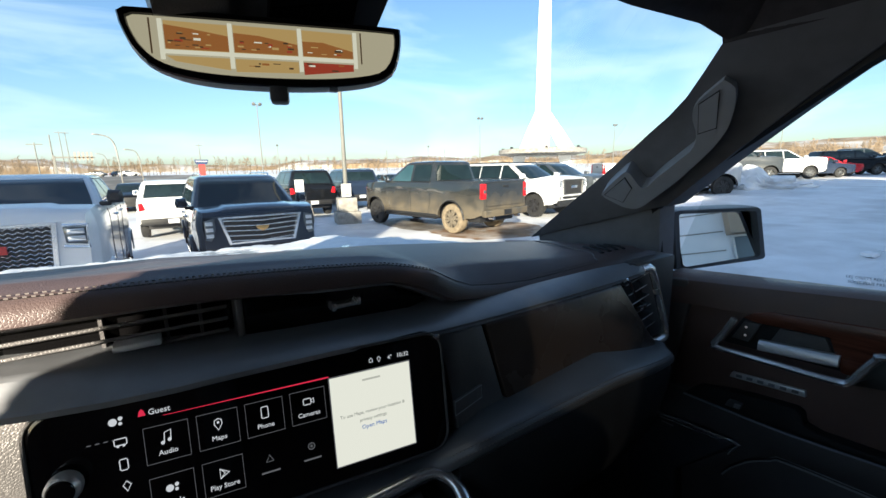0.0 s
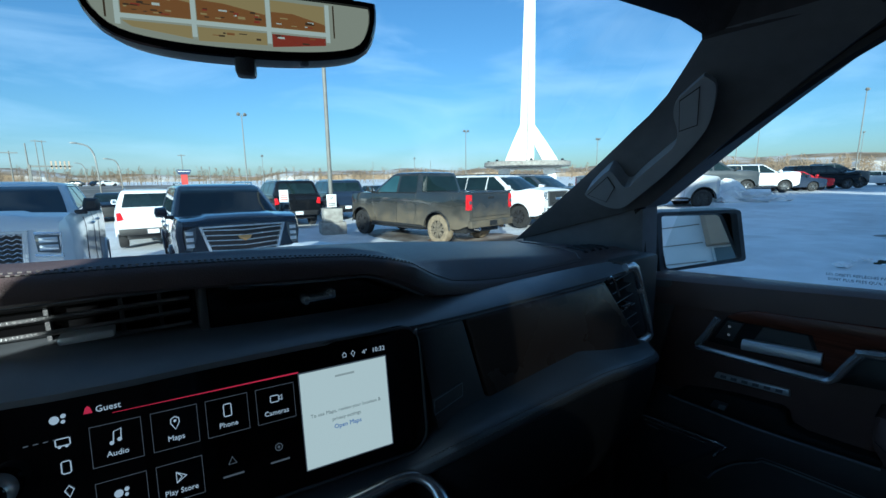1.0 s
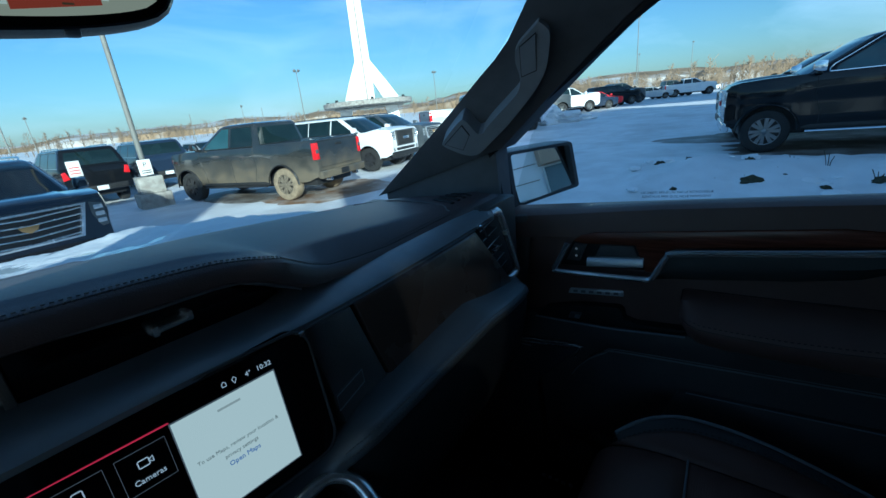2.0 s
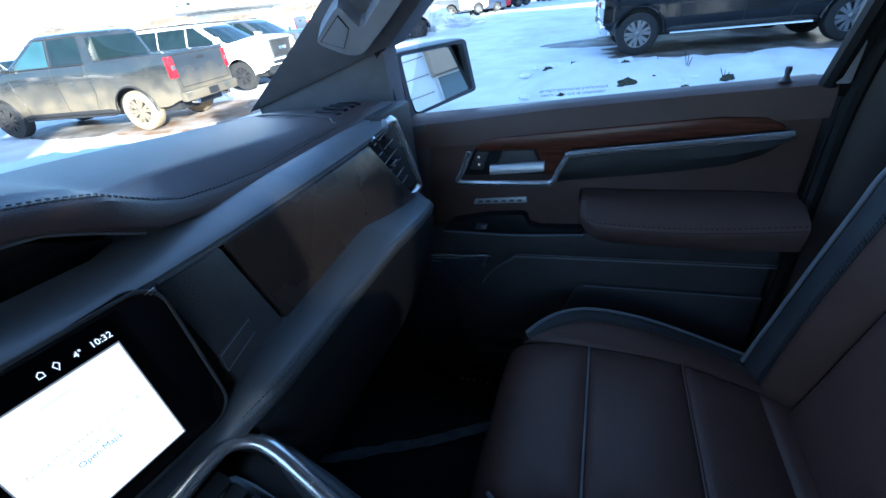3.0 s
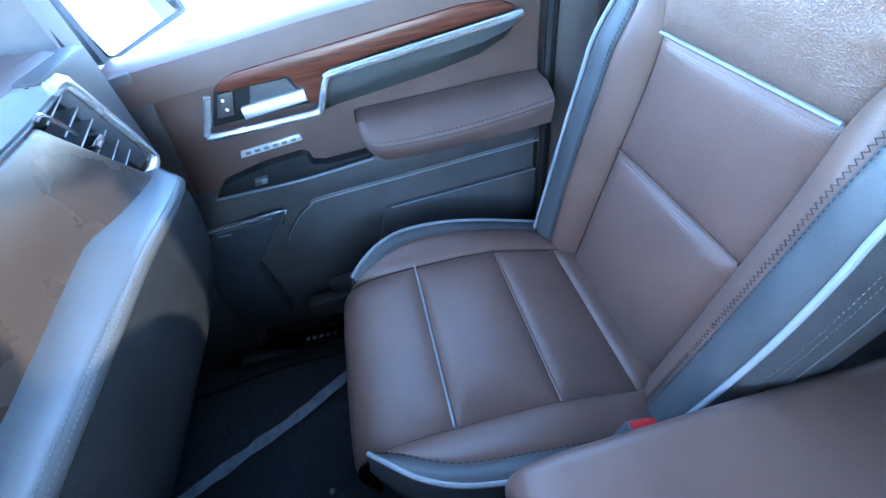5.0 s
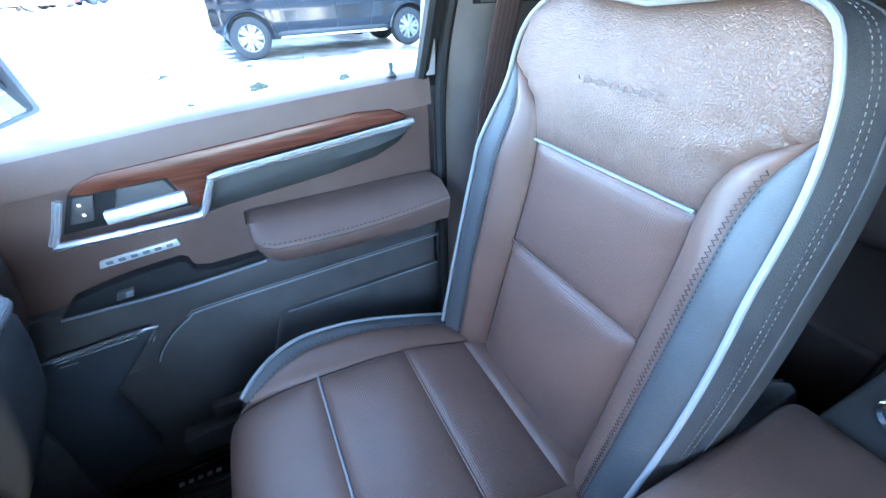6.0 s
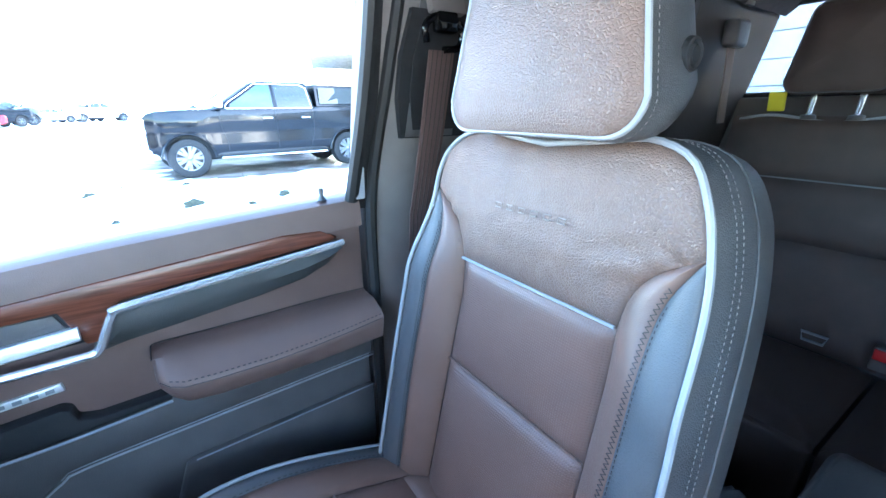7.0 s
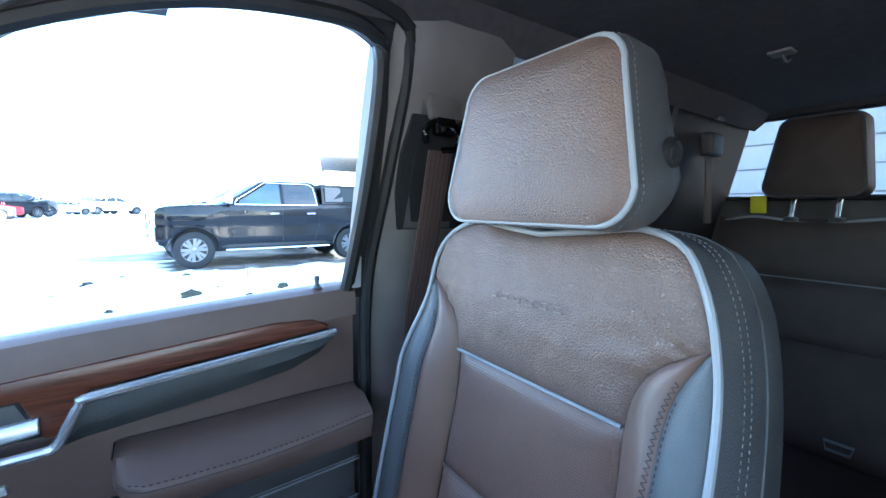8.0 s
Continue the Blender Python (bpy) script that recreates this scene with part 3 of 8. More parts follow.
# seam that closes the pad before the outer speaker
seam = []
for y in (0.620, 0.632, 0.65, 0.70, 0.78, 0.88):
    sx = 0.548 + 0.03 * smoothstep(0.62, 0.66, y) - 0.015 * smoothstep(0.68, 0.88, y)
    ps_ = pad_section(sx)
    seam.append((sx, y, float(np.interp(y, [p[1] for p in ps_[7:13]], [p[2] for p in ps_[7:13]])) + 0.001))
part("pad_seam", tube(smooth_line(seam, 20), 0.0014, 5), M_STITCH, dash)
for i in range(4):
    lx = 0.598 + 0.023 * i
    ps_ = pad_section(lx)
    rl = [(lx + 0.010 * k, 0.645 + 0.05 * k, float(np.interp(0.645 + 0.05 * k, [p[1] for p in ps_[7:13]], [p[2] for p in ps_[7:13]])) + 0.0012) for k in (0, 0.25, 0.5, 0.75, 1)]
    part("speaker_louvre", tube(rl, 0.0055, 8, flat=0.35), M_RUBBER, dash, "dark defroster slot")

# middle air vents under the pad: recess, blades, chrome tabs
part("vent_recess", prism([(-0.62, 1.500), (0.17, 1.490), (0.20, 1.500), (0.135, 1.545), (0.05, 1.552), (-0.62, 1.568)], "y", 0.66, 0.68), M_GLOSS, dash)
vents = part("vent_panel", prism([(-0.036, 1.506), (0.165, 1.496), (0.192, 1.502), (0.13, 1.537), (0.09, 1.544), (-0.036, 1.551)], "y", 0.632, 0.66, 0.003), M_GLOSS, dash, "gloss black vent cover")
part("divider", box(-0.043, -0.036, 0.628, 0.66, 1.502, 1.556, 0.002), M_PLASTIC, dash)
for i in range(4):
    bm = box(-0.33, -0.05, -0.014, 0.014, -0.0018, 0.0018, 0.0008, 1)
    part("vent_blade", moved(bm, pose(0, 0.645, 1.514 + 0.0125 * i, -18)), M_PLASTIC, dash)
for x in (-0.28, -0.235, -0.155, -0.105, -0.075):
    part("vent_vane", box(x, x + 0.003, 0.648, 0.665, 1.504, 1.557), M_PLASTIC, dash)
part("vent_tab", box(-0.145, -0.108, 0.616, 0.640, 1.5215, 1.5285, 0.0025), M_BRIGHT, dash, "chrome vent tab")
part("vent_tab", box(0.056, 0.088, 0.617, 0.634, 1.520, 1.5255, 0.002), M_POLISHED, dash, "chrome vent tab")
part("vent_tab_end", box(0.054, 0.060, 0.616, 0.632, 1.518, 1.528, 0.002), M_POLISHED, dash)
part("vent_tab_end", box(0.084, 0.090, 0.616, 0.632, 1.520, 1.530, 0.002), M_POLISHED, dash)
part("vent_lip", tube(smooth_line([(-0.5, 0.618, 1.564), (-0.1, 0.617, 1.5575), (0.05, 0.613, 1.5455), (0.12, 0.609, 1.542), (0.15, 0.607, 1.533), (0.20, 0.604, 1.506)], 30), 0.0016, 5), M_SILVER, dash)

# grey band that runs across under the vents and above the glovebox
STRIP = [(-0.72, 1.575, 1.535), (-0.50, 1.560, 1.520), (-0.30, 1.538, 1.508), (-0.20, 1.526, 1.502), (-0.06, 1.511, 1.499), (0.06, 1.502, 1.494), (0.16, 1.498, 1.486), (0.23, 1.498, 1.484), (0.40, 1.500, 1.484), (0.53, 1.501, 1.486), (0.605, 1.500, 1.490)]
STRIP = [(-0.72 + 1.325 * k / 30, float(np.interp(-0.72 + 1.325 * k / 30, [s[0] for s in STRIP], [s[1] for s in STRIP])),
          float(np.interp(-0.72 + 1.325 * k / 30, [s[0] for s in STRIP], [s[2] for s in STRIP]))) for k in range(31)]
rings = []
for x, zu, zl in STRIP:
    yl = 0.560 + 0.03 * smoothstep(-0.1, -0.3, x)
    rings.append([(x, 0.66, zu - 0.002), (x, 0.606, zu), (x, 0.592, zu - 0.001), (x, yl + 0.006, zl + 0.006), (x, yl, zl + 0.002), (x, yl + 0.002, zl - 0.004), (x, yl + 0.02, zl - 0.006), (x, 0.66, zl - 0.02)])
part("grey_band", loft(rings), M_SILVER, dash, "satin grey trim band")
part("band_edge", tube([(x, 0.5605, zl - 0.003) for x, zu, zl in STRIP if x > 0.15], 0.0016, 5), M_SILVER, dash)

# body under the band
part("body", prism([(0.635, 1.49), (0.63, 1.30), (0.66, 1.0), (0.80, 0.86), (1.05, 0.86), (1.05, 1.46), (0.66, 1.49)], "x", -0.74, 0.72, 0.01), M_PLASTIC, dash)
# glovebox doors: the panel leans back towards the seats at its foot
LEAN = Matrix(((1, 0, 0, 0), (0, 1, 0.24, -0.24 * 1.48), (0, 0, 1, 0), (0, 0, 0, 1)))
part("glovebox_door", moved(prism([(0.160, 1.481), (0.227, 1.4805), (0.244, 1.385), (0.246, 1.365), (0.17, 1.362)], "y", 0.557, 0.60, 0.003), LEAN), M_PLASTIC, dash, "black glovebox end panel")
part("glovebox_door", moved(prism([(0.232, 1.4805), (0.525, 1.482), (0.598, 1.368), (0.590, 1.350), (0.50, 1.355), (0.46, 1.362), (0.36, 1.364), (0.250, 1.364)], "y", 0.555, 0.60, 0.004), LEAN), M_GLOVEPANEL, dash, "dark satin glovebox panel with brown reflection in its colour")
part("latch", moved(prism([(0.167, 1.404), (0.209, 1.412), (0.207, 1.398), (0.165, 1.389)], "y", 0.5535, 0.56, 0.001), LEAN), M_PLASTIC, dash, "black glovebox latch")
part("latch_rim", moved(tube([(0.167, 0.5535, 1.404), (0.209, 0.5535, 1.412), (0.207, 0.5535, 1.398), (0.165, 0.5535, 1.389)], 0.0006, 4, closed=True), LEAN), M_SILVER, dash)

# outer vent with chrome surround
ov = part("outer_vent", prism([(0.528, 1.487), (0.600, 1.499), (0.662, 1.362), (0.620, 1.352), (0.588, 1.372)], "y", 0.585, 0.62), M_GLOSS, dash, "black outer air vent")
for i in range(6):
    t = i / 5
    x0, x1 = 0.545 + 0.048 * t, 0.600 + 0.045 * t
    z = 1.476 - 0.098 * t
    part("vent_blade", prism([(x0, z), (x1, z + 0.010), (x1 + 0.001, z + 0.0075), (x0 + 0.001, z - 0.0025)], "y", 0.560, 0.588), M_PLASTIC, ov)
    part("blade_edge", tube([(x0 + 0.0005, 0.5597, z - 0.001), (x1 + 0.0005, 0.5597, z + 0.009)], 0.0008, 5), M_BRIGHT, ov)
part("vent_tab", prism([(0.578, 1.430), (0.600, 1.434), (0.602, 1.427), (0.580, 1.423)], "y", 0.551, 0.57, 0.001), M_CHROME, ov)
rr = smooth_line([(0.584, 0.556, 1.497), (0.606, 0.553, 1.497), (0.612, 0.551, 1.485), (0.640, 0.549, 1.425), (0.664, 0.549, 1.372), (0.665, 0.549, 1.360), (0.650, 0.550, 1.352), (0.622, 0.552, 1.350)], 34)
part("chrome_surround", tube(rr, 0.0066, 10, flat=1.3), M_POLISHED, ov)
part("chrome_corner", tube(smooth_line([(0.526, 0.555, 1.486), (0.540, 0.554, 1.4875), (0.555, 0.553, 1.468), (0.563, 0.553, 1.452)], 16), 0.0026, 6), M_CHROME, ov)
part("vent_side", prism([(0.600, 1.503), (0.735, 1.503), (0.735, 1.34), (0.664, 1.345)], "y", 0.575, 0.66, 0.006), M_PLASTIC, dash)

# padded ledge below the glovebox, with its stitched edge; it flows on under the display
rings = []
for k in range(64):
    x = -0.32 + 0.940 * k / 63
    s = smoothstep(0.118, 0.172, x)
    ye = 0.527 - 0.047 * s + 0.014 * smoothstep(0.45, 0.66, x) + 0.03 * smoothstep(0.585, 0.62, x)
    ze = 1.338 + 0.043 * s - 0.019 * smoothstep(0.40, 0.60, x)
    zb = float(np.interp(x, [0.12, 0.20, 0.25, 0.36, 0.43, 0.50, 0.565, 0.62], [1.343, 1.381, 1.384, 1.393, 1.398, 1.382, 1.371, 1.364]))
    rings.append([(x, 0.600, zb), (x, 0.546, zb - 0.001), (x, 0.5 * (0.546 + ye) + 0.006, 0.5 * (zb + ze) + 0.0015), (x, ye + 0.012, ze + 0.003), (x, ye + 0.004, ze + 0.001), (x, ye + 0.0005, ze - 0.003), (x, ye - 0.001, ze - 0.008), (x, ye + 0.001, ze - 0.014),
                  (x, ye + 0.008, ze - 0.022), (x, 0.60, ze - 0.03)])
part("padded_ledge", loft(rings), M_SOFT, dash, "dark grey stitched knee ledge")
led = [Vector(r[4]) + Vector((0, -0.001, 0.0010)) for r in rings if r[0][0] > 0.135]
part("ledge_stitching", dashes(led, 0.0007, 0.0034, 0.0052), M_STITCH, dash)
part("ledge_stitching", dashes([p + Vector((0, -0.003, -0.006)) for p in led], 0.0007, 0.0034, 0.0052), M_STITCH, dash)
rings = []
for k in range(30):
    x = 0.150 + 0.468 * k / 29
    ye = 0.483 + 0.02 * smoothstep(0.19, 0.15, x) + 0.014 * smoothstep(0.45, 0.66, x) + 0.03 * smoothstep(0.585, 0.62, x)
    zt = 1.366 - 0.02 * smoothstep(0.19, 0.15, x) - 0.019 * smoothstep(0.40, 0.60, x)
    rings.append([(x, 0.60, zt), (x, ye + 0.004, zt), (x, ye, zt - 0.008), (x, ye + 0.004, 1.30), (x, ye + 0.018, 1.24), (x, ye + 0.05, 1.17), (x, ye + 0.10, 1.11), (x, 0.66, 1.0), (x, 0.68, 1.3)])
part("knee_panel", loft(rings), M_KNEE, dash, "black lower dash panel")

# ---- infotainment display, standing proud of the dash ----
disp = thing("infotainment_display", "wide black touch display with app tiles lit", "display")
SC = Matrix.Translation((-0.020, 0.560, 1.400)) @ Euler((radians(90 - 8), 0, radians(-8))).to_matrix().to_4x4() @ Matrix.Translation((0.0064, 0.0127, 0)) @ Matrix.Diagonal((0.935, 0.9875, 1, 1))
# local: x right, y up, z towards the seats
W2, H2 = 0.196, 0.0705
OFF = (-0.0145, 0.0125)


def rounded(w, h, r, n=5, at=(0, 0)):
    out = []
    for cx, cy, a0 in ((w - r, h - r, 0), (-w + r, h - r, 90), (-w + r, -h + r, 180), (w - r, -h + r, 270)):
        for k in range(n + 1):
            a = radians(a0 + 90 * k / n)
            out.append((at[0] + cx + r * math.cos(a), at[1] + cy + r * math.sin(a)))
    return out


part("housing", moved(prism(rounded(W2, H2, 0.022, 6, OFF), "z", -0.018, 0.0, 0.003), SC), M_GLOSS, disp)
part("glass", moved(prism(rounded(W2 - 0.005, H2 - 0.005, 0.018, 6, OFF), "z", 0.0005, 0.0016), SC), M_SCREEN, disp)
part("rim", moved(tube([(x, y, 0.0006) for x, y in rounded(W2 - 0.0005, H2 - 0.0005, 0.022, 6, OFF)], 0.0017, 6, closed=True), SC), M_PLASTIC, disp, "thin black display rim")
part("rim_corner", moved(box(OFF[0] + W2 - 0.010, OFF[0] + W2 - 0.003, OFF[1] + H2 - 0.009, OFF[1] + H2 - 0.004, 0.001, 0.0040, 0.001), SC), M_CHROME, disp)


def flat(x0, x1, y0, y1, z=0.0024):
    return moved(box(x0, x1, y0, y1, z - 0.0005, z), SC)


def write(text, size, x, y, material=M_ICON, align="CENTER"):
    return words("lettering", text, size, material, disp, SC @ Matrix.Translation((x, y, 0.0027)), 0.0002, align)


def frame_line(x0, x1, y0, y1, r=0.0003, material=M_ICONDIM):
    return part("app_tile", moved(tube([(x0, y0, 0.0022), (x1, y0, 0.0022), (x1, y1, 0.0022), (x0, y1, 0.0022)], r, 4, closed=True), SC), material, disp)


def icon(pts, r=0.00045, closed=False, material=M_ICON):
    part("app_icon", moved(tube([(x, y, 0.0024) for x, y in pts], r, 5, closed=closed), SC), material, disp)


def dot(x, y, r, material=M_ICON):
    part("app_dot", moved(prism([(x + r * math.cos(k * 0.5236), y + r * math.sin(k * 0.5236)) for k in range(12)], "z", 0.0020, 0.0026), SC), material, disp)


TX0, TX1, TY0, TY1 = 0.0425, 0.1370, -0.0400, 0.0565
part("map_tile", flat(TX0, TX1, TY0, TY1), M_WHITEGLOW, disp, "pale map prompt tile")
frame_line(TX0, TX1, TY0, TY1, 0.0009, M_ICONDIM)
part("logo_bar", flat(0.079, 0.100, 0.0458, 0.0478, 0.0028), M_PALETXT, disp)
write("To use Maps, review your location &", 0.0051, 0.0888, 0.0120, M_GREYTXT)
write("privacy settings", 0.0051, 0.0880, 0.0040, M_GREYTXT)
write("Open Maps", 0.0064, 0.0886, -0.0041, M_BLUETXT)
write("10:32", 0.0068, 0.1292, 0.0651)
write("4\u00b0", 0.0062, 0.1136, 0.0651)
icon([(0.0986, 0.0665), (0.1006, 0.0625), (0.1026, 0.0665), (0.1006, 0.0688)], 0.0004, True)
icon([(0.0893, 0.0640), (0.0929, 0.0640), (0.0929, 0.0668), (0.0911, 0.0685), (0.0893, 0.0668)], 0.0004, True)
write("Guest", 0.0072, -0.1124, 0.0640)
part("bell_icon", moved(prism([(-0.1290, 0.0620), (-0.1232, 0.0620), (-0.1245, 0.0665), (-0.1262, 0.0680), (-0.1278, 0.0665)], "z", 0.0020, 0.0026), SC), M_REDGLOW, disp)
part("status_line", moved(prism([(-0.110, 0.0584), (0.0425, 0.0577), (0.0425, 0.0590), (-0.110, 0.0586)], "z", 0.0020, 0.0026), SC), M_REDGLOW, disp, "thin red status line")
COLS = [-0.1090, -0.0664, -0.0240, 0.0190]
for cx, name_ in zip(COLS, ("Audio", "Maps", "Phone", "Cameras")):
    frame_line(cx - 0.0177, cx + 0.0177, 0.0170, 0.0502)
    write(name_, 0.0064, cx, 0.0254)
frame_line(COLS[1] - 0.0177, COLS[1] + 0.0177, -0.0290, 0.0040)
write("Play Store", 0.0064, COLS[1], -0.0212)
frame_line(COLS[0] - 0.0177, COLS[0] + 0.0177, -0.0290, 0.0040)
write("le", 0.0064, COLS[0] + 0.006, -0.0212)
cx, cy = COLS[0], 0.0385
icon([(cx - 0.0025, cy - 0.004), (cx - 0.0018, cy + 0.0045), (cx + 0.0035, cy + 0.0062), (cx + 0.0030, cy - 0.0022)])
dot(cx - 0.0036, cy - 0.0044, 0.0016)
dot(cx + 0.0019, cy - 0.0026, 0.0016)
cx, cy = COLS[1], 0.0385
icon([(cx, cy - 0.006), (cx - 0.0034, cy), (cx - 0.003, cy + 0.0036), (cx, cy + 0.0052), (cx + 0.003, cy + 0.0036), (cx + 0.0034, cy)], closed=True)
dot(cx, cy + 0.0015, 0.0011)
cx, cy = COLS[2], 0.0385
icon(rounded(0.0032, 0.0055, 0.001, 2, (cx, cy)), closed=True)
cx, cy = COLS[3], 0.0385
icon(rounded(0.0038, 0.0030, 0.0006, 1, (cx - 0.001, cy)), closed=True)
icon([(cx + 0.0032, cy + 0.0008), (cx + 0.0058, cy + 0.0024), (cx + 0.0058, cy - 0.0024), (cx + 0.0032, cy - 0.0008)])
cx, cy = COLS[1], -0.0092
icon([(cx - 0.0032, cy - 0.0046), (cx + 0.0046, cy), (cx - 0.0032, cy + 0.0046)], closed=True, r=0.0006)
icon([(cx - 0.0032, cy - 0.0046), (cx + 0.0010, cy), (cx - 0.0032, cy + 0.0046)], r=0.0004)
for bx_, by_ in ((COLS[0], -0.0085), (-0.1450, 0.0620)):
    dot(bx_ - 0.0028, by_, 0.0032, M_ICON)
    dot(bx_ + 0.0030, by_ + 0.0022, 0.0017, M_ICON)
    dot(bx_ + 0.0026, by_ - 0.0022, 0.0014, M_ICON)
icon([(COLS[2] - 0.0034, -0.0112), (COLS[2], -0.0048), (COLS[2] + 0.0034, -0.0112)], closed=True, material=M_ICONDIM)
icon([(0.0178 + 0.0034 * math.cos(k * 0.785), -0.0083 + 0.0034 * math.sin(k * 0.785)) for k in range(8)], closed=True, material=M_ICONDIM)
dot(0.0178, -0.0083, 0.0012, M_ICONDIM)
for cx in (COLS[2], COLS[3] - 0.001):
    part("app_caption", flat(cx - 0.009, cx + 0.009, -0.0225, -0.0210, 0.0025), M_ICONDIM, disp)
icon(rounded(0.0046, 0.0028, 0.0006, 1, (-0.1440, 0.0440)), closed=True)
dot(-0.1462, 0.0405, 0.0011)
dot(-0.1418, 0.0405, 0.0011)
icon(rounded(0.0030, 0.0048, 0.0010, 1, (-0.1436, 0.0238)), closed=True)
icon([(-0.1433, 0.0000), (-0.1463, 0.0055), (-0.1433, 0.0090), (-0.1403, 0.0055)], closed=True)
for k in range(4):
    part("status_dash", flat(-0.168 + 0.006 * k, -0.165 + 0.006 * k, 0.0465, 0.0472, 0.0025), M_ICONDIM, disp)
KB = SC @ Matrix.Translation((-0.183, 0.0215, 0.0016))
knob = part("volume_knob", moved(lathe([(0.0, 0.019), (0.009, 0.019), (0.0105, 0.017), (0.0118, 0.013), (0.0122, 0.004), (0.014, 0.0)], 28, "z"), KB), M_GLOSS, disp)
part("knob_ring", moved(lathe([(0.0100, 0.0182), (0.0122, 0.0160), (0.0130, 0.009), (0.0122, 0.005)], 28, "z"), KB), M_BRIGHT, disp, "chrome knob ring")
# reflection-dark sensor at the corner of the housing
# ---- centre stack and console ----
con = thing("centre_console", "black centre console with chrome edge and cup holders", "console")
part("pocket", box(-0.24, 0.120, 0.20, 0.58, 1.04, 1.10, 0.01), M_GLOSS, con)
bank = prism([(0.575, 1.325), (0.556, 1.318), (0.545, 1.304), (0.470, 1.256), (0.455, 1.235), (0.45, 1.10), (0.575, 1.10)], "x", -0.30, 0.128, 0.004)
part("switch_bank", bank, M_GLOSS, con, "gloss black switch bank")
for y, x in ((0.536, 0.100), (0.520, 0.100), (0.502, 0.100), (0.536, 0.055), (0.520, 0.055), (0.502, 0.055)):
    z = 1.304 - 0.64 * (0.545 - y)
    sw = part("switch", moved(box(-0.019, 0.019, -0.0075, 0.0075, -0.003, 0.003, 0.0015), pose(x, y, z, 32.6)), M_PLASTIC, con)
    part("switch_mark", moved(box(-0.004, 0.004, -0.0012, 0.0012, 0.003, 0.0034), pose(x + 0.008, y + 0.002, z, 32.6)), M_ICON, sw)
    part("switch_mark", moved(box(0.0025, 0.0040, -0.0045, -0.0008, 0.003, 0.0034), pose(x + 0.008, y + 0.002, z, 32.6)), M_ICON, sw)
part("toggle", moved(lathe([(0.0, 0.02), (0.008, 0.019), (0.0095, 0.015), (0.0095, -0.02)], 20, "z"), pose(0.098, 0.470, 1.252, 30)), M_SOFT, con, "grey toggle knob")
part("usb_socket", moved(box(-0.014, 0.014, -0.03, 0.03, -0.012, 0.012, 0.004), pose(0.06, 0.40, 1.12)), M_PLASTIC, con)
chrome_line = smooth_line([(-0.32, 0.524, 1.335), (-0.12, 0.525, 1.336), (0.03, 0.5265, 1.337), (0.088, 0.527, 1.337), (0.112, 0.5265, 1.337), (0.130, 0.521, 1.336), (0.142, 0.506, 1.330), (0.144, 0.488, 1.318), (0.140, 0.452, 1.283), (0.138, 0.425, 1.252), (0.140, 0.400, 1.222), (0.142, 0.382, 1.201)], 80)
part("chrome_edge", tube(chrome_line, 0.0078, 12, flat=0.85), M_POLISHED, con, "chrome console edging")
rail = smooth_line([(0.166, 0.520, 1.300), (0.158, 0.48, 1.272), (0.153, 0.43, 1.235), (0.151, 0.404, 1.217), (0.150, 0.35, 1.203), (0.148, 0.30, 1.198), (0.144, 0.197, 1.190), (0.142, 0.05, 1.17)], 30)
rings = []
for i, p in enumerate(rail):
    k = min(1, 0.35 + i / 6)
    rings.append([p + Vector((o[0] * k, o[1], o[2] * (k if o[2] > -0.2 else 1))) for o in ((-0.018, 0.006, -0.010), (-0.010, 0, 0.002), (-0.001, 0, 0.004), (0.008, 0, 0.001), (0.013, 0, -0.008), (0.016, 0, -0.03), (0.024, 0.03, -0.30), (-0.018, 0.03, -0.30))])
part("side_rail", loft(rings), M_SOFT, con, "dark grey padded console side")
part("side_wall", prism([(0.53, 1.29), (0.44, 1.22), (0.40, 1.18), (0.2, 1.12), (-0.62, 1.08), (-0.62, 0.70), (0.66, 0.70), (0.66, 1.25)], "x", 0.125, 0.165, 0.006), M_PLASTIC, con)
part("left_wall", prism([(0.56, 1.30), (0.40, 1.18), (0.2, 1.12), (-0.62, 1.08), (-0.62, 0.70), (0.66, 0.70), (0.66, 1.25)], "x", -0.165, -0.125, 0.006), M_PLASTIC, con)
part("console_top", box(-0.16, 0.16, -0.62, 0.30, 1.0, 1.075, 0.008), M_PLASTIC, con)
# padded lid
lid = prism([(0.175, 1.10), (0.185, 1.155), (0.165, 1.185), (0.12, 1.198), (-0.05, 1.203), (-0.27, 1.200), (-0.315, 1.185), (-0.325, 1.15), (-0.32, 1.09)], "x", -0.185, 0.188, 0.028, 4)
part("lid", lid, M_LEATHER, con, "brown leather console lid")
ll = smooth_line([(0.178, 0.14, 1.182), (0.178, -0.05, 1.1905), (0.178, -0.27, 1.188)], 30)
part("lid_stitching", dashes(ll, 0.0006, 0.0042, 0.0065), M_STITCH, con)
rear = prism([(-0.30, 1.06), (-0.305, 1.150), (-0.33, 1.166), (-0.55, 1.160), (-0.60, 1.14), (-0.62, 1.05)], "x", -0.165, 0.165, 0.02, 4)
part("rear_deck", rear, M_BLACK_LEATHER, con, "black rear console deck")
for cx in (0.075, -0.075):
    c = Matrix.Translation((cx + 0.012, -0.415, 1.166))
    part("cup_ring", moved(lathe([(0.040, 0.001), (0.041, 0.008), (0.047, 0.0095), (0.051, 0.006), (0.051, -0.002)], 36, "z"), c), M_CHROME, con, "chrome cup holder ring")
    part("cup_well", moved(lathe([(0.0, 0.0035), (0.030, 0.0035), (0.040, 0.0045)], 36, "z"), c), M_GLOSS, con)

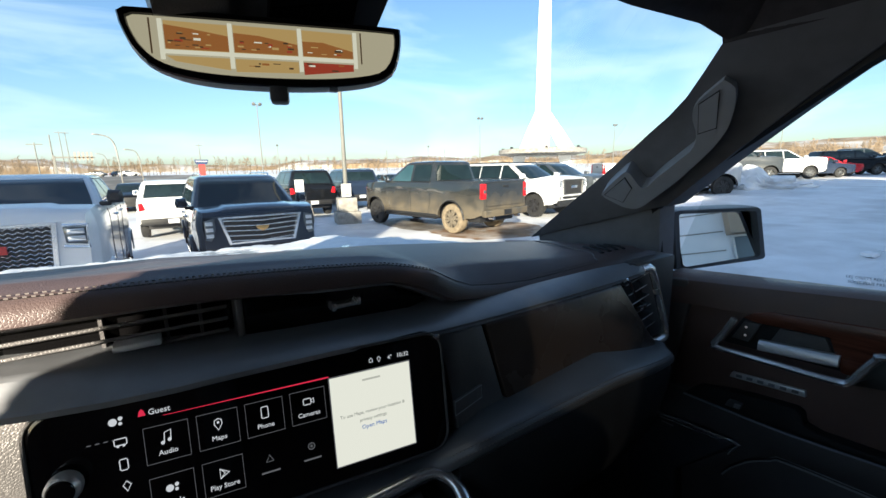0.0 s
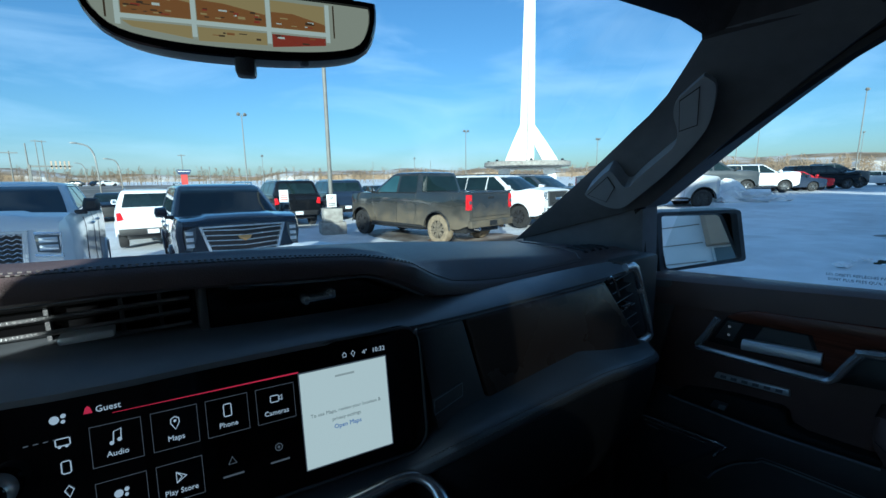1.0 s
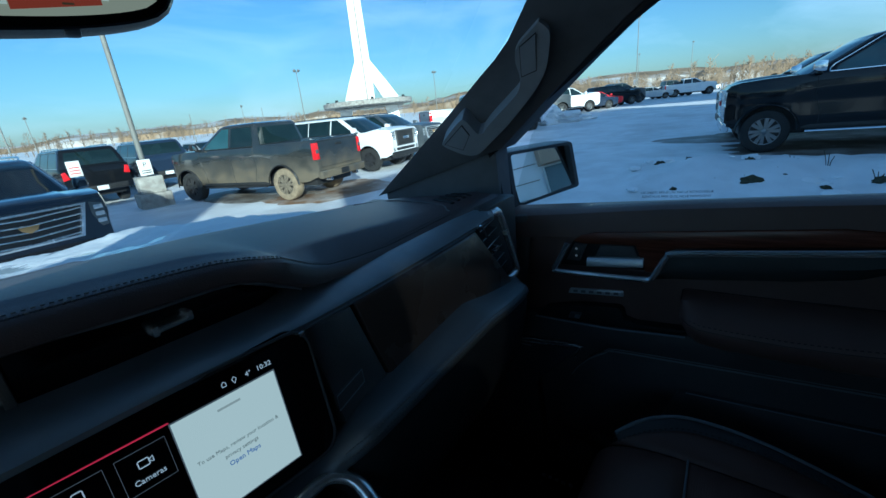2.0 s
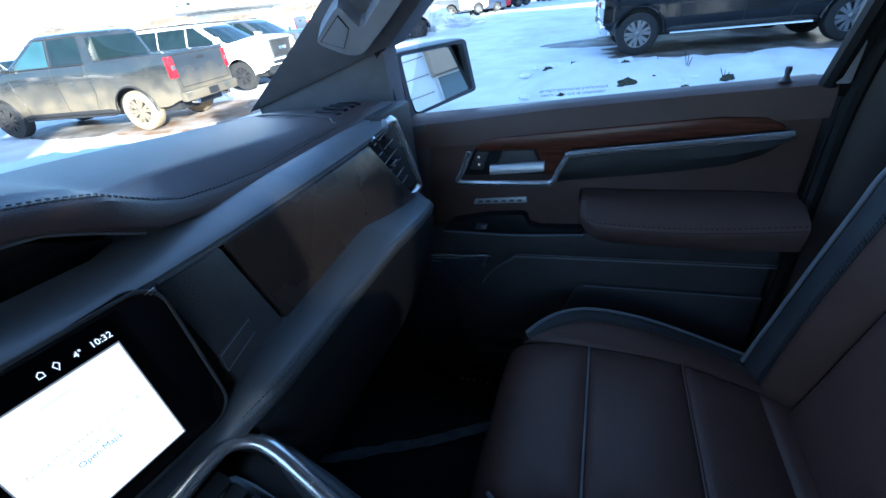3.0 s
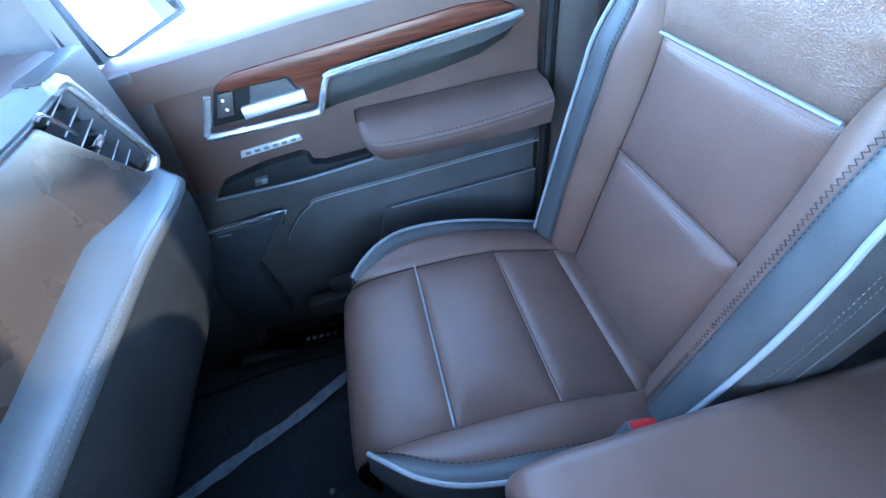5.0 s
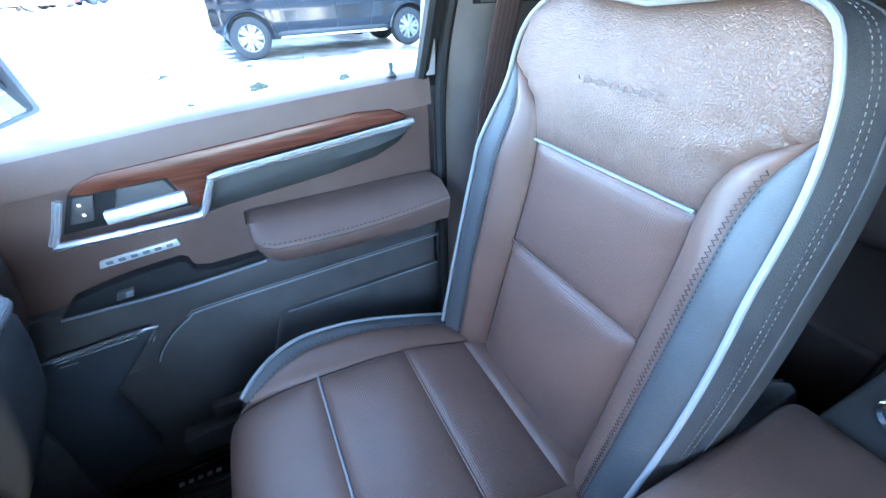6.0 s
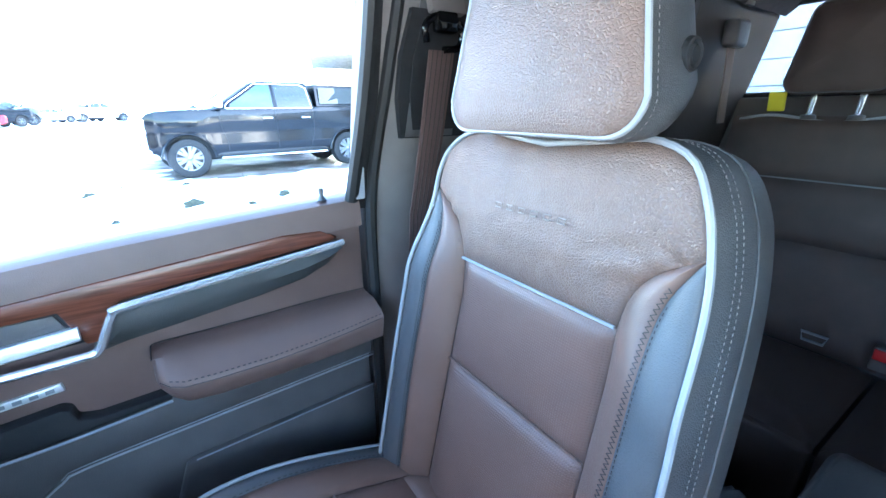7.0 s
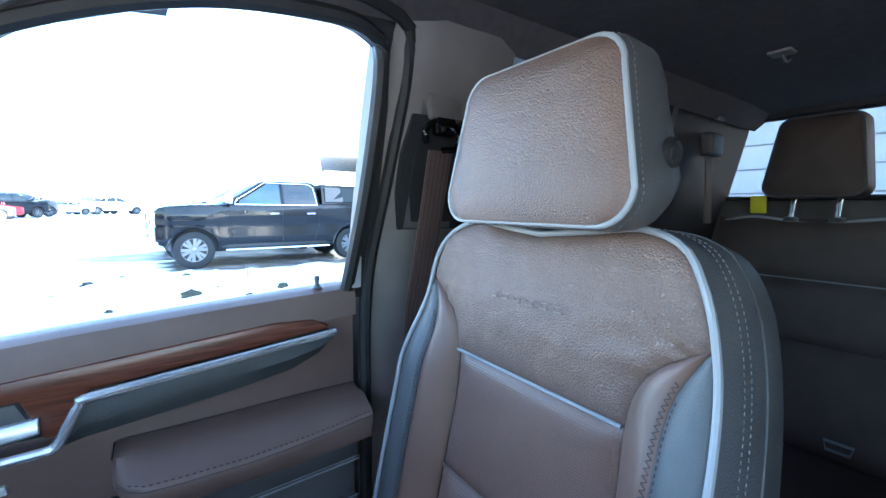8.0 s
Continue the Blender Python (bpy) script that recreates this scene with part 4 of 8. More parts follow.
# seat-belt buckle and plastic bag between seat and console
bk = thing("belt_buckle", "black seat-belt buckle with red button", "buckle")
part("body", moved(box(-0.012, 0.012, -0.022, 0.022, -0.06, 0.03, 0.005), pose(0.209, 0.0, 1.082, 15)), M_PLASTIC, bk)
part("button", moved(box(-0.009, 0.009, -0.018, 0.018, 0.026, 0.034, 0.003), pose(0.209, 0.0, 1.082, 15)), M_RED, bk, "red release button")
part("stalk", box(0.198, 0.212, -0.05, -0.02, 0.86, 1.0, 0.004), M_PLASTIC, bk)

# ================= passenger seat =================
def seat(name, label, group, origin):
    """A seat: origin is the place where seat and back meet, in the middle."""
    st = thing(name, label, "car seat", group)
    O = Vector(origin)
    RC = radians(12)
    HD, ND = Vector((0, -math.sin(RC), math.cos(RC))), Vector((0, math.cos(RC), math.sin(RC)))

    def bp(u, h, n=0.0):
        a = abs(u)
        base = 0.05 * smoothstep(0.128, 0.20, a) * (1 - smoothstep(0.30, 0.45, h)) + 0.028 * smoothstep(0.28, 0.50, h) - 0.012 * smoothstep(0.50, 0.56, h)
        base -= 0.010 * smoothstep(0.205, 0.235, a)
        return O + Vector((u, 0, 0)) + HD * h + ND * (base + n)

    def line(pts, n=24):
        return [bp(p.x, p.y) for p in even(smooth_line([(a, b, 0) for a, b in pts], 40), n)]
    half = [(0.205, -0.09), (0.219, -0.03), (0.226, 0.06), (0.229, 0.2), (0.222, 0.34), (0.207, 0.445), (0.193, 0.495), (0.168, 0.531), (0.125, 0.5465), (0.07, 0.541), (0.0, 0.534)]
    hl = [(p.x, p.y) for p in smooth_line([(a, b, 0) for a, b in half], 60)]
    k_top = min(range(60), key=lambda i: abs(hl[i][1] - 0.447) + (0 if hl[i][0] > 0.15 else 1))
    for s in (1, -1):
        inner = [(s * 0.131, -0.07), (s * 0.132, 0.1), (s * 0.131, 0.3), (s * 0.1315, 0.356), (s * 0.141, 0.395), (s * 0.163, 0.425), (s * hl[k_top][0], hl[k_top][1])]
        mid = [(s * 0.172, -0.08), (s * 0.178, 0.1), (s * 0.178, 0.3), (s * 0.176, 0.37), (s * 0.180, 0.405), (s * 0.194, 0.437), (s * hl[k_top][0], hl[k_top][1])]
        outer = [(s * a, b) for a, b in hl[:k_top + 1]]
        li, lm, lo = line(inner, 40), line(mid, 40), line(outer, 40)
        top = [li[-1], li[-1].lerp(lm[-1], 0.5), lm[-1]]
        part("bolster", coons([li[0], lm[0]], lm, top, li, 8, 40, 0.007, 0.012, 0.003, ND), M_LEATHER, st)
        part("bolster_edge", coons([lm[0], lo[0]], lo, [lm[-1], lo[-1] + Vector((0, 0, 1e-4))], lm, 8, 40, 0.006, 0.012, 0.002, ND), M_BLACK_LEATHER, st, "black leather bolster edge")
        zz = even(lm[:-3], 170)
        part("bolster_stitching", tube([p + ND * 0.0026 + Vector((-s * (0.0052 if i % 2 else 0.0005), 0, 0)) for i, p in enumerate(zz)], 0.0007, 4), M_STITCH_DARK, st)
        part("bolster_stitching", dashes([p + ND * 0.0022 + Vector((s * 0.004, 0, 0)) for p in lm[:-4]], 0.0007, 0.004, 0.006), M_STITCH_DARK, st)
    # middle panels
    def row(h, a=0.131):
        return [bp(-a + 2 * a * i / 12, h) for i in range(13)]

    def col(u, h0, h1):
        return [bp(u, h0 + (h1 - h0) * i / 12) for i in range(13)]
    part("back_panel", coons(row(-0.08), col(0.131, -0.08, 0.186), row(0.186), col(-0.131, -0.08, 0.186), 24, 24, 0.013, 0.03, 0.004, ND), M_PERF, st)
    part("back_panel", coons(row(0.186), col(0.131, 0.186, 0.356), row(0.356), col(-0.131, 0.186, 0.356), 24, 20, 0.011, 0.03, 0.004, ND), M_PERF, st)
    left = line([(-0.1315, 0.356), (-0.141, 0.395), (-0.163, 0.425), (-hl[k_top][0], hl[k_top][1])], 14)[:-1] + line([(-a, b) for a, b in hl[k_top:46]], 12)
    right = line([(0.1315, 0.356), (0.141, 0.395), (0.163, 0.425), (hl[k_top][0], hl[k_top][1])], 14)[:-1] + line([(a, b) for a, b in hl[k_top:46]], 12)
    toprow = line([(-a, b) for a, b in hl[45:]] + [(a, b) for a, b in reversed(hl[45:-1])], 30)
    sh = coons(row(0.356), right, toprow, left, 56, 48, 0.012, 0.03, 0.003, ND, wrinkle=0.0022)
    for s, amp in ((-1, 0.0042), (1, 0.0022)):
        corner = bp(s * 0.205, 0.43)
        for v in sh.verts:
            q = v.co - corner
            dist = q.length
            if dist < 0.14:
                ang = math.atan2(q.dot(HD), -s * q.x)
                wv = math.sin(ang * 11 + 3 * noise.noise(v.co * 22)) * noise.noise(v.co * 14 + Vector((s, 0, 0)))
                v.co += ND * amp * 1.6 * wv * smoothstep(0.0, 0.03, dist) * smoothstep(0.14, 0.05, dist)
    part("shoulder_panel", sh, M_LEATHER_GRAIN, st, "grained brown leather shoulder panel")
    part("seam_roll", tube([p + ND * 0.002 for p in row(0.357)], 0.0022, 6), M_PIPING, st)
    part("seam_roll", tube([p + ND * 0.000 for p in row(0.187)], 0.0022, 6), M_LEATHER, st)
    # embossed lettering stands as plain raised bars
    for i in range(6):
        u = -0.056 + 0.0205 * i
        em = Matrix.Translation(bp(u, 0.452, 0.0122)) @ Matrix.Rotation(RC, 4, "X")
        part("embossed_mark", moved(tube([(-0.0050, 0, -0.0030), (0.0050, 0, -0.0030), (0.0050, 0, 0.0030), (-0.0050, 0, 0.0030)], 0.0008, 6, closed=True), em), M_EMBOSS, st)
    # piping round the back and the side walls behind it
    loop = [bp(a, b) for a, b in hl] + [bp(-a, b) for a, b in reversed(hl[:-1])]
    part("piping", tube([p + ND * 0.003 for p in loop], 0.0035, 8), M_PIPING, st, "light grey piping")
    c = O + HD * 0.25
    rings = [loop]
    for dn, sx, dz in ((-0.02, 1.035, 0.004), (-0.05, 1.055, 0.008), (-0.09, 1.05, 0.008), (-0.125, 1.0, -0.004), (-0.14, 0.9, -0.03)):
        r = []
        for p in loop:
            q = p - O
            h = q.dot(HD)
            n = q.dot(ND)
            r.append(O + Vector((q.x * sx, 0, 0)) + HD * (h + (dz if h > 0.3 else 0)) + ND * (n * max(0.0, 1 + dn * 6) + dn))
        rings.append(r)
    bm = loft(rings, closed=False)
    bm2 = loft([rings[-1], [O + Vector((0, 0, 0)) + HD * (q - O).dot(HD) * 0.98 + ND * -0.142 for q in rings[-1]]], closed=False)
    part("back_shell", join(bm, bm2), M_BLACK_LEATHER, st, "black leather seat sides and back")
    side = [rings[1][i] for i in range(len(loop))]
    part("side_stitching", dashes([p + (p - c).normalized() * 0.0012 for p in side], 0.00045, 0.0034, 0.006), M_STITCH, st)
    part("side_stitching", dashes([p.lerp(q, 0.3) + (p - c).normalized() * 0.0012 for p, q in zip(rings[1], rings[2])], 0.00045, 0.0034, 0.006), M_STITCH, st)
    part("side_seam", tube([p + (p - c).normalized() * 0.0005 for p in rings[2]][2:-2], 0.0012, 4), M_BLACK_LEATHER, st)

    # headrest
    H = O + Vector((-0.012, -0.047, 0.630))
    def hr(w, h, n, r):
        out = []
        for cx, cz, a0 in ((w - r - 0.022, h - r, 0), (-w + r + 0.022, h - r, 90), (-w + r, -h + r, 180), (w - r, -h + r, 270)):
            for k in range(7):
                a = radians(a0 + 90 * k / 6)
                out.append(H + Vector((cx + r * math.cos(a), 0, cz + r * math.sin(a))) + Vector((0, n - 0.10 * (cz + r * math.sin(a)), 0)))
        return out
    front = hr(0.134, 0.088, 0.0, 0.034)
    rings = [hr(0.05, 0.034, 0.0158, 0.012), hr(0.09, 0.060, 0.014, 0.022), hr(0.115, 0.078, 0.0105, 0.03), hr(0.127, 0.087, 0.006, 0.034), front]
    hf = loft(rings, True, False)
    hf.faces.new([v for v in hf.verts][:28])
    part("headrest_front", hf, M_LEATHER_GRAIN, st, "brown leather headrest face")
    part("headrest_piping", tube([p + Vector((0, 0.001, 0)) for p in front], 0.0030, 8, closed=True), M_PIPING, st)
    rings = [front, hr(0.137, 0.094, -0.02, 0.036), hr(0.137, 0.093, -0.055, 0.04), hr(0.128, 0.086, -0.085, 0.045), hr(0.10, 0.065, -0.105, 0.04), hr(0.01, 0.01, -0.11, 0.004)]
    part("headrest_shell", loft(rings, True, False), M_BLACK_LEATHER, st, "black leather headrest back")
    part("headrest_stitching", dashes(hr(0.1362, 0.0930, -0.010, 0.036), 0.00045, 0.0034, 0.006), M_STITCH, st)
    for s in (1, -1):
        bt = part("release_button", moved(lathe([(0.0, 0.002), (0.007, 0.002), (0.0085, 0.0005), (0.0115, 0.002), (0.0138, 0.001), (0.015, -0.004)], 26, "z"),
                                          Matrix.Translation(H + Vector((s * 0.1335, -0.055, -0.020))) @ Matrix.Rotation(s * radians(90), 4, "Y")), M_KNEE, st)
        part("headrest_post", tube([H + Vector((s * 0.055, -0.055, -0.07)), H + Vector((s * 0.055, -0.058, -0.11))], 0.006, 10), M_CHROME, st)

    # cushion: profile from the front lip to the back
    prof = [(0.0, 0.452, 0.845), (0.07, 0.468, 0.925), (0.14, 0.452, 0.985), (0.19, 0.41, 1.008), (0.27, 0.33, 1.016), (0.43, 0.172, 1.008), (0.555, 0.050, 0.972), (0.70, -0.09, 0.935)]
    ps = [Vector((0, y - 0.1, z + 0.075)) for _, y, z in prof]
    pv = [v for v, _, _ in prof]
    fine = smooth_line(ps, 81)
    total = pv[-1]

    def cp(u, v, up=0.0):
        f = v / total * 80
        i = min(79, int(f))
        q = fine[i].lerp(fine[i + 1], f - i)
        return Vector((O.x + u, q.y + O.y + 0.10, q.z + O.z - 1.08 + up))
    UP = (0, 0.25, 0.97)

    def crow(v, a=0.152):
        return [cp(-a + 2 * a * i / 12, v) for i in range(13)]

    def ccol(u, v0, v1):
        return [cp(u, v0 + (v1 - v0) * i / 16) for i in range(17)]
    cuts = [0.0, 0.285, 0.435, 0.56, 0.68]
    for i, (v0, v1) in enumerate(zip(cuts, cuts[1:])):
        part("cushion_panel", coons(crow(v0), ccol(0.152, v0, v1), crow(v1), ccol(-0.152, v0, v1), 26, 26 if i == 0 else 16, 0.010, 0.03, 0.004, UP), M_LEATHER if i in (0, 3) else M_PERF_SEAT, st)
    part("seam_roll", tube([p + Vector((0, 0, 0.001)) for p in crow(0.286)], 0.0018, 6), M_PIPING, st)
    part("seam_roll", tube([p for p in crow(0.436)], 0.0018, 6), M_LEATHER, st)
    for s in (1, -1):
        inn = ccol(s * 0.152, 0.13, 0.66)
        o3 = [(s * 0.157, 0.442, 0.045), (s * 0.182, 0.415, 0.058), (s * 0.212, 0.375, 0.064), (s * 0.232, 0.32, 0.062), (s * 0.240, 0.22, 0.045), (s * 0.240, 0.08, 0.0), (s * 0.236, -0.03, -0.04), (s * 0.225, -0.06, -0.055)]
        o3 = [(a, b - 0.01, c - 0.028) for a, b, c in o3]
        m3 = [(s * 0.154, 0.425, 0.020), (s * 0.168, 0.395, 0.038), (s * 0.190, 0.355, 0.046), (s * 0.205, 0.31, 0.047), (s * 0.212, 0.21, 0.034), (s * 0.210, 0.07, -0.008), (s * 0.19, 0.0, -0.05), (s * 0.165, -0.03, -0.075)]
        out = [O + p for p in smooth_line(o3, 30)]
        mdl = [O + p + Vector((0, 0, -0.018)) for p in smooth_line(m3, 30)]
        part("cushion_bolster", coons([inn[0], mdl[0]], mdl, [inn[-1], mdl[-1]], inn, 10, 30, 0.006, 0.014, 0.003, (s * -0.3, 0.1, 0.9)), M_LEATHER, st)
        part("cushion_edge", coons([mdl[0], out[0]], out, [mdl[-1], out[-1]], mdl, 6, 30, 0.004, 0.01, 0.002, (s * 0.2, 0.1, 0.9)), M_BLACK_LEATHER, st, "black leather cushion edge")
        part("cushion_piping", tube(out, 0.0034, 8), M_PIPING, st, "light grey piping")
        part("cushion_stitching", dashes([p + Vector((0, 0, 0.0025)) for p in mdl], 0.001, 0.006, 0.009), M_STITCH_DARK, st)
        rings = [out, [p + Vector((s * 0.010, 0.006, -0.03)) for p in out], [p + Vector((s * 0.006, 0.004, -0.09)) for p in out], [Vector((p.x * 0.9 + O.x * 0.1, p.y, O.z - 0.26)) for p in out]]
        part("cushion_side", loft(rings, closed=False), M_BLACK_LEATHER, st)
    part("seat_base", box(O.x - 0.19, O.x + 0.19, O.y - 0.08, O.y + 0.40, 0.73, O.z - 0.16, 0.02), M_PLASTIC, st)
    part("recliner_cover", prism([(O.y - 0.16, O.z - 0.16), (O.y + 0.06, O.z - 0.17), (O.y + 0.03, O.z - 0.06), (O.y - 0.06, O.z + 0.02), (O.y - 0.17, O.z + 0.0)], "x", O.x + 0.20, O.x + 0.235, 0.01), M_PLASTIC, st)
    part("recliner_cover", prism([(O.y - 0.16, O.z - 0.16), (O.y + 0.06, O.z - 0.17), (O.y + 0.03, O.z - 0.06), (O.y - 0.06, O.z + 0.02), (O.y - 0.17, O.z + 0.0)], "x", O.x - 0.225, O.x - 0.195, 0.01), M_PLASTIC, st)
    for s in (1, -1):
        part("seat_rail", box(O.x + s * 0.17 - 0.02, O.x + s * 0.17 + 0.02, O.y - 0.15, O.y + 0.42, 0.695, 0.735, 0.004), M_PLASTIC, st)
    return st


passenger_seat = seat("passenger_seat", "brown and black leather seat with grey piping", "front seats", (0.430, -0.10, 1.08))
# Unseen driver seat, set forward so it keeps sun off the passenger side.
driver_seat = copy_thing(passenger_seat, pose(-0.86, 0.04, 0))
driver_seat.name = "driver_seat"

# ================= passenger door =================
door = thing("passenger_door", "closed dark brown truck door with wood and chrome trim", "door")
X0 = 0.80


def dprism(poly, x0, x1, bev=0.0, seg=2):
    return prism(poly, "x", x0, x1, bev, seg)


part("skin", dprism([(0.68, 0.74), (-0.105, 0.74), (-0.105, 1.488), (0.64, 1.438), (0.66, 1.30)], 0.815, 0.90, 0.004), M_DOORSKIN, door, "dark brown door skin")
# sill with a rolled edge along the window
rings = []
for y, z in ((0.66, 1.437), (0.50, 1.451), (0.30, 1.4705), (0.10, 1.4845), (-0.10, 1.4965)):
    rings.append([(0.79, y, z - 0.055), (0.792, y, z - 0.02), (0.798, y, z - 0.006), (0.81, y, z), (0.832, y, z + 0.002), (0.832, y, z - 0.06)])
part("sill", loft(rings), M_DOORSKIN, door, "dark padded window sill")
# upper field, wood inlay and grip
part("upper_field", dprism([(0.60, 1.20), (0.60, 1.40), (-0.10, 1.455), (-0.10, 1.24), (0.24, 1.20)], 0.80, 0.82, 0.006), M_DOORSKIN, door)
part("front_panel", dprism([(0.67, 0.80), (0.67, 1.43), (0.575, 1.442), (0.565, 1.40), (0.60, 1.18), (0.63, 1.0)], 0.792, 0.83, 0.008), M_TRIM, door)
wood = dprism([(0.470, 1.390), (0.452, 1.404), (0.425, 1.4125), (0.044, 1.446), (-0.020, 1.4435), (-0.050, 1.428), (-0.040, 1.4235), (0.275, 1.391), (0.290, 1.378), (0.308, 1.337), (0.325, 1.337), (0.345, 1.391), (0.445, 1.386)], 0.786, 0.805, 0.003)
part("wood_inlay", wood, M_WOOD, door, "reddish brown open-pore wood inlay")
part("handle_recess", dprism([(0.500, 1.330), (0.470, 1.390), (0.345, 1.391), (0.322, 1.337)], 0.795, 0.812, 0.002), M_KNEE, door)
part("lock_switch", dprism([(0.484, 1.345), (0.466, 1.384), (0.440, 1.3845), (0.455, 1.345)], 0.789, 0.80, 0.002), M_DOORSOFT, door)
for z in (1.357, 1.373):
    part("switch_mark", box(0.7880, 0.789, 0.460, 0.464, z - 0.002, z + 0.002), M_ICONDIM, door)
part("inner_cup", dprism([(0.425, 1.355), (0.412, 1.386), (0.350, 1.388), (0.338, 1.36)], 0.792, 0.80, 0.003), M_DOORSOFT, door)
lever = loft([[(0.776 + 0.004 * a, y, z + b) for a, b in ((0, 0.006), (1, 0.011), (4, 0.010), (4, -0.004), (1, -0.009), (0, -0.006))] for y, z in ((0.437, 1.347), (0.42, 1.3485), (0.38, 1.352), (0.345, 1.355), (0.328, 1.357))])
part("door_handle", bevel(lever, 0.002), M_BRIGHT, door, "satin silver door handle")
ch = smooth_line([(0.781, 0.474, 1.391), (0.779, 0.490, 1.355), (0.778, 0.503, 1.331), (0.778, 0.497, 1.3265), (0.776, 0.40, 1.3285), (0.775, 0.325, 1.331), (0.775, 0.309, 1.336), (0.775, 0.296, 1.362), (0.775, 0.284, 1.384), (0.775, 0.270, 1.3905), (0.776, 0.12, 1.4055), (0.778, -0.02, 1.4195), (0.780, -0.052, 1.423)], 110)
ch = [p + Vector((-0.016, 0, 0.001)) for p in ch]
part("chrome_strip", tube(ch, 0.0060, 8, flat=1.0), M_POLISHED, door, "bright chrome trim strip")
grip = []
for y, zt, zb in ((0.318, 1.333, 1.326), (0.300, 1.352, 1.327), (0.280, 1.384, 1.331), (0.20, 1.395, 1.340), (0.10, 1.405, 1.352), (0.02, 1.413, 1.366), (-0.025, 1.417, 1.385), (-0.050, 1.420, 1.408)):
    zm = (zt + zb) / 2
    grip.append([(0.784, y, zt - 0.001), (0.771, y, zt - 0.006), (0.765, y, zm), (0.774, y, zb + 0.003), (0.800, y, zb), (0.803, y, zt)])
part("pull_grip", loft(grip), M_GRIP, door, "black padded pull grip")
part("grip_seam", tube([(0.7955, y, zb - 0.0015) for y, zb in ((0.318, 1.326), (0.280, 1.3305), (0.20, 1.340), (0.10, 1.352), (0.02, 1.366), (-0.025, 1.385), (-0.050, 1.408))], 0.0013, 5), M_SILVER, door)
# name badge: chrome plate with plain dark marks
part("badge", dprism([(0.482, 1.262), (0.478, 1.274), (0.366, 1.284), (0.364, 1.272)], 0.794, 0.806, 0.0015), M_BRIGHT, door, "bright metal name badge")
for i in range(6):
    y = 0.470 - 0.0172 * i
    part("badge_mark", dprism([(y, 1.2668 + 0.0014 * i), (y, 1.2722 + 0.0014 * i), (y - 0.0095, 1.2730 + 0.0014 * i), (y - 0.0095, 1.2676 + 0.0014 * i)], 0.7930, 0.7945), M_SILVER, door)
# switch pod
part("switch_pod", dprism([(0.556, 1.200), (0.530, 1.2254), (0.469, 1.240), (0.438, 1.2455), (0.372, 1.252), (0.362, 1.246), (0.358, 1.228), (0.335, 1.222), (0.245, 1.226), (0.245, 1.214), (0.390, 1.203)], 0.777, 0.81, 0.004), M_KNEE, door, "matt black switch plate")
part("window_switch", dprism([(0.475, 1.212), (0.470, 1.226), (0.446, 1.228), (0.450, 1.214)], 0.768, 0.78, 0.002), M_PLASTIC, door)
part("switch_tip", dprism([(0.460, 1.216), (0.458, 1.225), (0.447, 1.226), (0.450, 1.216)], 0.766, 0.77, 0.001), M_SILVER, door)
part("pod_edge", tube(smooth_line([(0.772, 0.553, 1.201), (0.771, 0.50, 1.202), (0.770, 0.388, 1.204), (0.770, 0.245, 1.216)], 20), 0.0022, 5), M_SILVER, door)
# armrest
rings = []
for y, zt, zs, zb, w in ((0.257, 1.300, 1.280, 1.262, 0.752), (0.252, 1.302, 1.274, 1.250, 0.735), (0.240, 1.303, 1.270, 1.236, 0.722), (0.222, 1.303, 1.267, 1.226, 0.7145), (0.18, 1.303, 1.2655, 1.222, 0.713), (0.10, 1.304, 1.265, 1.221, 0.713), (0.03, 1.306, 1.269, 1.222, 0.713), (-0.03, 1.307, 1.275, 1.225, 0.713), (-0.098, 1.306, 1.283, 1.229, 0.714)):
    rings.append([(0.81, y, zt + 0.004), (0.785, y, zt), (0.755, y, zt * 0.8 + zs * 0.2 + 0.006), (w + 0.012, y, zs + 0.012), (w + 0.003, y, zs + 0.005), (w, y, zs - 0.001), (w + 0.0015, y, zs - 0.012), (w + 0.009, y, zb + 0.010), (w + 0.024, y, zb), (0.81, y, zb)])
part("armrest", loft(rings), M_DOORSKIN, door, "padded brown leather armrest")
part("armrest_stitching", dashes([Vector(r[4]) + Vector((-0.001, 0, 0.002)) for r in rings[2:]], 0.0008, 0.005, 0.008), M_STITCH_DARK, door)
part("armrest_seam", tube([Vector(r[5]) + Vector((0.0005, 0, 0)) for r in rings[1:]], 0.0009, 4), M_STITCH_DARK, door)
part("armrest_seam", tube([Vector(r[2]) + Vector((0, 0, 0.0)) for r in rings[:1]] + [Vector(r[0]) + Vector((-0.012, 0, 0.001)) for r in rings], 0.0012, 4), M_STITCH_DARK, door)
# lower mouldings, map pocket, speaker
part("waist", dprism([(0.62, 1.145), (0.60, 1.205), (-0.10, 1.225), (-0.10, 1.170), (0.37, 1.146), (0.396, 1.136), (0.43, 1.112), (0.462, 1.0755), (0.470, 1.05), (0.63, 1.03)], 0.782, 0.82, 0.008), M_DOORSOFT, door, "dark grey door moulding")
wl = smooth_line([(0.783, 0.470, 1.055), (0.781, 0.459, 1.0755), (0.780, 0.43, 1.110), (0.780, 0.396, 1.134), (0.780, 0.3715, 1.1435), (0.780, 0.2, 1.153), (0.780, -0.10, 1.168)], 46)
part("pocket_piping", tube(wl, 0.0017, 6), M_PIPING, door)
part("pocket_piping", tube([p + Vector((0.0, 0, 0.006)) for p in wl[8:]], 0.0009, 5), M_PIPING, door)
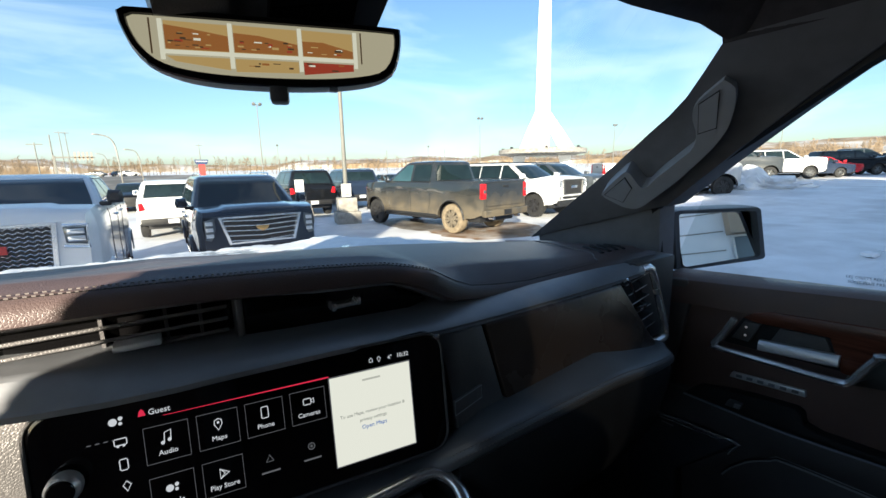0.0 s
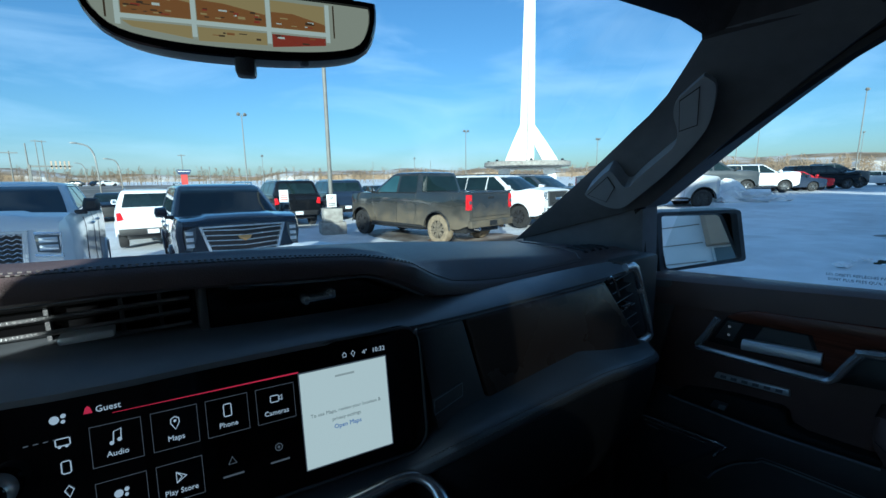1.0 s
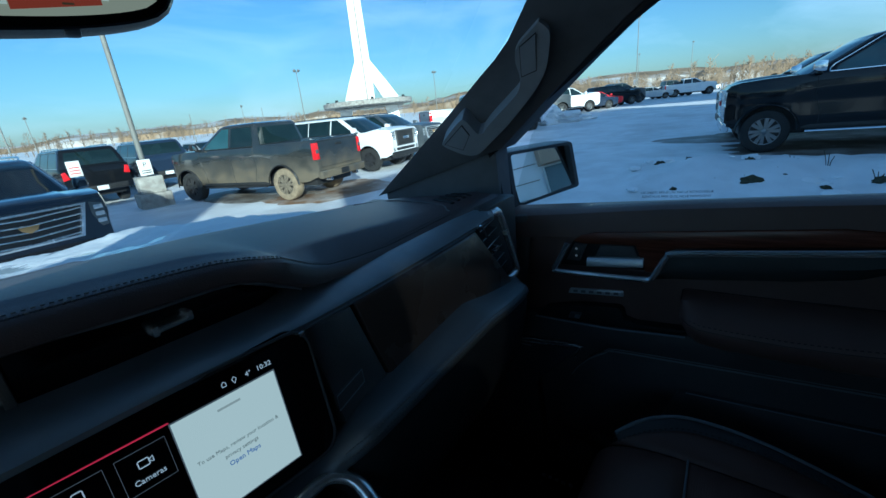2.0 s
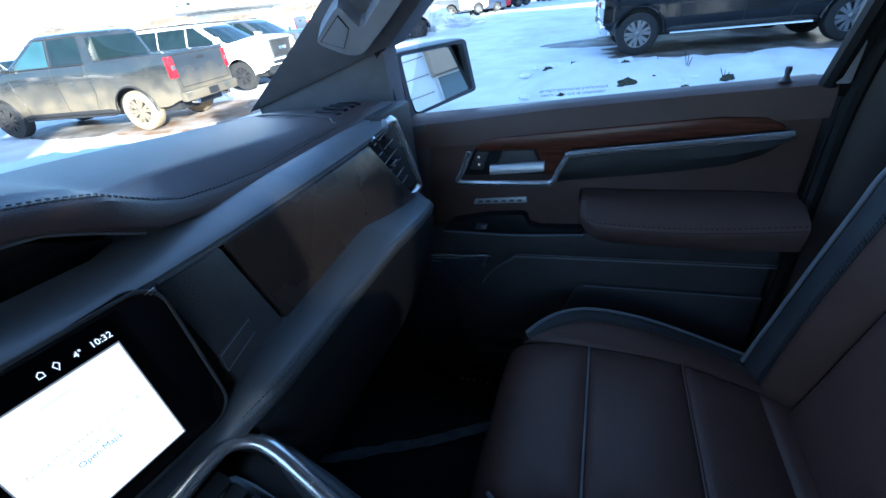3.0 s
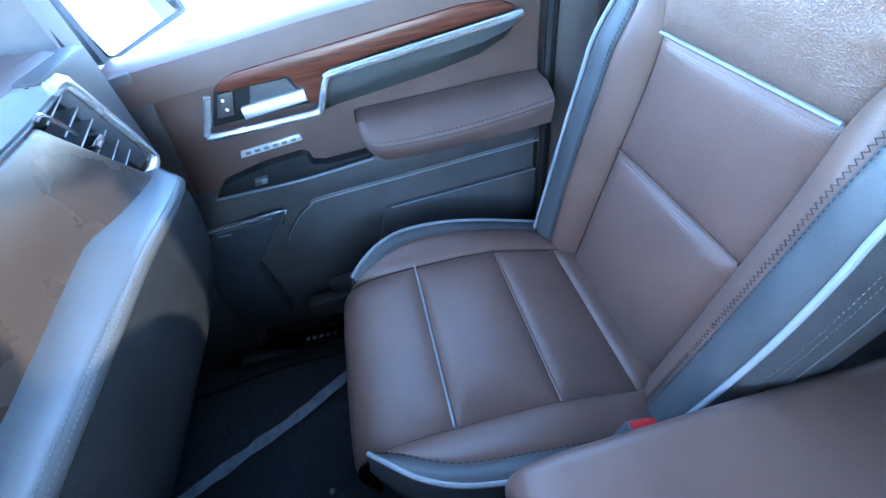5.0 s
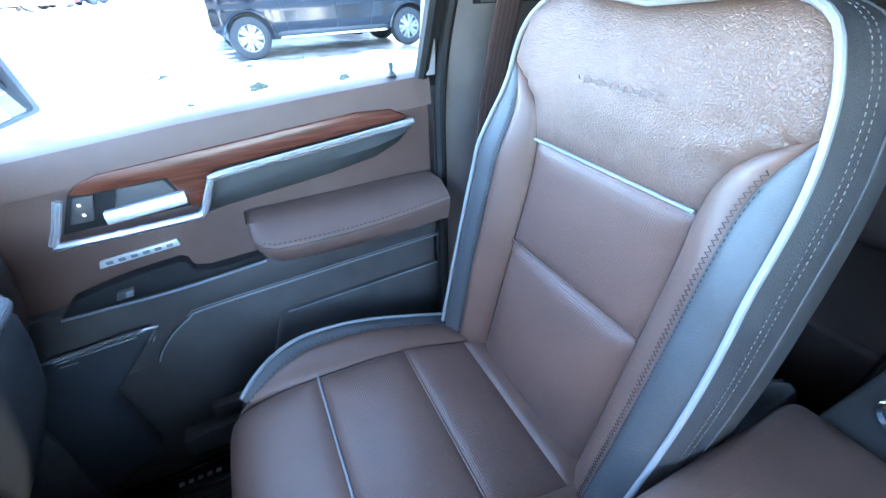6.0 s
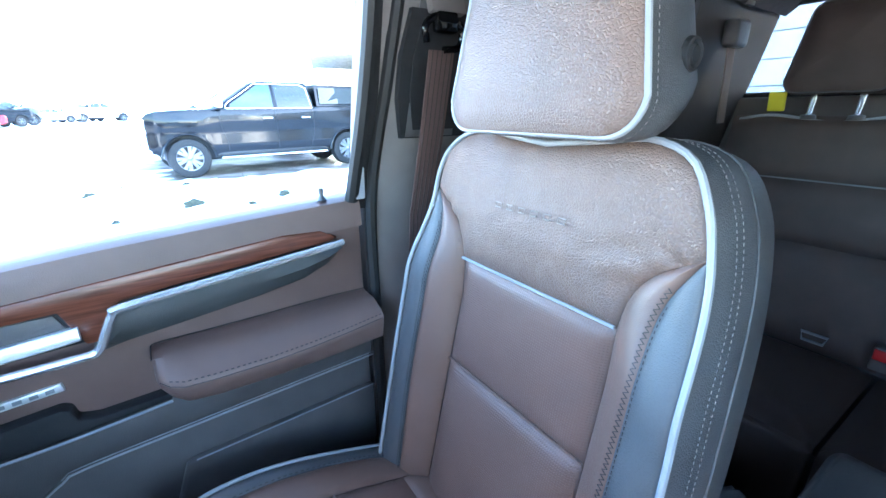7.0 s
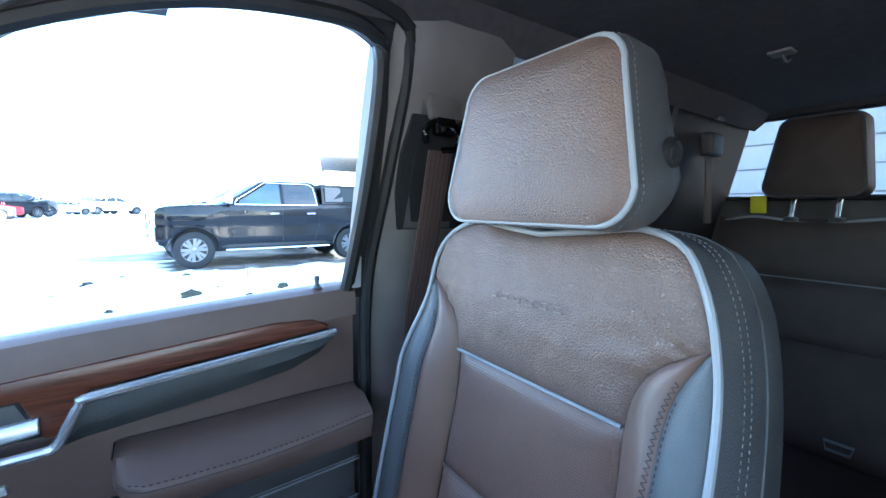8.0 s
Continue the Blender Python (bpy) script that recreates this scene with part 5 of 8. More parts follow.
part("lower_panel", dprism([(0.70, 0.76), (0.68, 1.12), (0.50, 1.10), (0.455, 1.08), (0.41, 1.12), (0.37, 1.14), (-0.10, 1.165), (-0.10, 0.76)], 0.800, 0.83, 0.006), M_DOORSOFT, door)
part("pocket_flap", dprism([(0.25, 1.072), (0.235, 1.077), (-0.10, 1.0915), (-0.10, 0.95), (0.30, 0.93)], 0.786, 0.812, 0.006), M_DOORSOFT, door, "dark map pocket flap")
part("pocket_rim", tube([(0.785, 0.235, 1.0785), (0.785, -0.10, 1.093)], 0.0014, 5), M_SILVER, door)
part("speaker_grille", dprism([(0.6057, 1.133), (0.449, 1.1445), (0.452, 1.130), (0.553, 1.017), (0.535, 0.844), (0.6436, 0.792), (0.699, 0.80), (0.721, 0.945), (0.6295, 1.1134)], 0.768, 0.80, 0.012, 3), M_GRILLE, door, "dark speaker grille")
part("speaker_rim", tube(smooth_line([(0.766, 0.605, 1.1345), (0.766, 0.53, 1.141), (0.766, 0.449, 1.147), (0.768, 0.447, 1.139), (0.770, 0.46, 1.115)], 18), 0.0034, 6), M_POLISHED, door, "chrome speaker edge")
part("speaker_rim", tube([(0.7665, 0.595, 1.127), (0.7665, 0.53, 1.132), (0.7665, 0.475, 1.136)], 0.0016, 6), M_POLISHED, door)
part("speaker_mark", box(0.7665, 0.768, 0.565, 0.590, 1.117, 1.119), M_SILVER, door)
part("pocket_floor", dprism([(0.50, 0.79), (0.50, 0.845), (-0.10, 0.895), (-0.10, 0.79)], 0.765, 0.82, 0.008), M_DOORSOFT, door)
part("pocket_knob", box(0.775, 0.80, 0.36, 0.43, 0.86, 0.90, 0.006), M_DOORSOFT, door)
# window frame, pane, lock pin, printed notice
part("window_frame", tube(smooth_line(FRAME, 110), 0.0125, 8), M_RUBBER, door)
fa_ = smooth_line([(0.800, -0.087, 1.47), (0.740, -0.100, 1.67), (0.690, -0.105, 1.86), (0.678, -0.085, 1.893), (0.672, -0.02, 1.903), (0.676, 0.14, 1.883), (0.692, 0.30, 1.825)], 44)
fb_ = smooth_line([(0.800, -0.118, 1.47), (0.745, -0.138, 1.67), (0.693, -0.148, 1.86), (0.672, -0.130, 1.915), (0.655, -0.02, 1.930), (0.652, 0.14, 1.925), (0.668, 0.30, 1.86)], 44)
part("upper_frame", loft([[p + Vector((0.006, 0, 0)), q + Vector((0.004, 0, 0)), q + Vector((0.03, 0, 0)), p + Vector((0.03, 0, 0))] for p, q in zip(fa_, fb_)]), M_RUBBER, door, "black upper window frame")
pane = part("window_pane", loft([[(0.838, 0.64, 1.42), (0.838, 0.3, 1.44), (0.838, -0.10, 1.47)], [(0.775, 0.55, 1.62), (0.76, 0.3, 1.70), (0.755, -0.10, 1.70)], [(0.70, 0.33, 1.83), (0.69, 0.2, 1.89), (0.69, -0.10, 1.92)]], closed=False), M_GLASS, door)
pane.visible_shadow = False
M_ETCH = mat("etched_glass_print", (0.35, 0.38, 0.42), 0.6)
for k, (txt, y0, z0) in enumerate((("LES OBJETS R\u00c9FL\u00c9CHIS PAR LE R\u00c9TROVISEUR", 0.285, 1.4915), ("SONT PLUS PR\u00c8S QU'IL NE LE PARAISSENT", 0.285, 1.4835))):
    words("etched_notice", txt, 0.0062, M_ETCH, door, Matrix.Translation((0.829, y0, z0)) @ Euler((radians(90), 0, radians(-90))).to_matrix().to_4x4() @ Matrix.Rotation(radians(2.4), 4, "Z"), 0.0001)
part("lock_pin", moved(lathe([(0.0, 0.022), (0.004, 0.021), (0.0048, 0.016), (0.0035, 0.008), (0.0065, 0.002), (0.009, 0.0)], 16, "z"), Matrix.Translation((0.812, -0.036, 1.494))), M_PLASTIC, door)
part("corner_cover", prism([(-0.080, 1.492), (-0.108, 1.492), (-0.110, 1.56), (-0.096, 1.57)], "x", 0.782, 0.80, 0.003), M_BRIGHT, door, "pale window corner cover")

# seal between door and pillar
seal = tagged(obj("trim_door_seal", tube(smooth_line([(0.79, -0.115, 0.80), (0.792, -0.118, 1.2), (0.792, -0.122, 1.48), (0.735, -0.140, 1.70), (0.683, -0.148, 1.87), (0.655, -0.11, 1.925), (0.64, 0.10, 1.925), (0.655, 0.30, 1.86)], 60), 0.011, 8), M_RUBBER),
              "black rubber seal round the door opening", "seal", kind="structure")

# ---- pillar details, passenger side ----
bt = thing("seat_belt", "brown seat belt hanging from the pillar anchor", "seat belt")
rings = []
for y, z, x in ((-0.268, 1.735, 0.688), (-0.267, 1.62, 0.716), (-0.262, 1.45, 0.758), (-0.255, 1.2, 0.772), (-0.25, 0.95, 0.772)):
    rings.append([(x, y + 0.024, z), (x - 0.001, y + 0.012, z), (x - 0.001, y - 0.012, z), (x, y - 0.024, z), (x + 0.003, y - 0.024, z), (x + 0.003, y + 0.024, z)])
part("webbing", loft(rings), M_BELT, bt)
for k in range(5):
    part("weave_line", tube([(r[0][0] - 0.0012, r[0][1] - 0.006 - 0.009 * k, r[0][2]) for r in rings], 0.0007, 4), M_STITCH_DARK, bt)
part("d_ring", tube(smooth_line([(0.686, -0.238, 1.745), (0.682, -0.235, 1.77), (0.680, -0.268, 1.787), (0.682, -0.300, 1.77), (0.686, -0.300, 1.742), (0.687, -0.27, 1.736)], 30), 0.0055, 8), M_GLOSS, bt)
part("anchor", moved(box(-0.010, 0.010, -0.020, 0.020, -0.016, 0.016, 0.006), pose(0.682, -0.270, 1.775)), M_GLOSS, bt)
sl = loft([[(0.742, -0.225, 1.60), (0.742, -0.325, 1.60), (0.78, -0.325, 1.60), (0.78, -0.225, 1.60)], [(0.690, -0.233, 1.815), (0.690, -0.320, 1.815), (0.74, -0.320, 1.815), (0.74, -0.233, 1.815)]])
part("slider", bevel(sl, 0.006), M_PLASTIC, bt)
part("slider_cover", moved(box(-0.008, 0.008, -0.032, 0.032, -0.02, 0.022, 0.004), pose(0.684, -0.272, 1.805, 0, 14)), M_TRIM, bt)
for nm_, dx, ya, yb, za, zb, mm_ in (("slot_surround", -0.0165, -0.205, -0.365, 1.598, 1.792, M_KNEE), ("slot_plate", -0.0195, -0.226, -0.350, 1.612, 1.780, M_KNEE)):
    sr_ = []
    for k in range(7):
        z_ = za + (zb - za) * k / 6
        xw_ = 0.755 - (z_ - 1.62) * 0.278 + dx
        inset = 0.012 * (smoothstep(2, 0, k) + smoothstep(4, 6, k))
        sr_.append([(xw_, ya - inset, z_), (xw_, yb + inset, z_), (xw_ + 0.03, yb + inset, z_), (xw_ + 0.03, ya - inset, z_)])
    part(nm_, bevel(loft(sr_), 0.003, 2), mm_, bt, "dark recessed belt slot" if dx > -0.018 else "")
part("pillar_lid", moved(box(-0.004, 0.004, -0.022, 0.022, -0.022, 0.022, 0.006), pose(0.682, -0.275, 1.885, 0, 18)), M_TRIM, bt)

bt.location = (0.0, 0.052, 0.0)

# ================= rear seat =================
rs = thing("rear_bench", "brown leather rear bench with piped headrests, darkened for shade", "bench seat")
for x0, x1 in ((-0.68, -0.20), (-0.20, 0.20), (0.20, 0.68)):
    xm = (x0 + x1) / 2

    def rb(u, h):
        return Vector((u, -1.33 - 0.17 * (h - 1.05), h))
    w0, w1 = x0 + 0.004, x1 - 0.004
    hs = [1.02, 1.29, 1.455, 1.62]
    for h0, h1, mm in zip(hs, hs[1:], (M_LEATHER_SHADED, M_LEATHER_SHADED, M_LEATHER_SHADED)):
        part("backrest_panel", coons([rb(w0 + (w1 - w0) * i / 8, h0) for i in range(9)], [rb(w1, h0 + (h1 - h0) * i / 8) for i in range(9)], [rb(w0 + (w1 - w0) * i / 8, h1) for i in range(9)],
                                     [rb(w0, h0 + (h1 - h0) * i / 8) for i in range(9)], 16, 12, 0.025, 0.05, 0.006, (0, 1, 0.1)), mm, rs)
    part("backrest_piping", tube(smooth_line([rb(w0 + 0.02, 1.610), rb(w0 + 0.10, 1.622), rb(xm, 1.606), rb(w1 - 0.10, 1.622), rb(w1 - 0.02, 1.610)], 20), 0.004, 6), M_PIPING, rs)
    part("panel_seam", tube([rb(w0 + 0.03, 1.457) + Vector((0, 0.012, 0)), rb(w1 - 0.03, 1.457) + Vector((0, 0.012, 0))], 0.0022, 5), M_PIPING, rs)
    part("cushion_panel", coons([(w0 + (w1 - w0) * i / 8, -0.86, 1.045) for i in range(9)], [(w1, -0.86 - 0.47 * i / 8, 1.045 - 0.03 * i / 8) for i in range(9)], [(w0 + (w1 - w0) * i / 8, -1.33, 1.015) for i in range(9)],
                                [(w0, -0.86 - 0.47 * i / 8, 1.045 - 0.03 * i / 8) for i in range(9)], 16, 16, 0.03, 0.05, 0.008, (0, 0, 1)), M_LEATHER_SHADED, rs)
    part("cushion_front", box(w0, w1, -0.90, -0.855, 0.86, 1.045, 0.015, 3), M_LEATHER_SHADED, rs)
part("backrest_body", prism([(-1.35, 0.95), (-1.455, 1.60), (-1.56, 1.60), (-1.56, 0.95)], "x", -0.68, 0.68, 0.01), M_BLACK_LEATHER, rs)
part("seat_box", box(-0.68, 0.68, -1.4, -0.92, 0.70, 1.0, 0.02), M_PLASTIC, rs)
rs.location = (0, 0.16, 0)


def rear_headrest(x, w, z0, z1):
    h = thing("rear_headrest", "brown leather rear headrest on chrome posts, darkened for shade", "headrest", "rear headrests")
    rings = []
    for y, k in ((-1.475, 0.05), (-1.475, 0.55), (-1.465, 0.9), (-1.44, 1.0), (-1.40, 1.0), (-1.375, 0.95), (-1.365, 0.82), (-1.358, 0.5), (-1.356, 0.05)):
        zc, hh, ww = (z0 + z1) / 2, (z1 - z0) / 2, w / 2
        rings.append([(x + k * (a * (ww - (0.02 if b > 0 else 0) - 0.03) + 0.03 * math.cos(t)), y - 0.12 * (b * hh) * k, zc + k * (b * (hh - 0.03) + 0.03 * math.sin(t)))
                      for a, b, t0 in ((1, 1, 0), (-1, 1, 90), (-1, -1, 180), (1, -1, 270)) for t in [radians(t0 + 22.5 * i) for i in range(5)]])
    part("pad", loft(rings), M_LEATHER_SHADED, h)
    part("piping", tube(rings[5], 0.0032, 6, closed=True), M_BLACK_LEATHER, h)
    for s in (1, -1):
        part("post", tube([(x + s * w * 0.22, -1.42, z0 + 0.02), (x + s * w * 0.22, -1.41, z0 - 0.06)], 0.007, 10), M_CHROME, h)
        part("post_guide", moved(lathe([(0.008, 0.012), (0.016, 0.010), (0.018, 0.0)], 16, "z"), Matrix.Translation((x + s * w * 0.22, -1.41, 1.612))), M_PLASTIC, h)
    h.location = (0, 0.155, 0)
    return h


rear_headrest(0.445, 0.218, 1.672, 1.892)
rear_headrest(-0.448, 0.235, 1.672, 1.892)
rear_headrest(-0.02, 0.20, 1.64, 1.75)
tag = thing("yellow_tag", "yellow fabric tag on the rear backrest", "tag")
part("loop", moved(box(-0.02, 0.02, -0.004, 0.004, -0.02, 0.03, 0.003), pose(0.565, -1.24, 1.652, -10)), M_YELLOW, tag)
rbelt = thing("rear_seat_belt", "tan rear seat belt beside the window", "seat belt")
part("webbing", loft([[(0.685, -1.33, 1.83), (0.685, -1.37, 1.83), (0.689, -1.37, 1.83), (0.689, -1.33, 1.83)], [(0.67, -1.32, 1.60), (0.67, -1.36, 1.60), (0.674, -1.36, 1.60), (0.674, -1.32, 1.60)]]), M_BELT_TAN, rbelt)
rbelt.location = (0, 0.16, 0)
part("guide", box(0.66, 0.70, -1.39, -1.31, 1.80, 1.87, 0.012, 3), M_PLASTIC, rbelt)
part("guide_clip", box(0.655, 0.67, -1.37, -1.33, 1.90, 1.94, 0.004), M_TRIM, rbelt)
for x in (0.33, 0.08):
    lt = thing("child_seat_latch", "grey latch loop in the rear seat crease", "latch", "rear seat latches")
    lt.location = (0, 0.16, 0)
    part("loop", tube([(x - 0.028, -1.31, 1.075), (x + 0.028, -1.31, 1.075), (x + 0.022, -1.305, 1.055), (x - 0.022, -1.305, 1.055)], 0.004, 6, closed=True), M_SILVER, lt)
rbk = thing("rear_buckle", "black rear buckle with red button", "buckle")
rbk.location = (0, 0.16, 0)
part("body", box(0.175, 0.215, -1.29, -1.25, 1.06, 1.12, 0.006), M_PLASTIC, rbk)
part("button", box(0.178, 0.212, -1.252, -1.245, 1.09, 1.116, 0.003), M_RED, rbk)

# ================= floor things =================
fm = thing("floor_mat", "black ribbed carpet floor mat with bright studs", "floor mat")
part("mat", prism([(0.24, 0.30), (0.70, 0.30), (0.70, 0.62), (0.66, 0.92), (0.36, 0.98), (0.22, 0.80)], "z", 0.702, 0.715, 0.004), M_CARPET, fm)
part("binding", tube([(0.24, 0.30, 0.715), (0.70, 0.30, 0.715), (0.70, 0.62, 0.715), (0.66, 0.92, 0.715), (0.36, 0.98, 0.715), (0.22, 0.80, 0.715)], 0.005, 6, closed=True), M_RUBBER, fm)
for x, y in ((0.465, 0.90), (0.645, 0.50), (0.37, 0.49), (0.655, 0.88)):
    part("stud", moved(lathe([(0.0, 0.004), (0.006, 0.004), (0.009, 0.0)], 12, "z"), Matrix.Translation((x, y, 0.716))), M_CHROME, fm)
fp = thing("film_strip", "clear crumpled plastic strip lying on the mat", "plastic strip")
rings = []
for i, p in enumerate(smooth_line([(0.415, 0.87, 0.722), (0.436, 0.80, 0.724), (0.49, 0.69, 0.722), (0.55, 0.56, 0.726), (0.62, 0.43, 0.735), (0.64, 0.36, 0.74)], 40)):
    w = 0.013 + 0.006 * noise.noise(Vector((i * 0.31, 0, 0)))
    a = noise.noise(Vector((i * 0.27, 5, 0))) * 0.9
    rings.append([p + Vector((w * math.cos(a), w * 0.5, abs(w * math.sin(a)))), p, p - Vector((w * math.cos(a), w * 0.5, -0.004))])
part("film", loft(rings, closed=False), M_FILM, fp)
sp = thing("sill_plate", "chrome-edged door sill plate with dark marks", "sill plate")
part("plate", prism([(0.72, 0.40), (0.79, 0.36), (0.79, 0.70), (0.755, 0.66), (0.735, 0.62)], "z", 0.73, 0.738, 0.002), M_GLOSS, sp)
part("rim", tube([(0.735, 0.62, 0.739), (0.755, 0.66, 0.739), (0.785, 0.69, 0.739)], 0.002, 5), M_CHROME, sp)
part("rim", tube([(0.765, 0.36, 0.760), (0.765, 0.60, 0.752)], 0.003, 5), M_CHROME, sp)
for i in range(5):
    part("plate_mark", box(0.746, 0.755, 0.46 + 0.018 * i, 0.470 + 0.018 * i, 0.738, 0.7395), M_SILVER, sp)
tagged(obj("floor_sill", box(0.73, 0.86, -0.2, 0.72, 0.66, 0.728, 0.01), M_PLASTIC), "black door sill", "sill", kind="structure")
bag = thing("plastic_bag", "crumpled clear plastic wrap behind the seat", "plastic wrap")
bm = bmesh.new()
bmesh.ops.create_icosphere(bm, subdivisions=4, radius=1)
for v in bm.verts:
    q = v.co.copy()
    v.co = Vector((q.x * 0.075, q.y * 0.10, q.z * 0.13)) * (1 + 0.30 * noise.noise(q * 1.7) + 0.12 * abs(noise.noise(q * 4.1)))
part("film", moved(bm, Matrix.Translation((0.243, -0.46, 0.905))), M_FILM, bag)

# ================= rear-view mirror =================
rv = thing("rear_view_mirror", "black framed rear-view mirror showing the lot behind", "mirror")
MM = Matrix.Translation((0.0, 0.551, 1.775)) @ Euler((radians(90 - 4), 0, radians(-16.5))).to_matrix().to_4x4()
outl = [(-0.107, 0.022), (-0.103, 0.0248), (-0.05, 0.025), (0.05, 0.025), (0.103, 0.0242), (0.107, 0.021), (0.106, 0.006), (0.099, -0.012), (0.085, -0.021), (0.05, -0.027), (0.0, -0.029), (-0.05, -0.027), (-0.082, -0.020), (-0.098, -0.006), (-0.106, 0.014)]
ol = [(p.x, p.y) for p in smooth_line([(a, b, 0) for a, b in outl + outl[:1]], 60)[:-1]]
back = [[(x * k, y * k, z) for x, y in ol] for k, z in ((1.0, 0.004), (1.015, -0.004), (0.98, -0.016), (0.80, -0.032), (0.4, -0.04))]
part("housing", moved(loft(back), MM), M_PLASTIC, rv)
bez = loft([[(x, y, 0.004) for x, y in ol], [(x * 0.985, y * 0.97, 0.0065) for x, y in ol], [(x * 0.945, y * 0.80 + 0.0005, 0.0065) for x, y in ol], [(x * 0.94, y * 0.79, 0.004) for x, y in ol]], True, False)
part("bezel", moved(bez, MM), M_GLOSS, rv)
M_DISP_BACK = glow("mirror_display_wall", (0.50, 0.45, 0.30), 0.176)
M_DISP_WHITE = glow("mirror_display_frame", (0.62, 0.60, 0.46), 0.232)
M_DISP_BROWN = glow("mirror_display_brown", (0.34, 0.13, 0.035), 0.176)
M_DISP_TAN = glow("mirror_display_tan", (0.50, 0.33, 0.12), 0.184)
M_DISP_DARK = glow("mirror_display_dark", (0.10, 0.06, 0.03), 0.144)
M_DISP_RED = glow("mirror_display_red", (0.42, 0.06, 0.03), 0.152)
face = [(x * 0.94, y * 0.785 + 0.0003) for x, y in ol]
part("display", moved(prism(face, "z", 0.0030, 0.0042), MM), M_DISP_BACK, rv, "mirror display with a glazed wall")


def on_face(poly, z, material):
    part("display_shape", moved(prism(poly, "z", z - 0.0003, z), MM), material, rv)


bx = [-0.079, -0.031, 0.021, 0.066]
for i in range(3):
    a, b = bx[i] + 0.002, bx[i + 1] - 0.002
    on_face([(a, -0.004), (b, -0.004), (b, 0.0165), (a, 0.017)], 0.0046, M_DISP_TAN)
    on_face([(a, -0.0035), (b, -0.0035), (b, 0.008 - 0.003 * i), (a + 0.4 * (b - a), 0.012 - 0.002 * i), (a, 0.014 - 0.003 * i)], 0.0050, M_DISP_BROWN)
    if i:
        on_face([(a, -0.0185), (b, -0.0175 if i == 1 else -0.014), (b, -0.0085), (a, -0.0085)], 0.0046, M_DISP_TAN if i == 1 else M_DISP_RED)
    else:
        on_face([(a + 0.006, -0.0125), (b, -0.0175), (b, -0.0085), (a, -0.0085)], 0.0046, M_DISP_TAN)
rnd = random.Random(7)
for i in range(70):
    k = rnd.randrange(3)
    a, b = bx[k] + 0.004, bx[k + 1] - 0.005
    low = rnd.random() < 0.35 and k > 0
    x, y = rnd.uniform(a, b - 0.004), rnd.uniform(-0.0155, -0.0105) if low else rnd.uniform(-0.0025, 0.008 - 0.002 * k)
    w, h = rnd.uniform(0.0015, 0.006), rnd.uniform(0.0004, 0.0018)
    on_face([(x, y), (min(b, x + w), y), (min(b, x + w), y + h), (x, y + h)], 0.0053 + 0.0002 * (i % 4), rnd.choice((M_DISP_TAN, M_DISP_DARK, M_DISP_RED, M_DISP_WHITE, M_DISP_BROWN, M_DISP_DARK)))
for x in bx:
    on_face([(x - 0.0016, -0.0165 if abs(x) < 0.05 else -0.012), (x + 0.0016, -0.0165 if abs(x) < 0.05 else -0.012), (x + 0.0016, 0.0175), (x - 0.0016, 0.0175)], 0.0062, M_DISP_WHITE)
on_face([(bx[0], -0.0075), (bx[3], -0.0075), (bx[3], -0.0045), (bx[0], -0.0045)], 0.0063, M_DISP_WHITE)
for x in (-0.086, 0.071):
    on_face([(x - 0.0006, -0.008), (x + 0.0006, -0.008), (x + 0.0006, 0.0175), (x - 0.0006, 0.0175)], 0.0062, M_DISP_DARK)
part("toggle", moved(box(-0.006, 0.009, -0.041, -0.026, -0.010, 0.006, 0.003), MM), M_PLASTIC, rv)
part("sensor", moved(box(0.042, 0.050, -0.030, -0.024, -0.006, 0.002, 0.0015), MM), M_SILVER, rv)
part("stem", tube([(0.0, 0.58, 1.80), (0.0, 0.64, 1.85)], 0.012, 10), M_PLASTIC, rv)
hb = loft([[(-0.075, 0.575, 1.80), (0.095, 0.555, 1.806), (0.085, 0.70, 1.80), (-0.065, 0.70, 1.80)], [(-0.085, 0.53, 1.86), (0.11, 0.515, 1.86), (0.10, 0.66, 1.86), (-0.075, 0.66, 1.86)], [(-0.11, 0.45, 1.955), (0.13, 0.45, 1.955), (0.13, 0.62, 1.93), (-0.11, 0.62, 1.93)]])
hs_ = thing("sensor_housing", "black sensor housing above the mirror", "housing")
part("cover", bevel(hb, 0.012, 3), M_PLASTIC, hs_)
part("side_shell", bevel(loft([[(-0.080, 0.568, 1.795), (-0.030, 0.562, 1.795), (-0.030, 0.60, 1.795), (-0.080, 0.60, 1.795)], [(-0.092, 0.515, 1.865), (-0.030, 0.508, 1.865), (-0.030, 0.60, 1.865), (-0.092, 0.60, 1.865)]]), 0.006, 2), M_PLASTIC, hs_)
part("sensor_window", bevel(loft([[(0.0, 0.556, 1.802), (0.07, 0.552, 1.802), (0.07, 0.58, 1.802), (0.0, 0.58, 1.802)], [(0.0, 0.512, 1.850), (0.07, 0.508, 1.850), (0.07, 0.58, 1.850), (0.0, 0.58, 1.850)]]), 0.004, 2), M_GLOSS, hs_, "gloss black sensor window")

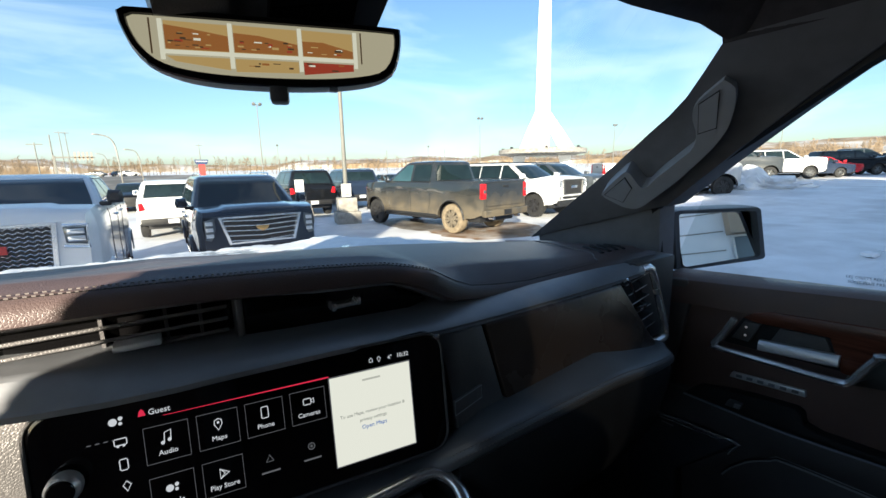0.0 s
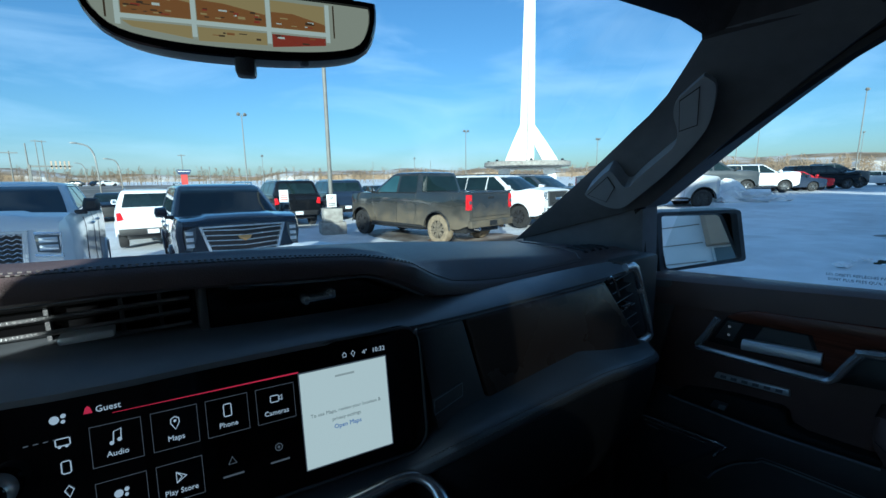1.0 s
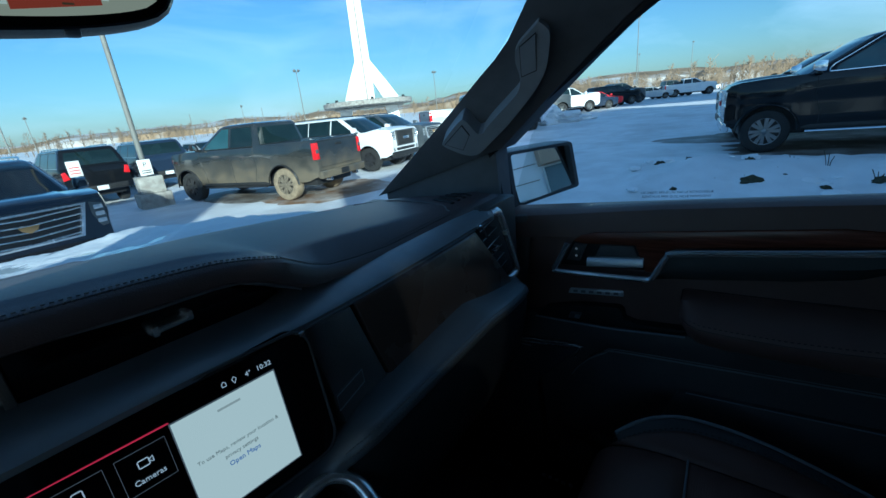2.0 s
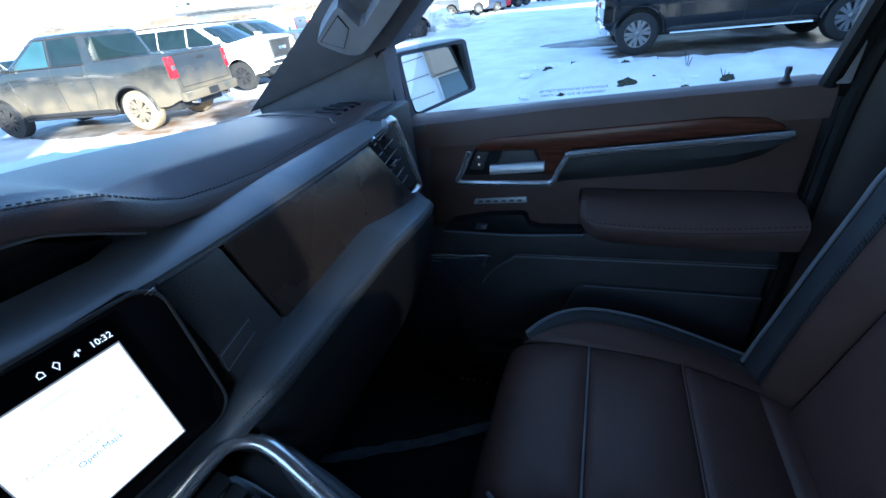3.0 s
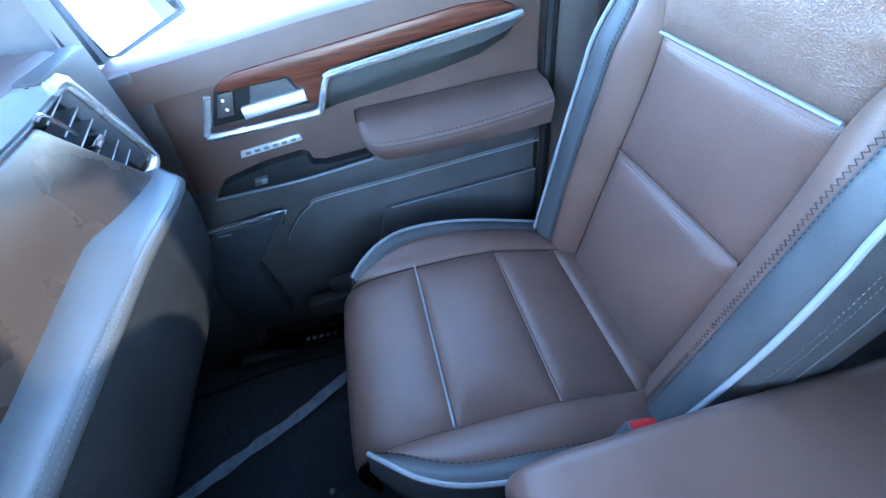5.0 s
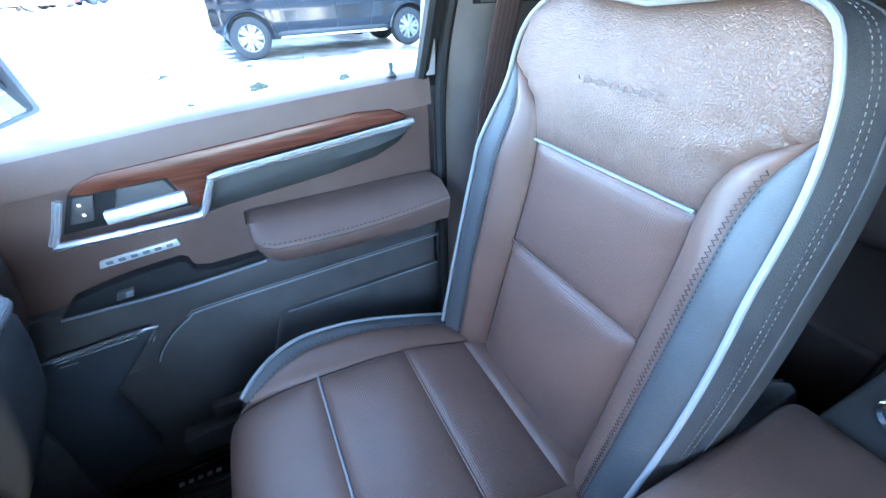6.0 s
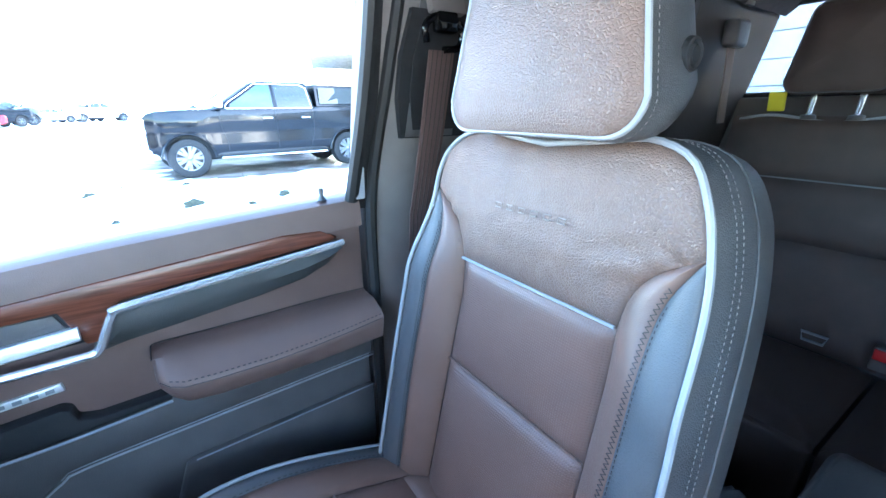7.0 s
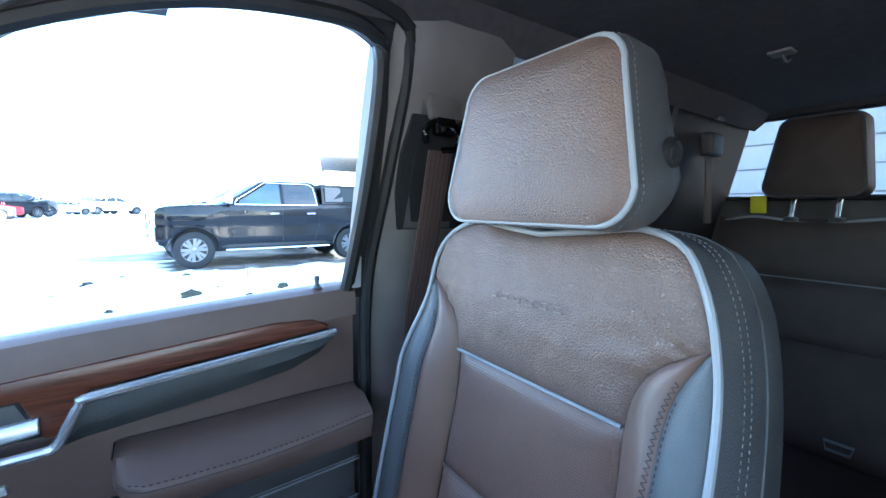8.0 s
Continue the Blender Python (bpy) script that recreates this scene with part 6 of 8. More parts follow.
# ================= outside of the own truck =================
sm = thing("side_mirror", "black door mirror with real mirror glass", "side mirror")
A_, B_, C_, D_ = Vector((0.900, 0.674, 1.569)), Vector((1.098, 0.572, 1.571)), Vector((1.124, 0.558, 1.444)), Vector((0.918, 0.665, 1.424))
ux = (B_ - A_).normalized()
uz = (A_ - D_).normalized()
nn = ux.cross(uz).normalized()
if nn.y > 0:
    nn = -nn
ctr = (A_ + B_ + C_ + D_) / 4
quad = [A_, A_.lerp(B_, 0.5) + uz * 0.004, B_, B_.lerp(C_, 0.5) + ux * 0.004, C_, C_.lerp(D_, 0.45) - uz * 0.004, D_, D_.lerp(A_, 0.5)]
cor = []
for i in range(0, 8, 2):
    p, a, b = quad[i], quad[i - 1], quad[(i + 1) % 8]
    r = 0.13
    for k in range(5):
        t = k / 4
        cor.append((p.lerp(a, r)) * (1 - t) ** 2 + p * 2 * t * (1 - t) + p.lerp(b, r) * t * t)
rg = lambda s, d: [ctr + (p - ctr) * s + nn * d for p in cor]
part("housing", loft([rg(0.86, -0.10), rg(1.0, -0.075), rg(1.03, -0.03), rg(1.03, -0.004), rg(1.0, 0.008), rg(0.90, 0.008), rg(0.86, -0.006)], True, False), M_PLASTIC, sm)
part("housing_back", loft([rg(0.86, -0.10), rg(0.4, -0.115), rg(0.05, -0.12)], True, False), M_OWNWHITE, sm, "white painted mirror cap")
gn = (Vector((0.30, -0.95, 0.13)).normalized() - Vector((0.915, 0.381, -0.14)).normalized()).normalized()   # the glass is turned to show the truck's flank
gc = ctr + nn * -0.004
glass_pts = [p + nn * ((gc - p).dot(gn) / nn.dot(gn)) for p in rg(0.875, -0.004)]
gbm = bmesh.new()
gbm.faces.new([gbm.verts.new(p) for p in glass_pts])
part("mirror_glass", gbm, M_MIRROR, sm, "mirror glass")
part("arm", loft([[(0.80, 0.72, 1.44), (0.80, 0.66, 1.44), (0.80, 0.66, 1.40), (0.80, 0.72, 1.40)], [(0.95, 0.74, 1.47), (0.95, 0.70, 1.47), (0.95, 0.70, 1.43), (0.95, 0.74, 1.43)]]), M_PLASTIC, sm)

own = thing("own_truck_body", "white pickup truck body with thin snow on hood", "truck")
rings = []
for k in range(15):
    x = -0.84 + 1.68 * k / 14
    c = (x / 0.84) ** 2
    b = 0.02 * math.exp(-((abs(x) - 0.5) / 0.12) ** 2)
    rings.append([(x, 1.10 - 0.12 * c, 1.455 - 0.015 * c + b * 0.3), (x, 1.4, 1.475 - 0.03 * c + b), (x, 2.0, 1.42 - 0.04 * c + b), (x, 2.45, 1.32 - 0.06 * c), (x, 2.52, 1.24 - 0.06 * c), (x, 2.52, 0.9), (x, 1.1, 0.9)])
part("hood", loft(rings), M_OWNWHITE, own).location = (0, 0, -0.042)
part("roof", prism([(0.62, 1.99), (0.3, 2.02), (-0.5, 2.03), (-1.66, 1.99), (-1.66, 2.04), (-0.5, 2.07), (0.3, 2.06), (0.64, 2.01)], "x", -0.68, 0.68, 0.01), M_OWNWHITE, own)
for s in (1, -1):
    part("body_side", prism([(0.70, 0.35), (0.70, 1.38), (-1.3, 1.44), (-1.66, 1.44), (-1.66, 0.35)], "x", min(s * 0.91, s * 0.99), max(s * 0.91, s * 0.99), 0.01), M_OWNWHITE, own)
    part("bed_side", prism([(-1.70, 0.45), (-1.70, 1.40), (-3.5, 1.42), (-3.5, 0.5), (-3.1, 0.5), (-2.95, 0.85), (-2.6, 0.98), (-2.25, 0.85), (-2.1, 0.45)], "x", min(s * 0.90, s * 1.01), max(s * 0.90, s * 1.01), 0.02), M_OWNWHITE, own)
    part("front_wing", prism([(0.70, 0.5), (0.70, 1.40), (1.1, 1.40), (2.4, 1.24), (2.45, 0.6), (2.2, 0.5), (2.05, 0.82), (1.72, 0.95), (1.4, 0.82), (1.25, 0.5)], "x", min(s * 0.84, s * 0.99), max(s * 0.84, s * 0.99), 0.03), M_OWNWHITE, own)
part("bed_floor", box(-0.9, 0.9, -3.5, -1.70, 0.75, 0.80), M_PLASTIC, own)
part("tailgate", box(-0.9, 0.9, -3.52, -3.46, 0.6, 1.42, 0.02), M_OWNWHITE, own)
for ax in (1.72, -2.6):
    for s in (1, -1):
        wl_ = part("wheel", moved(lathe([(0.26, 0.13), (0.34, 0.145), (0.41, 0.125), (0.425, 0.09), (0.425, -0.09), (0.41, -0.12), (0.26, -0.13), (0.0, -0.12), (0.0, 0.10), (0.26, 0.10)], 30), Matrix.Translation((s * 0.86, ax, 0.285)) @ Matrix.Rotation(radians(-90), 4, "Z")), M_RUBBER, own)
part("chassis", box(-0.75, 0.75, -3.4, 2.3, 0.2, 0.55, 0.03), M_PLASTIC, own)
# cowl at the foot of the windscreen and a wiper
part("cowl", loft([[(x, 1.075 - 0.12 * (x / 0.8) ** 2, 1.462), (x, 1.14 - 0.12 * (x / 0.8) ** 2, 1.466), (x, 1.14, 1.40), (x, 1.06, 1.40)] for x in [-0.8 + 0.1 * i for i in range(17)]]), M_PLASTIC, own).location = (0, 0, -0.042)
part("wiper", tube(smooth_line([(-0.10, 1.12, 1.492), (0.15, 1.13, 1.50), (0.36, 1.10, 1.50), (0.52, 1.06, 1.494)], 20), 0.004, 6), M_RUBBER, own).location = (0, 0, -0.045)
# thin snow and frost lying on the hood
bm = bmesh.new()
g = []
for j in range(51):
    y = 1.16 + 1.25 * j / 50
    row = []
    for i in range(81):
        x = -0.80 + 1.6 * i / 80
        c = (x / 0.84) ** 2
        b = 0.02 * math.exp(-((abs(x) - 0.5) / 0.12) ** 2)
        z = float(np.interp(y, [1.1, 1.4, 2.0, 2.45], [1.455 - 0.015 * c + b * 0.3, 1.475 - 0.03 * c + b, 1.42 - 0.04 * c + b, 1.32 - 0.06 * c]))
        n = noise.noise(Vector((x * 5, y * 5, 1.0))) + 0.5 * noise.noise(Vector((x * 16, y * 16, 3.0)))
        row.append(bm.verts.new((x, y, z + 0.004 + 0.013 * n + 0.006 * noise.noise(Vector((x * 40, y * 40, 6.0))))))
    g.append(row)
for j in range(50):
    for i in range(80):
        bm.faces.new((g[j][i], g[j][i + 1], g[j + 1][i + 1], g[j + 1][i]))
snow_hood = tagged(obj("hood_snow", bm, M_SNOWHOOD), "patchy thin snow lying on the hood", "snow", kind="stuff")
snow_hood.location = (0, 0, -0.042)

# ================= outside =================
M_SNOW = mat("packed_snow", (0.84, 0.855, 0.88), 0.6, var=0.10, scale=1.6, bump=1.0, bscale=7, dirt=(0.64, 0.645, 0.66), dscale=0.55)
M_SNOWCLEAN = mat("loose_snow", (0.87, 0.885, 0.91), 0.7, var=0.06, scale=3, bump=0.9, bscale=12)
M_DARKGROUND = mat("dark_ground", (0.13, 0.11, 0.09), 0.5, var=0.35, scale=3, bump=0.8, bscale=30, dirt=(0.35, 0.33, 0.31), dscale=1.2)
M_MUD = mat("brown_mud", (0.2, 0.12, 0.065), 0.7, var=0.35, scale=2.5, bump=0.9, bscale=16, dirt=(0.5, 0.46, 0.42), dscale=0.8)
M_GRASS = mat("frozen_turf", (0.045, 0.048, 0.028), 0.9, var=0.4, scale=30, bump=1.0, bscale=80)
M_CONC = mat("concrete", (0.34, 0.33, 0.30), 0.85, var=0.18, scale=5, bump=0.5, bscale=40, dirt=(0.2, 0.18, 0.16), dscale=3)
M_POLE = mat("weathered_pole_paint", (0.17, 0.17, 0.155), 0.65, var=0.15, scale=3, bump=0.2, bscale=40)
M_STEEL = mat("galvanised_pole", (0.24, 0.23, 0.21), 0.5, metal=0.4, var=0.12, scale=6)
M_WHITE = mat("white_paint", (0.8, 0.8, 0.78), 0.55, var=0.05, scale=2)
M_SIGNRED = mat("sign_red", (0.55, 0.06, 0.05), 0.6)
M_SIGNBLK = mat("sign_black", (0.03, 0.03, 0.03), 0.6)
M_SIDING = mat("white_siding", (0.72, 0.74, 0.76), 0.5, var=0.06, scale=1.5)
M_TAN = mat("tan_cladding", (0.42, 0.33, 0.24), 0.7, var=0.1, scale=1.2, bump=0.2, bscale=20)
M_BLDGLASS = mat("curtain_glass", (0.16, 0.19, 0.20), 0.12, var=0.1, scale=0.3, spec=0.35)
M_TYRE = mat("tyre", (0.02, 0.02, 0.02), 0.8, var=0.2, scale=12, bump=0.3, bscale=60)
M_TYREMUD = mat("muddy_tyre", (0.22, 0.175, 0.115), 0.9, var=0.25, scale=8, bump=0.4, bscale=50)
M_RIM = mat("machined_alloy", (0.22, 0.225, 0.23), 0.3, metal=1.0, var=0.05)
M_RIMBLACK = mat("black_alloy", (0.03, 0.03, 0.032), 0.3, var=0.1)
M_RIMMUD = mat("muddy_alloy", (0.15, 0.125, 0.09), 0.6, var=0.3, scale=12)
M_CARGLASS = mat("car_window", (0.010, 0.019, 0.020), 0.02, var=0.3, scale=2.5, spec=0.6)
# Opaque panes; the sky showing through them is put into this teal.
M_CARGLASS_SKY = mat("sky_toned_car_window", (0.035, 0.085, 0.10), 0.02, var=0.3, scale=1.5, spec=0.7)
M_HEADLAMP = mat("headlamp_lens", (0.10, 0.115, 0.125), 0.06, metal=0.3, var=0.15, scale=18)
M_LENS = mat("clear_lamp_lens", (0.7, 0.73, 0.76), 0.08, metal=0.6, var=0.1, scale=30)
M_TAILLAMP = mat("tail_lamp_lens", (0.62, 0.012, 0.018), 0.12, var=0.1, scale=20)
M_BLACKTRIM = mat("black_car_trim", (0.018, 0.018, 0.018), 0.5, var=0.1)
M_TREE = mat("bare_twigs", (0.27, 0.20, 0.13), 0.95, var=0.35, scale=0.6)
M_BRUSH = mat("dry_brush_hills", (0.24, 0.17, 0.1), 0.95, var=0.4, scale=0.05, dirt=(0.6, 0.6, 0.6), dscale=0.03)


def paint(name, c, rough=0.28, dirt=None, metal=0.0, coat=0.4, spec=0.5):
    return mat(name, c, rough, metal=metal, var=0.05, scale=1.5, coat=coat, dirt=dirt, dscale=1.6, spec=spec)


P_BLACK = paint("black_car_paint", (0.007, 0.008, 0.010), 0.1, coat=0.12, spec=0.3)
P_NAVY = paint("dark_navy_paint", (0.010, 0.014, 0.020), 0.12, coat=1.0, spec=0.7)
P_GREY = paint("dusty_dark_grey_paint", (0.022, 0.027, 0.030), 0.16, dirt=(0.034, 0.036, 0.035), coat=1.0)


def road_spray(m, colour, z0, z1):
    """Dried road dirt thrown up over the lower body, thinning out upwards in streaks."""
    nt = m.node_tree
    b = nt.nodes["Principled BSDF"]
    co = nt.nodes.new("ShaderNodeTexCoord")
    sp = nt.nodes.new("ShaderNodeSeparateXYZ")
    nt.links.new(co.outputs["Object"], sp.inputs["Vector"])
    mr = nt.nodes.new("ShaderNodeMapRange")
    mr.inputs["From Min"].default_value, mr.inputs["From Max"].default_value = z0, z1
    mr.inputs["To Min"].default_value, mr.inputs["To Max"].default_value = 1.0, 0.0
    nt.links.new(sp.outputs["Z"], mr.inputs["Value"])
    n = nt.nodes.new("ShaderNodeTexNoise")
    n.inputs["Scale"].default_value = 3.0
    n.inputs["Detail"].default_value = 8
    nt.links.new(co.outputs["Object"], n.inputs["Vector"])
    mu = nt.nodes.new("ShaderNodeMath")
    mu.operation = "MULTIPLY"
    nt.links.new(mr.outputs["Result"], mu.inputs[0])
    nt.links.new(n.outputs["Fac"], mu.inputs[1])
    rp = nt.nodes.new("ShaderNodeValToRGB")
    rp.color_ramp.elements[0].position, rp.color_ramp.elements[1].position = 0.05, 0.40
    nt.links.new(mu.outputs["Value"], rp.inputs["Fac"])
    mix = nt.nodes.new("ShaderNodeMixRGB")
    mix.inputs["Color2"].default_value = (*colour, 1)
    nt.links.new(b.inputs["Base Color"].links[0].from_socket, mix.inputs["Color1"])
    nt.links.new(rp.outputs["Color"], mix.inputs["Fac"])
    nt.links.new(mix.outputs["Color"], b.inputs["Base Color"])
    ro = nt.nodes.new("ShaderNodeMapRange")
    ro.inputs["To Min"].default_value, ro.inputs["To Max"].default_value = 0.16, 0.8
    nt.links.new(rp.outputs["Color"], ro.inputs["Value"])
    nt.links.new(ro.outputs["Result"], b.inputs["Roughness"])
    co2 = nt.nodes.new("ShaderNodeMapRange")
    co2.inputs["To Min"].default_value, co2.inputs["To Max"].default_value = 1.0, 0.1
    nt.links.new(rp.outputs["Color"], co2.inputs["Value"])
    nt.links.new(co2.outputs["Result"], b.inputs["Coat Weight"])


road_spray(P_GREY, (0.115, 0.095, 0.064), 0.40, 1.32)
P_WHITE = paint("white_car_paint", (0.74, 0.75, 0.76), 0.25)
P_SILVER = paint("silver_car_paint", (0.5, 0.52, 0.54), 0.3, metal=0.4)
P_BLUE = paint("blue_car_paint", (0.016, 0.026, 0.050), 0.22)
P_RED = paint("red_car_paint", (0.4, 0.015, 0.02), 0.25)
M_GUNMETAL = mat("gunmetal_grille", (0.16, 0.16, 0.155), 0.35, metal=0.7, var=0.1, scale=20)
P_SLATE = paint("slate_car_paint", (0.05, 0.058, 0.065), 0.3)


def ground_z(x, y):
    r = 0.27 * smoothstep(6, 11, x) * (1 - smoothstep(2, 9, y)) * (1 - smoothstep(24, 45, x))
    far = 4.0 * smoothstep(160, 420, math.hypot(x, y))
    dip = 0.20 * smoothstep(4.5, 2.5, x) * smoothstep(3.5, 6.5, y) * (1 - smoothstep(22, 45, y))
    rise = 0.65 * smoothstep(11, 26, x - 0.8 * max(0.0, y - 9)) * (1 - smoothstep(25, 40, y)) * (1 - smoothstep(90, 150, x))
    return -0.15 + max(r, rise) + far - dip


# ground: one sheet, fine near the truck, coarse far off
def axis_steps(lim):
    s, out = 0.35, [0.0]
    while out[-1] < lim:
        out.append(out[-1] + s)
        if out[-1] > 14:
            s *= 1.12
    return [-v for v in reversed(out[1:])] + out


gx, gy = axis_steps(900), axis_steps(900)
verts, faces = [], []
for y in gy:
    for x in gx:
        r = math.hypot(x, y)
        bump_ = (0.022 * noise.noise(Vector((x * 0.9, y * 0.9, 0))) + 0.012 * noise.noise(Vector((x * 2.6, y * 2.6, 4)))) if r < 60 else 0
        bank = 0.34 * math.exp(-((x - 9.15 - 0.2 * noise.noise(Vector((0, y * 0.5, 2)))) / 0.95) ** 2) * smoothstep(2.0, 0.9, y) * smoothstep(-9, -6, y)
        bank *= 0.7 + 0.8 * noise.noise(Vector((x * 1.1, y * 1.1, 8))) + 0.4 * noise.noise(Vector((x * 3.1, y * 3.1, 5)))
        verts.append((x, y, ground_z(x, y) + bump_ + max(0, bank)))
n_ = len(gx)
for j in range(len(gy) - 1):
    for i in range(n_ - 1):
        faces.append((j * n_ + i, j * n_ + i + 1, (j + 1) * n_ + i + 1, (j + 1) * n_ + i))
me = bpy.data.meshes.new("ground")
me.from_pydata(verts, [], faces)
me.materials.append(M_SNOW)
for p in me.polygons:
    p.use_smooth = True
tagged(new("ground", me), "snow-covered car park ground", "ground", kind="structure")


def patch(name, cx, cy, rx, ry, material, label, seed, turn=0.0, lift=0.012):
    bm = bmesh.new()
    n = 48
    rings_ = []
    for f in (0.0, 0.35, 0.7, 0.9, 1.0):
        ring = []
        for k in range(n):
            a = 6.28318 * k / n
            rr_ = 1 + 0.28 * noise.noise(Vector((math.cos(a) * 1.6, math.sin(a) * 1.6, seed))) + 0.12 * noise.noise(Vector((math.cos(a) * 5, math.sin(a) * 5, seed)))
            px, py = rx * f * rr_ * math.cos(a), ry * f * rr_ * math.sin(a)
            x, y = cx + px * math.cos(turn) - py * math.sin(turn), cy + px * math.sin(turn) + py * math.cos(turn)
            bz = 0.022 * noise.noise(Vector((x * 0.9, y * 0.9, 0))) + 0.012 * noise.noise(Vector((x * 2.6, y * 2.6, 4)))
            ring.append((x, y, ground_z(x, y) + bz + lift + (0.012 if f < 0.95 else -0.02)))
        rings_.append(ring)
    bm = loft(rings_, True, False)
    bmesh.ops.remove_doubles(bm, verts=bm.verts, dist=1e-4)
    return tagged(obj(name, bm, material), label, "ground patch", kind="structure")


patch("pavement_wet", 12.4, -4.2, 2.0, 4.6, M_DARKGROUND, "bare wet gravel under the parked truck", 1.0)
patch("pavement_wet_rear", 15.2, -2.4, 1.8, 4.2, M_DARKGROUND, "bare wet gravel beside the truck", 2.0)
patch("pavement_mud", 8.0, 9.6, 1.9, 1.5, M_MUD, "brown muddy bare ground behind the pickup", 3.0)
# dark patches about the size of a vehicle, laid under three of them
patch("pavement_pickup", 7.3, 11.6, 1.3, 2.8, M_DARKGROUND, "dark ground under the pickup", 4.0, 0.15)
patch("pavement_escalade", 1.3, 11.0, 1.2, 2.8, M_DARKGROUND, "dark ground under the parked car", 6.0)
patch("pavement_left", -1.85, 9.2, 1.2, 2.8, M_DARKGROUND, "dark ground under the white pickup", 7.0)

# clods of turf and weeds sticking out of the snow bank
for i, (x, y, s) in enumerate(((8.45, 0.34, 0.26), (8.35, -0.20, 0.40), (8.62, -0.66, 0.34), (9.9, 1.35, 0.24), (10.4, 0.85, 0.16), (9.5, -0.86, 0.30), (9.25, -1.2, 0.24), (8.5, -1.75, 0.26), (9.7, -0.3, 0.18), (9.9, -1.5, 0.26), (9.4, -2.7, 0.22), (8.9, -0.95, 0.16), (9.1, -2.2, 0.20), (8.2, -1.1, 0.14), (8.0, 0.9, 0.12), (10.2, -0.2, 0.18))):
    bm = bmesh.new()
    bmesh.ops.create_icosphere(bm, subdivisions=3, radius=1)
    for v in bm.verts:
        q = v.co.copy()
        v.co = Vector((q.x * s * 0.33, q.y * s * 0.42, q.z * s * 0.30)) * (1 + 0.7 * noise.noise(q * 1.8 + Vector((i * 3.1, 0, 0))) + 0.2 * noise.noise(q * 5))
    c = thing("turf_clod", "dark frozen turf clod lying in snow", "turf clod", "turf clods", (x, y, ground_z(x, y) + 0.07))
    part("clod", bm, M_GRASS, c)
for i, (x, y, h) in enumerate(((9.15, -1.22, 0.40), (9.4, -0.8, 0.3), (8.7, -0.6, 0.25), (9.3, -2.3, 0.3), (8.4, -0.15, 0.2), (8.5, -1.7, 0.25))):
    w = thing("dry_weed", "thin dry weed stalk standing in snow", "weed", "dry weeds", (x, y, ground_z(x, y)))
    bm = bmesh.new()
    stalks = [tube([(0, 0, 0), (0.02 * k, 0.03 * (k - 1), h * 0.6), (0.05 * k, 0.06 * (k - 1), h * (0.8 + 0.1 * k))], 0.006, 4) for k in range(3)]
    part("stalks", join(*stalks), M_GRASS, w)

rnd = random.Random(21)
lump = bmesh.new()
for i in range(130):
    x, y = rnd.gauss(9.2, 0.6), rnd.uniform(-6.5, 1.8)
    s = rnd.uniform(0.03, 0.13)
    b2 = bmesh.new()
    bmesh.ops.create_icosphere(b2, subdivisions=2, radius=1)
    for v in b2.verts:
        q = v.co.copy()
        v.co = Vector((x, y, ground_z(x, y) + 0.08)) + Vector((q.x * s * 1.2, q.y * s * 1.5, q.z * s * 0.6)) * (1 + 0.5 * noise.noise(q * 2 + Vector((i, 0, 0))))
    lump = join(lump, b2)
tagged(obj("snow_lumps", lump, M_SNOWCLEAN), "small lumps of frozen snow on the bank", "snow", kind="stuff")

# heap of ploughed snow
bm = bmesh.new()
bmesh.ops.create_icosphere(bm, subdivisions=5, radius=1)
for v in bm.verts:
    q = v.co.copy()
    k = 1 + 0.45 * noise.noise(q * 2.2) + 0.25 * noise.noise(q * 5.5) + 0.12 * noise.noise(q * 12)
    v.co = Vector((q.x * 1.75 * k, q.y * 1.3 * k, max(-0.3, q.z) * 0.92 * k * (0.55 + 0.45 * math.exp(-((q.x + 0.35) / 0.5) ** 2))))
heap = thing("snow_heap", "ploughed heap of lumpy snow", "snow heap", at=(24.1, 8.4, ground_z(24.1, 8.4) - 0.02))
heap.rotation_euler = (0, 0, math.atan2(-0.943, 0.33))
part("heap", bm, M_SNOW, heap)


